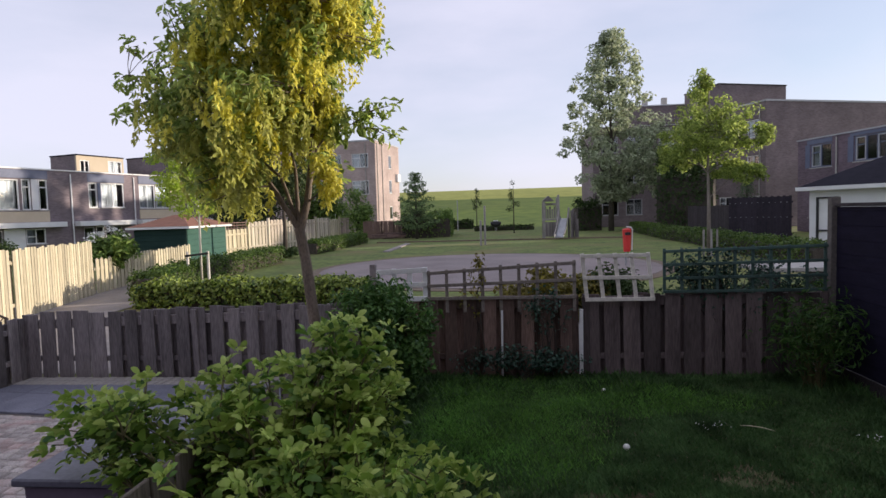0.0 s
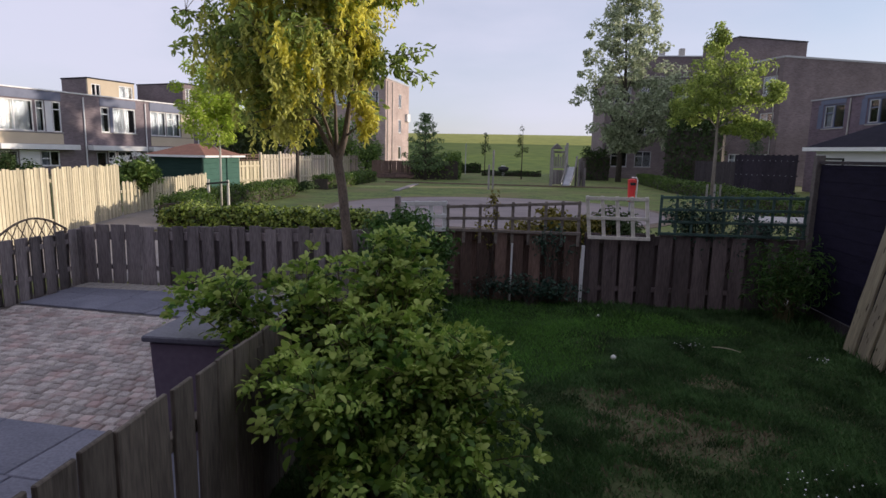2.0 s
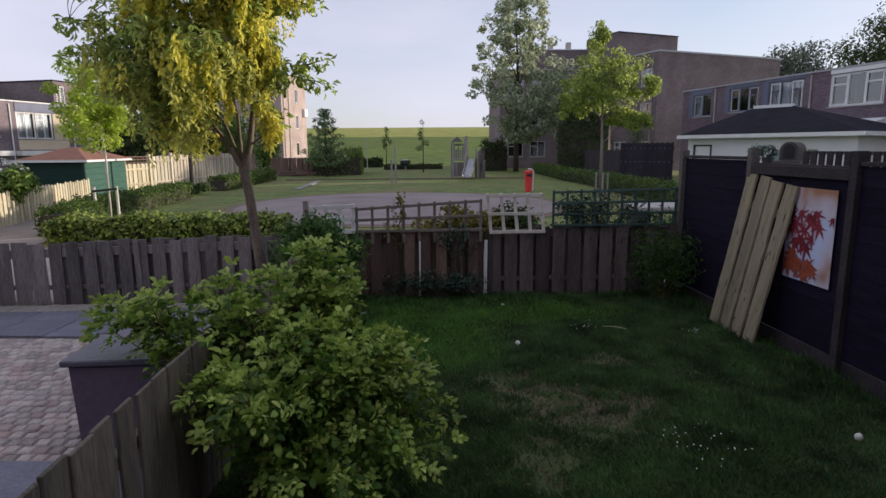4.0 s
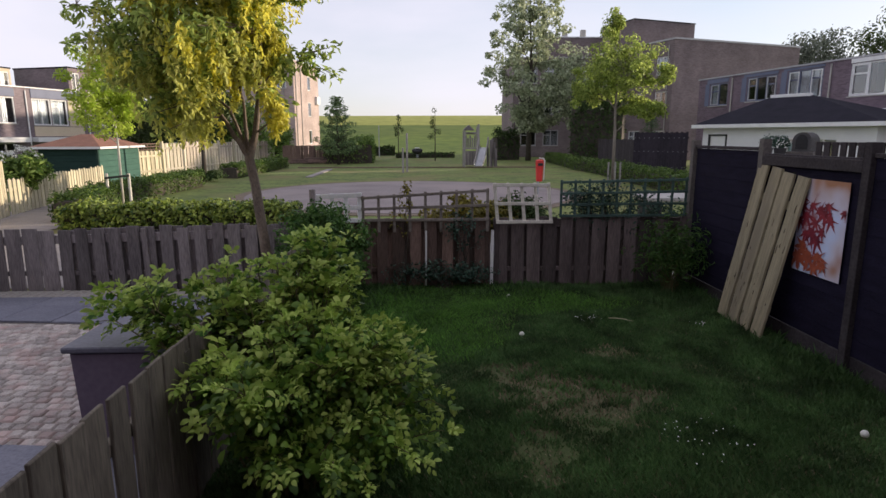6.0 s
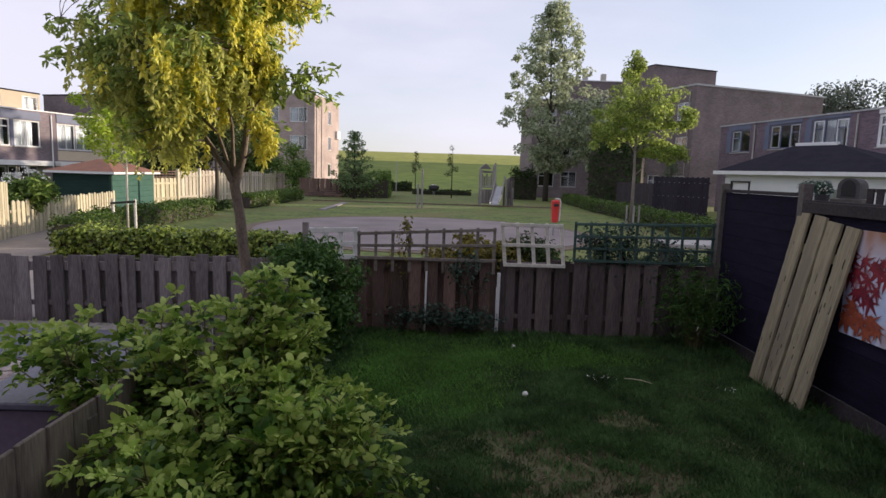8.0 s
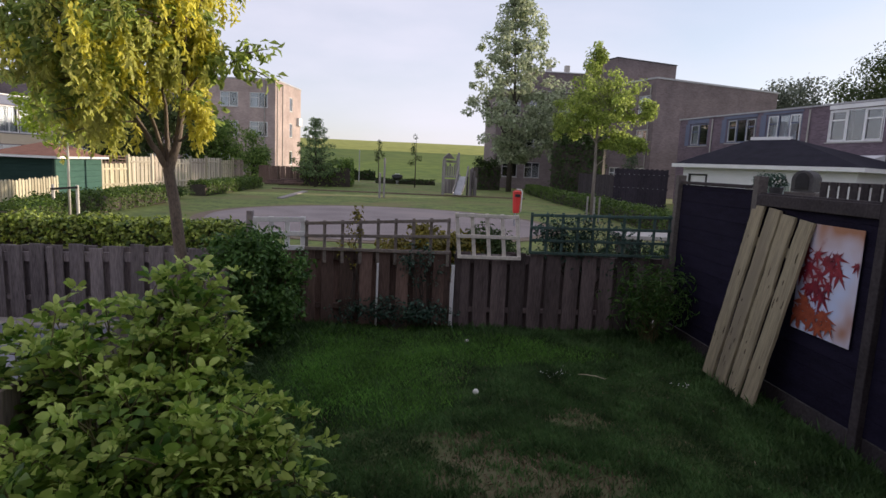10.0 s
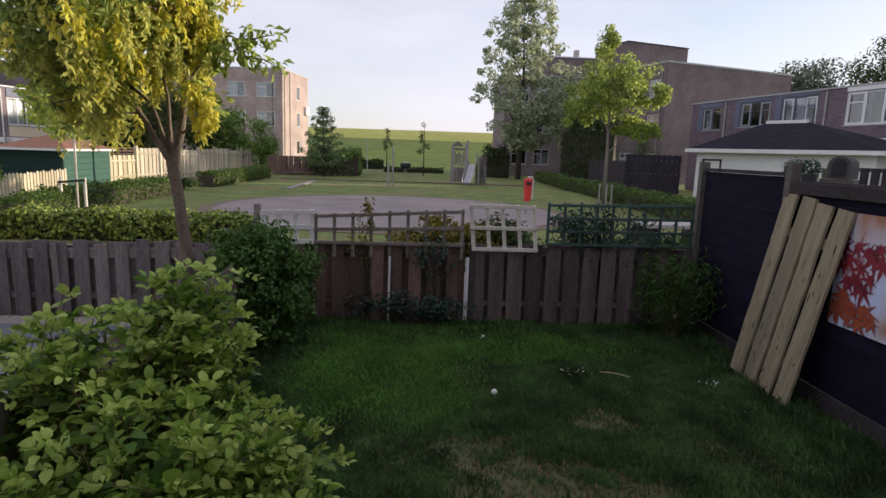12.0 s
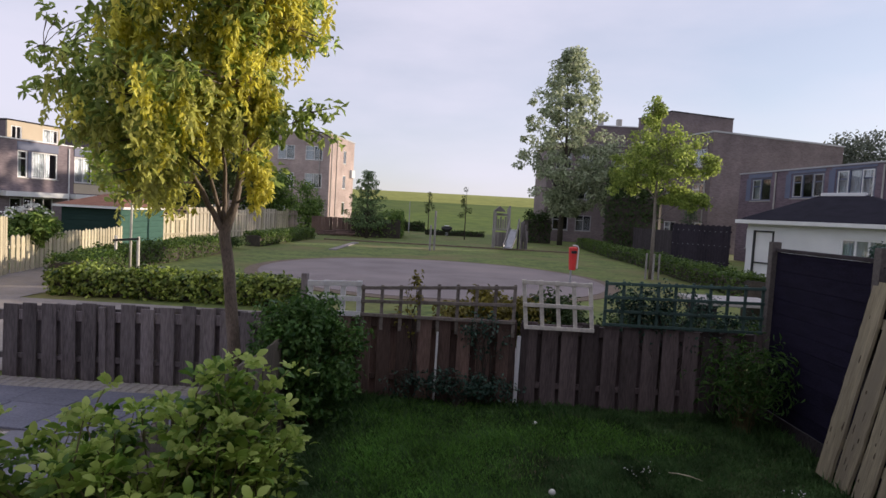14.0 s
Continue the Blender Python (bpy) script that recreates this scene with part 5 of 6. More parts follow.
# Golden chains gather on the sunny side, olive ones away from it: painted light.
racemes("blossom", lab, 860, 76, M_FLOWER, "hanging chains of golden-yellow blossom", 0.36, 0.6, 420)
racemes("flower_bud_growth", lab, 760, 78, M_SHADEFLOWER, "hanging olive-yellow flower chains coloured as in shade", 0.6, -0.2)
lab.scale = (0.67, 0.67, 0.67)
sap_cl = crown(74, (-0.2, 0, 3.2), (1.0, 1.0, 1.28), 0.18, 0.34, 120, 81, fill=0.2)
tree("young_tree", (-6.83, 17.4, 0), [((0, 0, -0.05), 0.034), ((0.02, 0, 1.75), 0.028), ((0.0, 0, 2.4), 0.024), ((-0.15, 0, 4.2), 0.012)], [(2, [(0.5, 0.1, 3.0)], 0.02), (2, [(-0.5, 0.2, 3.1)], 0.02), (2, [(0.1, -0.5, 3.2)], 0.02)], sap_cl, 0.095, M_YOUNG, M_WHITEWOOD, "young staked tree with bright green leaves", 82)
mp_cl = crown(30, (0.0, 0, 4.7), (1.25, 1.2, 1.3), 0.2, 0.36, 80, 77, 0.8, fill=0.1) + crown(62, (-0.05, 0, 4.6), (1.85, 1.7, 1.55), 0.16, 0.36, 70, 83, 0.75, fill=0.3) + crown(16, (-0.15, 0, 6.0), (0.6, 0.6, 0.8), 0.16, 0.3, 70, 80, fill=0.2) + crown(24, (1.2, 0, 3.1), (1.1, 1.0, 0.5), 0.2, 0.36, 90, 84, 0.6, fill=0.3) + crown(12, (1.75, 0, 4.3), (0.5, 0.7, 0.55), 0.18, 0.32, 80, 79, 0.7) + crown(16, (-1.1, 0, 3.5), (0.8, 0.9, 0.6), 0.2, 0.36, 90, 78, 0.7)
tree("young_tree", (9.35, 24.0, 0), [((0, 0, -0.05), 0.08), ((0, 0, 2.1), 0.06), ((-0.03, 0, 3.0), 0.048), ((0, 0, 6.6), 0.015)], [(2, [(0.7, 0.1, 3.6), (1.1, 0, 4.2)], 0.03), (2, [(-0.7, 0.2, 3.9)], 0.03), (2, [(0.1, -0.6, 4.2)], 0.025), (1, [(0.5, 0, 2.6), (1.3, 0, 3.1)], 0.022)], mp_cl, 0.125, M_MAPLE, M_TRELLIS, "young staked tree with yellow-green leaves", 85)
for (bx, by), h, offs, wood in (((-6.83, 17.4), 0.95, (-0.3, 0.3), M_WHITEWOOD), ((9.35, 24.0), 0.95, (-0.24, 0.0, 0.24), M_PLAYWOOD)):
    for dx in offs:
        bm = bmesh.new()
        tube(bm, [(0, 0, -0.05), (0, 0, h)], [0.04, 0.038], 8)
        ob = part("tree_stake", bm, wood)
        ob.location = (bx + dx, by - 0.16 - 0.1 * (dx == 0), 0)
        tagged(ob, "round greyish wooden stake beside a young tree", "tree stake", "tree stakes")
bm = bmesh.new()
add_box(bm, -0.34, 0.34, -0.015, 0.015, -0.03, 0.03, 0.004)
ob = part("stake_band", bm, M_BLACK)
ob.matrix_basis = pose(-6.83, 17.4 - 0.215, 0.86, 0, -6, 0)
tagged(ob, "dark rubber band tying a tree to its stakes", "tree band")
pop = []
rngp = random.Random(86)
for i in range(250):
    z = rngp.uniform(2.6, 15.6)
    w = (4.1 * math.sin(min(1, (z - 1.5) / 7.0) * math.pi / 2) * (1 - max(0, z - 8) / 8.2) ** 0.75) + 0.25
    a = rngp.uniform(0, math.tau)
    k = rngp.uniform(0.25, 1)
    r = rngp.uniform(0.3, 0.62)
    pop.append((math.cos(a) * w * k, math.sin(a) * w * k, z, r, r, r * 0.8, 52))
tree("tall_tree", (10.8, 50.0, 0), [((0, 0, -0.05), 0.24), ((0, 0, 3), 0.19), ((0.1, 0, 7), 0.13), ((-0.1, 0, 11), 0.07), ((-0.3, 0, 15), 0.02)], [(1, [(1.2, 0, 5.5), (2.2, 0, 7)], 0.08), (1, [(-1.1, 0, 5.5), (-2.2, 0, 7.5)], 0.08), (2, [(0.9, -0.5, 9)], 0.06), (2, [(-0.9, -0.5, 9.5)], 0.06)], pop, 0.29, M_POPLAR, M_BARKDARK, "tall slender tree with airy grey-green leaves", 87, 0.6, 0.3)
side_cl = crown(70, (0, 0, 5.6), (2.7, 2.4, 3.0), 0.4, 0.75, 70, 115, 0.8, fill=0.2)
tree("park_tree", (14.2, 48.0, 0), [((0, 0, -0.05), 0.16), ((0, 0, 2.4), 0.12), ((0.1, 0, 5), 0.08), ((0, 0, 8), 0.02)], [(1, [(1.0, 0, 4.2), (1.7, 0, 5.6)], 0.06), (1, [(-1.0, 0, 4.4), (-1.6, 0, 6)], 0.06)], side_cl, 0.26, M_POPLAR, M_BARKDARK, "broad leafy green tree beside a taller one", 116, 0.6, 0.3)
for (x, y, h, s) in ((2.95, 50.0, 4.15, 88), (-0.3, 56.0, 3.8, 89)):
    cl = [(rngp.gauss(0, 0.22), rngp.gauss(0, 0.22), h * rngp.uniform(0.42, 1.0), 0.2, 0.2, 0.25, 40) for _ in range(9)]
    tree("young_tree", (x, y, 0), [((0, 0, -0.05), 0.05), ((0, 0, h * 0.4), 0.04), ((0, 0, h), 0.012)], [(1, [(0.1, 0, h * 0.7)], 0.015)], cl, 0.13, M_FARLEAF, M_BARKDARK, "thin young tree on the park lawn", s)
pine_cl = []
for k in range(7):
    z = 0.8 + k * 0.56
    w = 1.75 * (1 - k / 7.6) * (1.1 if k % 2 else 0.9)
    for i in range(8 - k // 2):
        a = i * math.tau / (8 - k // 2) + k * 0.7
        for q in (0.35, 0.68, 1.0):
            pine_cl.append((math.cos(a) * w * q, math.sin(a) * w * q, z + 0.42 * q * q, 0.26 - 0.07 * q, 0.26 - 0.07 * q, 0.12, 20))
pine_cl += [(0, 0, 4.45 + 0.12 * k, 0.1, 0.1, 0.14, 12) for k in range(3)]
tree("pine_tree", (-4.25, 43.6, 0), [((0, 0, -0.05), 0.12), ((0, 0, 2), 0.08), ((0, 0, 4.6), 0.02)], [(1, [(0.3, 0, 3)], 0.03)], pine_cl, 0.2, M_PINE, M_BARKDARK, "green pine with tiered branches", 92, 0.32)
for (x, y, z, rx, rz, n, s) in ((-14.0, 40.0, 3.4, 2.6, 2.4, 40, 93), (-11.5, 44.0, 2.7, 2.0, 1.8, 32, 94), (-17.0, 41.0, 2.8, 2.4, 1.9, 30, 95), (-10.6, 52.0, 2.1, 1.3, 1.8, 18, 96), (43.5, 62.0, 8.0, 5.0, 4.0, 60, 97), (53.0, 60.0, 11.0, 5.8, 5.6, 70, 98)):
    big = 2.0 if x > 20 else 1.0
    cl = crown(n, (0, 0, z), (rx, rx, rz), 0.6 * big, 1.05 * big, 150, s)
    # Trees from x -13 to 0 get a brighter leaf in place of sunlight; x 43.5 gets painted haze.
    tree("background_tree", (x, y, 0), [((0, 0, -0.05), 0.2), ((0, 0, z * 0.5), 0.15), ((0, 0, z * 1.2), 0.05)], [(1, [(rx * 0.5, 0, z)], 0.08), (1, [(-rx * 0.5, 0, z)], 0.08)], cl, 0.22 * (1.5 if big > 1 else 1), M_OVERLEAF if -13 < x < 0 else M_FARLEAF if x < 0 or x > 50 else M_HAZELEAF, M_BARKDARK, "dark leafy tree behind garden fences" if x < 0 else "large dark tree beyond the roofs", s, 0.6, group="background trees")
tr_cl = crown(34, (0.1, 0, 3.4), (1.7, 1.6, 1.0), 0.3, 0.5, 110, 108, 0.8, fill=0.2)
tree("park_tree", (-8.1, 27.4, 0), [((0, 0, -0.05), 0.11), ((0.03, 0, 1.3), 0.085), ((0.0, 0, 2.3), 0.07), ((0.1, 0, 3.8), 0.03)], [(2, [(-0.6, 0.1, 3.0), (-1.1, 0.1, 3.6)], 0.04), (2, [(0.7, 0, 3.1), (1.2, 0, 3.5)], 0.04)], tr_cl, 0.15, M_FARLEAF, M_BARKDARK, "dark leafy tree with a bare trunk beside the fence", 109, 0.6)
shrub("garden_shrub", (-8.0, 27.3, 0), dome(26, 0, 0, 0.15, 0.9, 0.7, 0.35, 110, -0.1), 0.14, 1500, 0.1, M_HEDGEDARK, "low scrubby growth round a tree foot", 111)
shrub("garden_shrub", (-15.9, 20.2, 0), dome(30, 0, 0, 0.95, 0.7, 0.7, 0.6, 112, -0.6), 0.25, 3600, 0.1, M_HEDGEDARK, "dark green bush behind the pale fence", 113)
cone = [(math.cos(k * 2.4) * 0.75 * (1 - k / 30), math.sin(k * 2.4) * 0.75 * (1 - k / 30), 0.5 + k * 0.1, 0.32, 0.32, 0.3, 46) for k in range(27)]
tree("conifer_tree", (15.4, 35.5, 0), [((0, 0, -0.05), 0.1), ((0, 0, 1.5), 0.07), ((0, 0, 3.2), 0.02)], [(1, [(0.1, 0, 2.5)], 0.02)], cone, 0.14, M_CONIFER, M_BARKDARK, "dark narrow conifer beside the brick terrace", 107, 0.3)
over = shrub("garden_shrub", (-9.25, 16.9, 0), dome(26, 0, 0, 1.05, 0.75, 0.5, 0.45, 99), 0.17, 1900, 0.16, M_OVERLEAF, "green shrub with white blossom hanging over the fence", 100, aspect=0.38)
rng_over = np.random.default_rng(101)
tops = np.array([(x, y, z + 0.1) for x, y, z in dome(16, 0, 0, 1.15, 0.7, 0.45, 0.45, 103, 0.1) for _ in range(16)])
tops += rng_over.normal(0, 0.05, tops.shape)
link("blossom", leaf_mesh("blossom", tops, rng_over.normal(size=tops.shape), 0.06, M_PETAL, rng_over, 0.9), over, None, "small clusters of white blossom")

# ---- buildings ----


def window(parent, m, u0, u1, z0, z1, lights=2, curtain=0.0, vent=True, frame=M_WHITE, sash=None):
    """A framed window in a wall whose face is y = 0, with mullions, panes and a curtain over part of its width."""
    bm = bmesh.new()
    f = 0.07
    for a, b, c, d in ((u0, u1, z0, z0 + f), (u0, u1, z1 - f, z1), (u0, u0 + f, z0 + f, z1 - f), (u1 - f, u1, z0 + f, z1 - f)):
        add_box(bm, a, b, 0.03, 0.12, c, d)
    w = part("window", bm, frame, parent)
    w.matrix_basis = m
    step = (u1 - u0 - 2 * f) / lights
    for i in range(lights):
        a = u0 + f + i * step
        box_part("pane", M_GLASS, w, a + 0.02, a + step - 0.02, 0.07, 0.085, z0 + f, z1 - f, 0).visible_shadow = False
        if i:
            box_part("mullion", frame, w, a - 0.035, a + 0.035, 0.028, 0.12, z0 + f, z1 - f, 0)
        if sash is not None and i % 2 == 0:
            bm = bmesh.new()
            for p, q, c, d in ((a + 0.04, a + step - 0.04, z0 + f, z0 + f + 0.05), (a + 0.04, a + step - 0.04, z1 - f - 0.05, z1 - f), (a + 0.04, a + 0.09, z0 + f + 0.05, z1 - f - 0.05), (a + step - 0.09, a + step - 0.04, z0 + f + 0.05, z1 - f - 0.05)):
                add_box(bm, p, q, 0.01, 0.065, c, d)
            part("sash", bm, sash, w, "pale grey opening sash")
        if vent and i % 2 == 0:
            z = z1 - f - 0.42
            box_part("transom", frame, w, a + 0.036, a + step - 0.036, 0.028, 0.12, z - 0.04, z + 0.03, 0)
    box_part("sill", M_KERB, w, u0 - 0.05, u1 + 0.05, -0.06, 0.1, z0 - 0.06, z0 - 0.004, 0)
    if curtain:
        bm = bmesh.new()
        n = 24
        a, b = u0 + f, u0 + f + (u1 - u0 - 2 * f) * curtain
        lo = [bm.verts.new((a + (b - a) * k / n, 0.22 + 0.025 * math.sin(k * 1.9), z0 + f)) for k in range(n + 1)]
        hi = [bm.verts.new((a + (b - a) * k / n, 0.22 + 0.025 * math.sin(k * 1.9), z1 - f)) for k in range(n + 1)]
        for k in range(n):
            bm.faces.new((lo[k], lo[k + 1], hi[k + 1], hi[k]))
        part("curtain", bm, M_CURTAIN, w)
    return w


def shell(root, w, d, h, holes, brick, roof=M_ROOFFELT, right=(), left=(), trim=M_EDGE, cap=0.06, front=True):
    """Four walls, floor-deep, with openings in the front, right and left ones, a flat roof and a pale roof edge."""
    bm = bmesh.new()
    wall_cells(bm, 0, w, 0, h, 0, 0.25, holes)
    part("wall", bm, brick, root)
    for nm, m, hs, ln in (("wall", pose(w, 0.25, 0, 0, 0, 90), right, d - 0.5), ("wall", pose(0, d - 0.25, 0, 0, 0, -90), left, d - 0.5), ("wall", pose(w, d, 0, 0, 0, 180), (), w)):
        bm = bmesh.new()
        wall_cells(bm, 0, ln, 0, h, 0, 0.25, hs)
        ob = part(nm, bm, brick, root)
        ob.matrix_basis = m
    box_part("roof", roof, root, 0.0, w, 0.0, d, h + 0.002, h + 0.05, 0)
    bm = bmesh.new()
    for a, b, c, e in ((-0.06, w + 0.06, -0.06, 0.1), (-0.06, w + 0.06, d - 0.1, d + 0.06), (-0.06, 0.1, 0.1, d - 0.1), (w - 0.1, w + 0.06, 0.1, d - 0.1)):
        add_box(bm, a, b, c, e, h - 0.02, h + cap)
    part("roof_edge", bm, trim, root)
    # Inner surfaces in near-black, so the windows look into painted shade.
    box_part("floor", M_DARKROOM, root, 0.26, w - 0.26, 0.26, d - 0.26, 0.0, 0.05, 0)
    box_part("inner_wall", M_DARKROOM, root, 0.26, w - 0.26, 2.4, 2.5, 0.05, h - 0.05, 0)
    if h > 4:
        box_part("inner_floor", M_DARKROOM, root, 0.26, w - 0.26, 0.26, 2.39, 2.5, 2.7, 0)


def pipe(root, x, y, z1, material=M_WHITE):
    bm = bmesh.new()
    tube(bm, [(x, y, 0.05), (x, y, z1)], [0.045, 0.045], 8)
    return part("downpipe", bm, material, root)


ID = Matrix.Identity(4)
# left terrace, its fronts facing the evening sun
LEFT_TURN = 73.16
ldir = Vector((math.cos(radians(LEFT_TURN)), math.sin(radians(LEFT_TURN))))
lback = Vector((-ldir.y, ldir.x))


def left_house(u0, w, kind, walling, label):
    """Terraced house with a flat roof; kind 'infill' has a board and glass front beside a brick pier, kind 'brick' a brick front."""
    o = Vector((-26.56, 40.0)) + ldir * u0
    root = thing("terraced_house", (o.x, o.y, 0), label, "house", "left terrace", rz=LEFT_TURN)
    if kind == "infill":
        f = w - 1.45
        wins = [(0.3, 2.6, 2.72, 4.62, 2, 1.0, False), (2.76, 3.3, 2.72, 4.66, 1, 0.9, True), (3.82, f - 0.02, 2.72, 4.66, 1, 0.0, True)]
        lows = [(0.5, 1.5, 0.02, 1.5, 1, 0.0, False), (2.85, 4.1, 0.55, 1.52, 2, 0.5, True)]
    elif kind == "pale":
        f = 4.7
        wins = [(0.55, 2.0, 2.78, 4.6, 2, 1.0, False), (2.05, 3.4, 2.78, 4.6, 2, 0.95, True)]
        lows = [(1.0, 3.2, 0.5, 1.5, 3, 0.6, False)]
    else:
        f = w
        wins = [(1.35, 2.02, 2.85, 4.6, 1, 0.6, True), (2.3, 4.15, 2.85, 4.6, 2, 0.8, False)]
        # First and last low openings: dark glazing in place of the shaded recess.
        lows = [(0.85, 1.65, 0.02, 1.5, 1, 0.0, False), (1.75, 2.4, 0.75, 1.55, 1, 0.0, True), (2.5, 3.85, 0.3, 1.55, 2, 0.0, False)]
    shell(root, w - 0.01, 9, 5.3, [q[:4] for q in wins + lows], walling, trim=M_WHITE)
    for a, b, c, d, n, cu, vent in wins:
        window(root, ID, a, b, c, d, n, cu, vent)
    for a, b, c, d, n, cu, vent in lows:
        window(root, ID, a, b, c, d, n, cu, vent, frame=M_WHITE if vent or cu else M_EDGE)
    if kind == "infill":
        box_part("panel", M_BEIGE, root, 0.15, f, -0.05, -0.004, 1.95, 2.62, 0.005, "pale beige board front below the windows")
        box_part("panel", M_FACIA, root, 0.15, f, -0.05, -0.004, 4.7, 5.24, 0.005, "slate-blue board above the windows")
        box_part("panel", M_WHITEWALL, root, 3.34, 3.78, -0.04, -0.004, 2.72, 4.66, 0.005, "pale board between two windows")
        box_part("panel", M_WHITEWALL, root, 1.55, 2.8, -0.04, -0.004, 0.05, 1.55, 0.005, "white board beside the front door")
    elif kind == "pale":
        box_part("panel", M_BEIGE, root, 0.5, f, -0.05, -0.004, 2.0, 2.68, 0.005, "pale beige board front below the windows")
        box_part("panel", M_BEIGE, root, 3.45, f, -0.05, -0.004, 2.72, 4.6, 0.005, "pale beige board beside the windows")
        box_part("panel", M_FACIA, root, 0.5, f, -0.05, -0.004, 4.64, 5.24, 0.005, "slate-blue board above the windows")
    else:
        box_part("panel", M_FACIA, root, 2.04, 2.28, -0.03, -0.004, 2.85, 4.6, 0.005, "slate-blue board between two windows")
        box_part("panel", M_FACIA, root, 1.3, 4.2, -0.03, -0.004, 4.64, 5.2, 0.005, "slate-blue board above the window")
    box_part("canopy", M_WHITE, root, 0.2, (w - 0.7) if kind == "infill" else w - 0.3, -0.6, -0.06, 1.6, 1.93, 0.01, "white flat canopy band")
    pipe(root, 0.08, -0.06, 5.1)
    return root


MAUVE = "two-storey mauve-brown brick terraced house with flat roof"
left_house(-13.25, 5.85, "infill", M_WALLLEFT, "two-storey terraced house with a pale board front and flat roof")
left_house(-7.4, 5.85, "infill", M_WALLLEFT, "two-storey terraced house with a pale board front and flat roof")
left_house(-1.55, 4.9, "brick", M_WALLLEFT, MAUVE)
left_house(3.35, 5.1, "pale", M_WALLLEFT, "two-storey terraced house with white windows over a beige board")
left_house(8.45, 6.0, "brick", M_WALLLEFT, MAUVE)
for u, w, back, deep, h, walling, label in ((3.36, 4.2, 5.9, 3.0, 1.78, M_WALLTAN, "set-back roof storey with beige front and side darkened as shade"), (10.4, 4.0, 3.4, 5.5, 2.1, M_WALLBROWN, "set-back brown brick roof storey with flat roof")):
    o = Vector((-26.56, 40.0)) + ldir * u + lback * back
    root = thing("roof_house", (o.x, o.y, 5.352), label, "roof house", rz=LEFT_TURN)
    hs = [(0.3, 1.1, 0.15, h - 0.35, 2, 0.0), (2.75, w - 0.15, 0.1, h - 0.25, 2, 0.9)]
    bm = bmesh.new()
    wall_cells(bm, 0, w, 0, h, 0, 0.15, [q[:4] for q in hs])
    part("front_wall", bm, M_BEIGE if walling is M_WALLTAN else walling, root)
    # Beside the beige front, the flank's shade is put into darker brick.
    for x0, x1 in ((0.0, 0.15), (w - 0.15, w)):
        box_part("side_wall", M_WALLBROWN, root, x0, x1, 0.152, deep, 0, h, 0)
    box_part("rear_wall", M_WALLBROWN, root, 0.152, w - 0.152, deep - 0.15, deep, 0, h, 0)
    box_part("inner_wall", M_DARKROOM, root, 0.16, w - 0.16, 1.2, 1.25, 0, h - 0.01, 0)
    box_part("roof", M_ROOFFELT, root, -0.05, w + 0.05, -0.05, deep + 0.05, h + 0.002, h + 0.1, 0.01)
    for a, b, c, d, n, cu in hs:
        window(root, ID, a, b, c, d, n, cu, False)

# right terrace, facing the gardens
rdir = Vector((2.1, -12.0)).normalized()
rang = math.degrees(math.atan2(rdir.y, rdir.x))
for i, (u0, w, wins) in enumerate(((-0.45, 3.45, ((1.15, 2.9, 3.95, 5.35, 2, 0.3),)), (3.0, 7.3, ((1.15, 3.55, 4.05, 5.45, 3, 0.0), (4.3, 6.7, 3.95, 5.5, 3, 0.8))), (10.3, 6.75, ((1.0, 3.9, 3.9, 5.45, 3, 0.0),)), (17.05, 6.2, ((1.0, 3.7, 3.9, 5.45, 3, 0.5),)), (23.25, 6.2, ((1.0, 3.7, 3.9, 5.45, 3, 0.5),)), (29.45, 6.2, ((1.0, 3.7, 3.9, 5.45, 3, 0.5),)))):
    o = Vector((20.9, 40.7)) + rdir * u0
    root = thing("terraced_house", (o.x, o.y, 0), "two-storey purple-brown brick terraced house with flat roof", "house", "right terrace", rz=rang)
    low = [(w * 0.3, w * 0.3 + 1.6, 0.9, 2.2)]
    # The last two houses are unseen and raised only to shade the garden.
    top = 5.72 if i < 4 else 6.9
    shell(root, w - 0.01, 9, top, [x[:4] for x in wins] + low, M_WALLDARK)
    for a, b, c, d, n, cu in wins:
        window(root, ID, a, b, c, d, n, cu, frame=M_WHITE if i == 2 else M_FACIA, sash=M_WHITE if a > 4 or i == 2 else M_EDGE)
        if i != 2:
            box_part("panel", M_FACIA, root, a - 0.3, b + 0.05, -0.03, -0.004, d + 0.03, 5.66, 0.004, "slate-blue board above the window")
            box_part("panel", M_FACIA, root, a - 0.45, a - 0.04, -0.03, -0.004, c, d + 0.024, 0.004, "slate-blue board beside the window")
    window(root, ID, *low[0], 2, 0.3)
    pipe(root, w - 0.12, -0.06, 5.6, M_KERB)
    if i == 2:
        box_part("panel", M_WHITE, root, 1.0, 3.85, -0.05, -0.004, 5.48, 5.68, 0.005, "white board above the window")
        bm = bmesh.new()
        vs = add_box(bm, 0.5, 4.2, -2.2, -0.01, 2.2, 2.6)
        for v in vs:
            if v.co.y > -1 and v.co.z > 2.3:
                v.co.z = 3.25
        part("awning", bm, M_WHITEWALL, root, "pale sloping lean-to roof")

# block of flats on the right
bang = math.degrees(math.atan2(4.3, 13.0))
root = thing("apartment_block", (22.3, 49.0, 0), "three-storey brown brick block of flats with flat roof", "apartment block", "far blocks", rz=bang)
lh = [(8.75 - k * 3.2, 10.2 - k * 3.2, z, z + 1.45) for k in range(2) for z in (1.0, 4.2, 7.0)]
shell(root, 13.9, 11.0, 9.7, [], M_WALLBROWN, left=lh, cap=0.12)
for q in lh:
    window(root, pose(0, 10.75, 0, 0, 0, -90), *q, 2, 0.3)
pipe(root, -0.06, 0.6, 9.3, M_KERB)
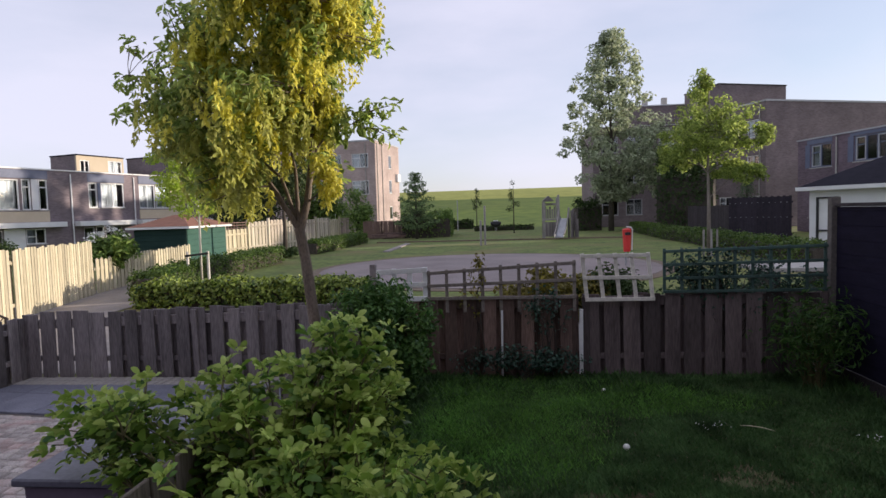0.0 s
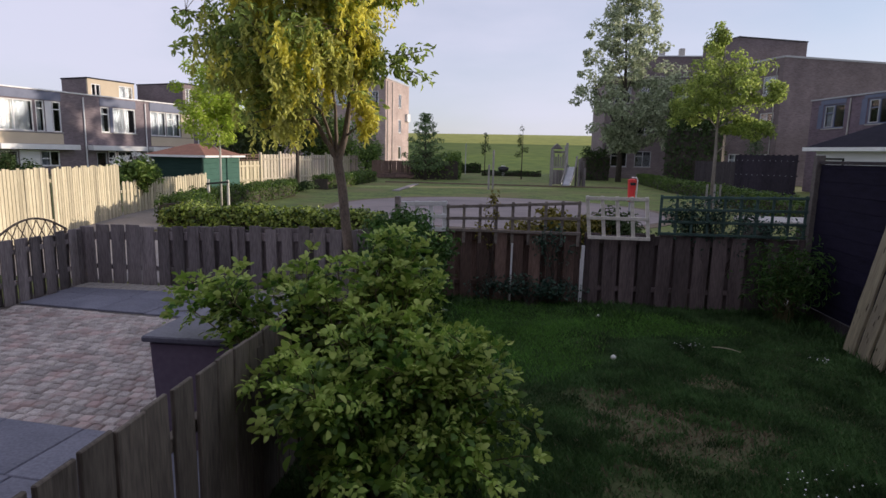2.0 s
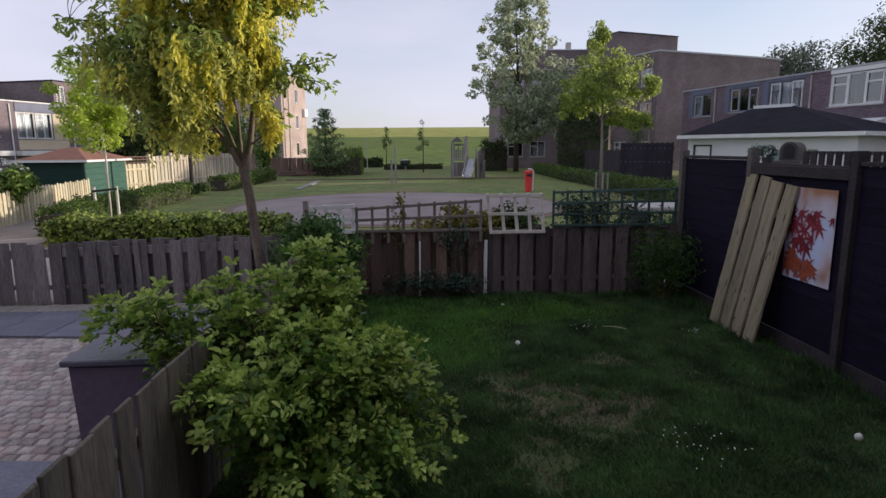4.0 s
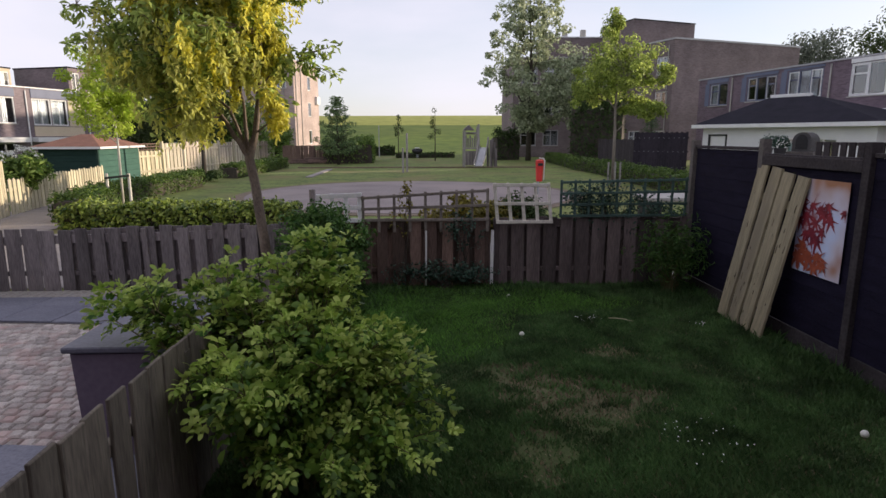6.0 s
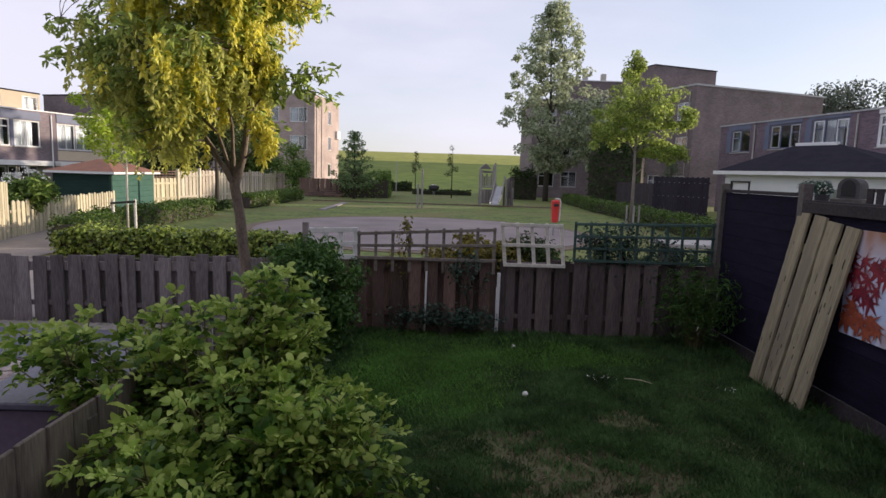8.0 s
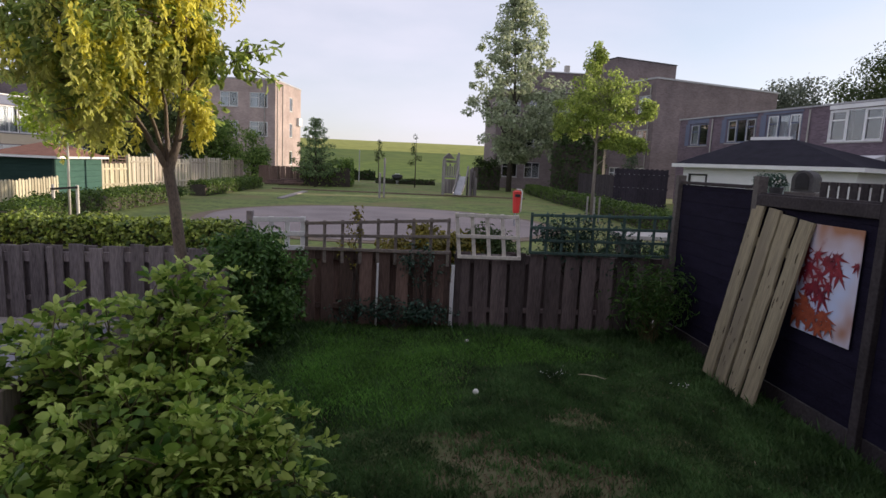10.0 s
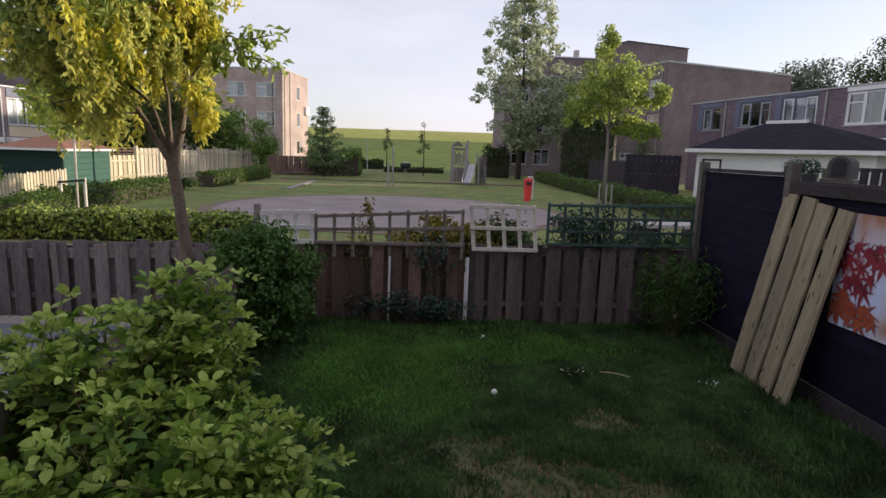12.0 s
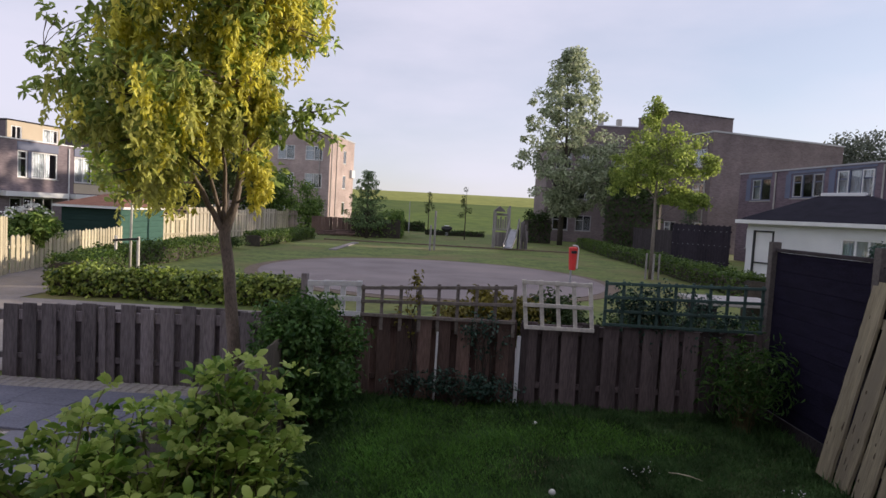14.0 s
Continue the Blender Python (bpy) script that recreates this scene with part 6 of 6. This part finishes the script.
root = thing("roof_house", (22.6, 57.5, 9.76), "brown brick stair tower on the flat roof", "roof house", rz=bang)
box_part("wall", M_WALLBROWN, root, -0.8, 6.4, 0, 5, 0, 2.95, 0.02)
box_part("roof_edge", M_BLACK, root, -0.85, 6.45, -0.05, 5.05, 2.952, 3.05, 0.01)
root = thing("apartment_block", (10.8, 58.6, 0), "brown brick wing of flats behind the tall tree", "apartment block", "far blocks", rz=-2)
fh = [(u, u + 1.5, z, z + 1.5) for u in (0.8, 3.0, 6.0) for z in (1.1, 4.1, 7.0)]
shell(root, 9.0, 10, 9.4, fh, M_WALLBROWN)
for q in fh:
    window(root, ID, *q, 2, 0.0, frame=M_EDGE)
root = thing("roof_house", (14.5, 62.0, 9.46), "long brown brick roof storey with chimneys", "roof house")
box_part("wall", M_WALLBROWN, root, 0, 8.3, 0, 5, 0, 2.35, 0.02)
box_part("roof_edge", M_WHITE, root, -0.05, 8.35, -0.05, 5.05, 2.352, 2.45, 0.01)
for x in (2.0, 3.9):
    box_part("chimney", M_KERB, root, x, x + 0.5, 1, 1.5, 2.46, 3.3, 0.03)

# block of flats on the left
root = thing("apartment_block", (-26.4, 65.6, 0), "three-storey pink-brown brick block in evening sun", "apartment block", "far blocks", rz=-8)
fh = [(u, u + 1.9, z, z + 1.5) for u in (1.5, 5.5, 9.5, 12.6) for z in (1.0, 4.0, 6.9)]
rh = [(4.2, 5.2, z, z + 1.5) for z in (1.2, 4.2, 7.0)]
shell(root, 15.3, 8.3, 9.7, fh, M_WALLPINK, right=rh, cap=0.12)
for q in fh:
    window(root, ID, *q, 2, 0.4)
for q in rh:
    window(root, pose(15.3, 0.25, 0, 0, 0, 90), *q, 1, 0.0, False)
pipe(root, 14.2, -0.06, 9.5, M_KERB)
pipe(root, 15.36, 0.5, 9.5, M_KERB)
pipe(root, 15.36, 2.1, 9.5, M_KERB)
box_part("balcony", M_WHITE, root, 15.32, 15.6, 6.9, 8.0, 5.6, 6.5, 0.02, "small pale balcony")

# ---- fences, sheds and gates round the park ----


def plank_wall(name, a, b, h, wood, label, pitch=0.15, group="boundary fences", pointed=False, gap=0.005, seed=1, category="fence", dip=0.0):
    """Upright boards side by side on rails."""
    rng = random.Random(seed)
    a, b = Vector((*a, 0)), Vector((*b, 0))
    d = b - a
    root = thing(name, (a.x, a.y, 0), label, category, group, rz=math.degrees(math.atan2(d.y, d.x)))
    n = int(d.length / pitch)
    key = ("picket", pitch, h, wood.name, pointed)
    for i in range(n):
        hh = round(h + rng.choice((-0.02, 0, 0.015)) - dip * i / n, 2)
        k = (key, hh)
        if k not in BOXES:
            bm = bmesh.new()
            w = (pitch - gap) / 2
            if pointed:
                pr = ((-w, 0), (w, 0), (w, hh - 0.05), (0, hh), (-w, hh - 0.05))
                f = [bm.verts.new((x, -0.011, z)) for x, z in pr]
                g2 = [bm.verts.new((x, 0.011, z)) for x, z in pr]
                bm.faces.new(f)
                bm.faces.new(g2)
                for q in range(5):
                    bm.faces.new((f[q], f[(q + 1) % 5], g2[(q + 1) % 5], g2[q]))
            else:
                add_box(bm, -w, w, -0.011, 0.011, 0, hh, 0.004)
            me = bpy.data.meshes.new("board")
            bmesh.ops.recalc_face_normals(bm, faces=bm.faces)
            bm.to_mesh(me)
            bm.free()
            me.materials.append(wood)
            BOXES[k] = me
        link("board", BOXES[k], root, pose((i + 0.5) * pitch, 0, 0, 0, rng.uniform(-0.6, 0.6), 0))
    for z in (0.25, (h - dip) - 0.3):
        slat("rail", d.length, 0.04, 0.07, wood, root, pose(d.length / 2, 0.034, z, 0, 0, 0))
    for i in range(int(d.length / 2.0) + 1):
        slat("post", 0.08, 0.08, round(h - dip - 0.1, 2), wood, root, pose(min(i * 2.0 + 0.05, d.length - 0.05), 0.1, 0, 0, 0, 0))
    return root


plank_wall("boundary_fence", (-6.2, 6.0), (-7.75, 12.0), 1.38, M_WOODNEW, "pale new wooden plank fence lit by sun", 0.115, gap=0.018, seed=101)
plank_wall("boundary_fence", (-7.75, 12.0), (-8.75, 15.6), 1.36, M_WOODNEW, "pale new wooden plank fence lit by sun", 0.115, gap=0.018, seed=102)
plank_wall("picket_fence", (-8.78, 15.7), (-10.35, 23.3), 0.9, M_WOODNEW, "weathered wooden picket fence beside the hedge", 0.24, pointed=True, gap=0.07, seed=103)


def green_shed(name):
    root = thing(name, (-13.05, 23.9, 0), "dark green wooden shed with a reddish hipped roof", "shed", rz=4)
    bm = bmesh.new()
    add_box(bm, 0, 2.15, 0, 4.0, 0, 1.5, 0.01)
    part("wall", bm, M_SHEDSHADE, root)
    for z in (0.05, 0.29, 0.53, 0.77, 1.01, 1.25):
        box_part("plank", M_SHEDGREEN, root, 2.152, 2.168, 0.05, 3.95, z, z + 0.23, 0.004)
        # Front planks take the darkened green in place of shade.
        box_part("plank", M_SHEDSHADE, root, 0.05, 2.1, -0.018, -0.002, z, z + 0.23, 0.004)
    bm = bmesh.new()
    vs = [bm.verts.new(c) for c in ((-0.2, -0.2, 1.58), (2.35, -0.2, 1.58), (2.35, 4.2, 1.58), (-0.2, 4.2, 1.58), (0.9, 1.6, 2.06), (1.25, 1.6, 2.06), (1.25, 2.4, 2.06), (0.9, 2.4, 2.06))]
    for q in ((0, 1, 5, 4), (1, 2, 6, 5), (2, 3, 7, 6), (3, 0, 4, 7), (4, 5, 6, 7), (3, 2, 1, 0)):
        bm.faces.new([vs[k] for k in q])
    part("roof", bm, M_ROOFRED, root, "reddish brown felt roof")
    bm = bmesh.new()
    for a, b, c, e in ((-0.22, 2.37, -0.22, -0.18), (2.33, 2.37, -0.18, 4.22), (-0.22, 2.33, 4.18, 4.22), (-0.22, -0.18, -0.18, 4.18)):
        add_box(bm, a, b, c, e, 1.49, 1.575)
    part("roof_edge", bm, M_WHITE, root, "white roof edge")
    return root


green_shed("garden_shed")
tones = (M_WOODNEW, M_FENCECREAM, M_FENCEGREY, M_FENCECREAM, M_FENCEGREY, M_FENCECREAM, M_WOODNEW, M_FENCEBROWN)
for i in range(8):
    y0 = 28.4 + i * 2.2
    gate = i == 0
    root = thing("garden_gate" if gate else "wooden_fence", (-11.45 + 0.2 * i, y0, 0), "yellowish wooden garden gate with a lattice top" if gate else "pale wooden garden fence panel lit by evening sun", "gate" if gate else "fence", "" if gate else "fences beside the park", rz=84.8)
    mt = tones[i]
    h = 1.3 if gate else 1.58 + 0.06 * (i % 3)
    for k in range(11):
        slat("board", 0.17, 0.02, round(h - 0.02 * (k % 2), 2), mt, root, pose(0.1 + k * 0.19, 0.03 * (k % 2), 0, 0, 0, 0))
    for z in (0.3, h - 0.3):
        slat("rail", 2.06, 0.03, 0.09, mt, root, pose(1.08, -0.028, z, 0, 0, 0))
    slat("post", 0.12, 0.12, h + 0.22 if gate else h + 0.1, M_WOODNEW if i % 2 else M_FENCECREAM, root, pose(0.0, -0.03, 0, 0, 0, 0))
    if gate:
        for k in range(8):
            slat("lattice_slat", 0.03, 0.012, 0.34, M_WOODBROWN, root, pose(0.15 + k * 0.27, 0, 1.31, 0, 0, 0))
        for z in (1.33, 1.47, 1.6):
            slat("lattice_slat", 2.05, 0.012, 0.04, M_WOODBROWN, root, pose(1.08, -0.02, z, 0, 0, 0))
plank_wall("picket_fence", (-9.0, 47.0), (-5.0, 47.0), 1.3, M_WOODBROWN, "brown wooden fence before the pink block", 0.2, seed=104)
root = thing("wood_pile", (-6.8, 44.5, 0), "low pile of reddish brown brushwood", "wood pile")
rngw = random.Random(105)
for k in range(16):
    bm = bmesh.new()
    x, y, z = rngw.uniform(-1.3, 1.0), rngw.uniform(-0.3, 0.3), 0.06 + 0.1 * (k // 5)
    tube(bm, [(x - 0.6, y, z), (x + 0.6, y + rngw.uniform(-0.1, 0.1), z + 0.03)], [0.07, 0.055], 7)
    part("log", bm, M_WOODBROWN, root)


def garage(name):
    """White garage with a dark hipped roof, a framed door on its left front corner."""
    root = thing(name, (14.9, 28.0, 0), "white rendered garage with a dark hipped roof", "garage", rz=-62)
    w, d = 7.2, 5.6
    bm = bmesh.new()
    wall_cells(bm, 0, w, 0, 2.42, 0, 0.2, [(0.35, 1.2, 0.02, 2.0), (3.9, 5.9, 1.1, 1.9)])
    part("wall", bm, M_WHITEWALL, root)
    for m, ln in ((pose(w, 0.2, 0, 0, 0, 90), d - 0.4), (pose(0, d - 0.2, 0, 0, 0, -90), d - 0.4), (pose(w, d, 0, 0, 0, 180), w)):
        bm = bmesh.new()
        wall_cells(bm, 0, ln, 0, 2.42, 0, 0.2, [])
        part("wall", bm, M_WHITEWALL, root).matrix_basis = m
    bm = bmesh.new()
    add_box(bm, 0.35, 1.2, 0.05, 0.1, 0.02, 2.0, 0)
    dr = part("door", bm, M_WHITE, root, "white door with a dark frame")
    for a, b, c, e in ((0.3, 0.38, 0, 2.05), (1.17, 1.25, 0, 2.05), (0.38, 1.17, 1.98, 2.05), (0.38, 1.17, 0.62, 0.68)):
        box_part("frame", M_BLACK, dr, a, b, -0.02, 0.045, c, e, 0)
    window(root, ID, 3.9, 5.9, 1.1, 1.9, 4, 0.6, False)
    bm = bmesh.new()
    o = 0.35
    vs = [bm.verts.new(c) for c in ((-o, -o, 2.47), (w + o, -o, 2.47), (w + o, d + o, 2.47), (-o, d + o, 2.47), (1.4, d / 2, 3.75), (3.3, d / 2, 3.75))]
    for q in ((0, 1, 5, 4), (1, 2, 5), (2, 3, 4, 5), (3, 0, 4), (3, 2, 1, 0)):
        bm.faces.new([vs[k] for k in q])
    part("roof", bm, M_ROOFFELT, root, "dark grey shingled roof")
    bm = bmesh.new()
    for a, b, c, e in ((-o - 0.03, w + o + 0.03, -o - 0.03, -o + 0.02), (-o - 0.03, -o + 0.02, -o + 0.02, d + o), (w + o - 0.02, w + o + 0.03, -o + 0.02, d + o)):
        add_box(bm, a, b, c, e, 2.33, 2.49)
    part("roof_edge", bm, M_WHITE, root, "white gutter board")
    box_part("ridge_cap", M_WHITE, root, 1.45, 3.25, d / 2 - 0.12, d / 2 + 0.12, 3.71, 3.85, 0.01)
    return root


garage("garage")


def dark_gate(name, a, b, h, label):
    a, b = Vector((*a, 0)), Vector((*b, 0))
    d = b - a
    root = thing(name, (a.x, a.y, 0), label, "gate", rz=math.degrees(math.atan2(d.y, d.x)))
    n = int(d.length / 0.13)
    for i in range(n):
        slat("board", 0.126, 0.02, h + (0.04 if i % 2 else 0), M_GATE, root, pose(0.07 + i * 0.13, 0, 0.05, 0, 0, 0))
    for z in (0.35, h * 0.55, h - 0.25):
        slat("rail", d.length, 0.05, 0.08, M_GATE, root, pose(d.length / 2, 0.035, z, 0, 0, 0))
        for i in range(0, n, 2):
            slat("bolt", 0.03, 0.012, 0.03, M_GALV, root, pose(0.07 + i * 0.13, -0.017, z + 0.02, 0, 0, 0), 0)
    return root


dark_gate("wooden_gate", (13.1, 32.0), (15.15, 29.95), 2.1, "dark boarded double gate with pale bolts")
plank_wall("boundary_fence", (13.9, 40.8), (13.25, 32.1), 1.8, M_DARKRAIL, "dark brown plank fence behind the hedge", 0.2, seed=106)

# ---- playground ----


def play_tower(name):
    root = thing(name, (5.15, 39.6, 0), "small grey wooden play tower with a steel slide", "play tower")
    for x, h in ((-0.6, 2.45), (0.3, 2.75)):
        for y in (-0.42, 0.42):
            slat("post", 0.13, 0.13, h - (0.15 if y > 0 else 0), M_PLAYWOOD, root, pose(x, y, 0, 0, 0, 0))
    box_part("platform", M_PLAYWOOD, root, -0.66, 0.36, -0.48, 0.48, 1.15, 1.24, 0.01)
    for k in range(5):
        slat("railing_slat", 0.11, 0.025, 0.62 if k % 2 else 0.78, M_PLAYWOOD, root, pose(-0.45 + k * 0.15, 0.44, 1.25, 0, 0, 0))
    for k in range(3):
        slat("railing_slat", 0.11, 0.025, 0.8, M_WOODGREY, root, pose(-0.62, -0.22 + k * 0.22, 1.25, 0, 0, 90))
    for k in range(4):
        slat("low_board", 0.19, 0.025, 0.92, M_WOODGREY, root, pose(-0.43 + k * 0.2, -0.44, 0.12, 0, 0, 0))
    box_part("cross_beam", M_PLAYWOOD, root, -0.62, 0.32, 0.38, 0.46, 2.1, 2.24, 0.01)
    bm = bmesh.new()
    vs = [bm.verts.new(c) for c in ((-0.7, -0.52, 2.36), (0.05, -0.52, 2.36), (0.05, 0.52, 2.36), (-0.7, 0.52, 2.36), (-0.32, -0.52, 2.7), (-0.32, 0.52, 2.7))]
    for q in ((0, 1, 4), (1, 2, 5, 4), (2, 3, 5), (3, 0, 4, 5), (3, 2, 1, 0)):
        bm.faces.new([vs[k] for k in q])
    part("roof", bm, M_WOODGREY, root, "small grey gabled roof")
    prof = [(-0.45, 1.26), (-0.7, 1.2), (-1.6, 0.36), (-1.85, 0.18), (-2.2, 0.13)]
    bm = bmesh.new()
    rows = [[bm.verts.new((0.12 + 0.55 * (y + 2.2) / 1.75 + x * (1.0 - 0.1 * (y + 2.2)), y, z + dz)) for x, dz in ((-0.27, 0.15), (-0.25, 0), (0.25, 0), (0.27, 0.15))] for y, z in prof]
    for r0, r1 in zip(rows, rows[1:]):
        for k in range(3):
            bm.faces.new((r0[k], r0[k + 1], r1[k + 1], r1[k]))
    bmesh.ops.solidify(bm, geom=list(bm.faces), thickness=0.02)
    part("slide", bm, M_STEEL, root, "bright worn steel slide")
    for x in (-0.3, 0.3):
        bm = bmesh.new()
        tube(bm, [(0.66 + x, -0.4, 1.25), (0.66 + x, -0.42, 1.75), (0.63 + x, -0.6, 1.92), (0.55 + x, -0.85, 1.6), (0.36 + x, -1.45, 0.72), (0.14 + x, -2.15, 0.3)], [0.036] * 6, 8)
        part("hand_rail", bm, M_PLAYWOOD, root, "pale rounded side rail")
    for x, y, h in ((1.0, 0.1, 1.9), (1.14, -0.1, 1.75), (1.28, 0.05, 1.85), (1.42, -0.05, 1.6), (1.5, -0.35, 1.2)):
        slat("palisade_post", 0.11, 0.13, h, M_WOODGREY, root, pose(x, y, 0, 0, 0, 0))
    return root


play_tower("play_tower")
for x, y, h, w in ((0.88, 34.2, 2.15, 0.11), (0.66, 33.6, 1.35, 0.11)):
    bm = bmesh.new()
    add_box(bm, -w / 2, w / 2, -w / 2, w / 2, -0.05, h, 0.015)
    ob = part("play_post", bm, M_PLAYWOOD)
    ob.location = (x, y, 0)
    tagged(ob, "upright grey wooden play post on the lawn", "post", "play posts")
bm = bmesh.new()
tube(bm, [(0, 0, -0.05), (0, 0, 2.95), (0.02, -0.02, 3.05)], [0.05, 0.035, 0.03], 8)
ob = part("sign_post", bm, M_EDGE)
ob.location = (-2.35, 60.0, 0)
tagged(ob, "thin pale steel pole before the dike", "pole")
root = thing("spring_rocker", (1.45, 55.0, 0), "dark spring rocker with a pale seat", "spring rocker")
bm = bmesh.new()
tube(bm, [(0.12 * math.cos(k * 0.9), 0.12 * math.sin(k * 0.9), 0.02 + k * 0.018) for k in range(24)], [0.02] * 24, 5)
part("spring", bm, M_GALV, root)
bm = bmesh.new()
bmesh.ops.create_uvsphere(bm, u_segments=16, v_segments=10, radius=0.5)
for v in bm.verts:
    v.co = Vector((v.co.x * 1.0, v.co.y * 0.5, v.co.z * 0.55 + 0.62 + 0.25 * (v.co.x / 0.5) ** 2 * 0.5))
part("body", bm, M_BLACK, root, smooth=True)
box_part("seat", M_WHITE, root, -0.22, 0.22, -0.2, 0.2, 0.9, 0.97, 0.02, "white seat")


def litter_bin(name):
    root = thing(name, (5.62, 20.5, 0), "red tapered litter bin on a thin post", "litter bin")
    bm = bmesh.new()
    tube(bm, [(0, 0.12, -0.05), (0, 0.12, 1.02)], [0.03, 0.03], 8)
    part("post", bm, M_GALV, root)
    bm = bmesh.new()
    bmesh.ops.create_cone(bm, cap_ends=True, segments=20, radius1=0.105, radius2=0.14, depth=0.68)
    bmesh.ops.translate(bm, verts=bm.verts, vec=(0, -0.05, 0.79))
    bmesh.ops.bevel(bm, geom=[e for e in bm.edges if e.calc_face_angle(0) > 1], offset=0.012, segments=2, affect="EDGES")
    part("body", bm, M_RED, root, smooth=False)
    bm = bmesh.new()
    bmesh.ops.create_uvsphere(bm, u_segments=20, v_segments=10, radius=0.15)
    for v in bm.verts:
        v.co = Vector((v.co.x, v.co.y - 0.05, 1.13 + max(0, v.co.z) * 0.4))
    part("hood", bm, M_RED, root, smooth=True)
    box_part("opening", M_BLACK, root, -0.085, 0.085, -0.208, -0.17, 0.98, 1.07, 0.004)
    bm = bmesh.new()
    tube(bm, [(0.15, -0.05, 0.5), (0.17, -0.05, 1.14), (0.13, -0.05, 1.22), (-0.02, -0.05, 1.235)], [0.02] * 4, 6)
    part("bracket", bm, M_WHITE, root, "pale steel bracket")
    return root


litter_bin("litter_bin")

# ---- neighbour's paving, piece by piece ----
paving = thing("pavement_patio", (0, 0, 0), "neighbour's patio of mixed bricks and blue-grey slabs", "patio", kind="structure")
rngb = random.Random(201)
verts, faces = [], []


def brick_mesh(w, d, h, material, nm):
    key = ("paver", w, d, h, material.name)
    if key not in BOXES:
        bm = bmesh.new()
        c = 0.011 if w < 0.15 else 0.006
        lo = [bm.verts.new((x, y, -0.03)) for x, y in ((-w / 2, -d / 2), (w / 2, -d / 2), (w / 2, d / 2), (-w / 2, d / 2))]
        md = [bm.verts.new((v.co.x, v.co.y, h - c)) for v in lo]
        hi = [bm.verts.new((v.co.x * (1 - 2 * c / w), v.co.y * (1 - 2 * c / d), h)) for v in lo]
        for k in range(4):
            j = (k + 1) % 4
            bm.faces.new((lo[k], lo[j], md[j], md[k]))
            bm.faces.new((md[k], md[j], hi[j], hi[k]))
        bm.faces.new(hi)
        me = bpy.data.meshes.new(nm)
        bm.to_mesh(me)
        bm.free()
        me.materials.append(material)
        BOXES[key] = me
    return BOXES[key]


count = 0
BW, BD = 0.1, 0.1
rows = int((6.5 - 4.05) / BD)
for j in range(rows):
    yb = 4.05 + (j + 0.5) * BD
    for i in range(41):
        x = 0.0 - (i + 0.5) * BW - (BW / 2 if j % 2 else 0)
        if x < -4.02:
            continue
        y = yb - 0.1 * x
        zz = rngb.uniform(-0.004, 0.005)
        if x > -1.5 and count < 300:
            w = BW - 0.008
            link("brick", brick_mesh(w, BD - 0.008, 0.006, M_BRICKPAVE, "brick"), paving, pose(x, y, zz, rngb.uniform(-2, 2), rngb.uniform(-2, 2), rngb.uniform(-3, 3)))
            count += 1
        else:
            b = len(verts)
            w2, d2, c = (BW - 0.008) / 2, (BD - 0.008) / 2, 0.011
            for zc, k in ((-0.03, 0), (-0.004, 0), (0.006, c)):
                verts += [(x + sx * (w2 - k), y + sy * (d2 - k), zc + zz) for sx, sy in ((-1, -1), (1, -1), (1, 1), (-1, 1))]
            for l0 in (0, 4):
                for k in range(4):
                    faces.append((b + l0 + k, b + l0 + (k + 1) % 4, b + l0 + 4 + (k + 1) % 4, b + l0 + 4 + k))
            faces.append((b + 8, b + 9, b + 10, b + 11))
me = bpy.data.meshes.new("far_bricks")
me.from_pydata(verts, [], faces)
me.materials.append(M_BRICKREST)
tagged(link("far_bricks", me, paving), kind="stuff")
for y0, y1, sd in ((6.52, 7.66, 0.57), (-0.54, 4.06, 0.575)):
    y = y0
    while y + sd <= y1 + 0.02:
        for i in range(7):
            w = 0.6 if i < 6 else 0.44
            x = -0.02 - i * 0.6 - w / 2
            link("slab", brick_mesh(w - 0.008, sd - 0.008, 0.008, M_SLAB, "slab"), paving, pose(x, y + sd / 2 - 0.1 * x, rngb.uniform(-0.001, 0.002), 0, 0, -5.5))
        y += sd
for i in range(80):
    link("edging_stone", brick_mesh(0.095, 0.14, 0.014, M_GRAVEL, "edging_stone"), paving, pose(-4.0 + (i // 2) * 0.1, 7.97 - 0.15 * (i % 2), rngb.uniform(-0.002, 0.006), 0, 0, rngb.uniform(-3, 3)))

# own house, unseen behind the camera, closes the garden; set close to darken the lawn
root = thing("unseen_rear_house", (-8.0, -0.95, 0), "unseen own brick terrace block cutting sky light from the garden", "house", rz=0)
box_part("wall", M_WALLDARK, root, 0, 20, -8, 0, 0, 5.6, 0.02)
box_part("roof_edge", M_WHITE, root, -0.05, 20.05, -8.05, 0.05, 5.602, 5.7, 0.01)
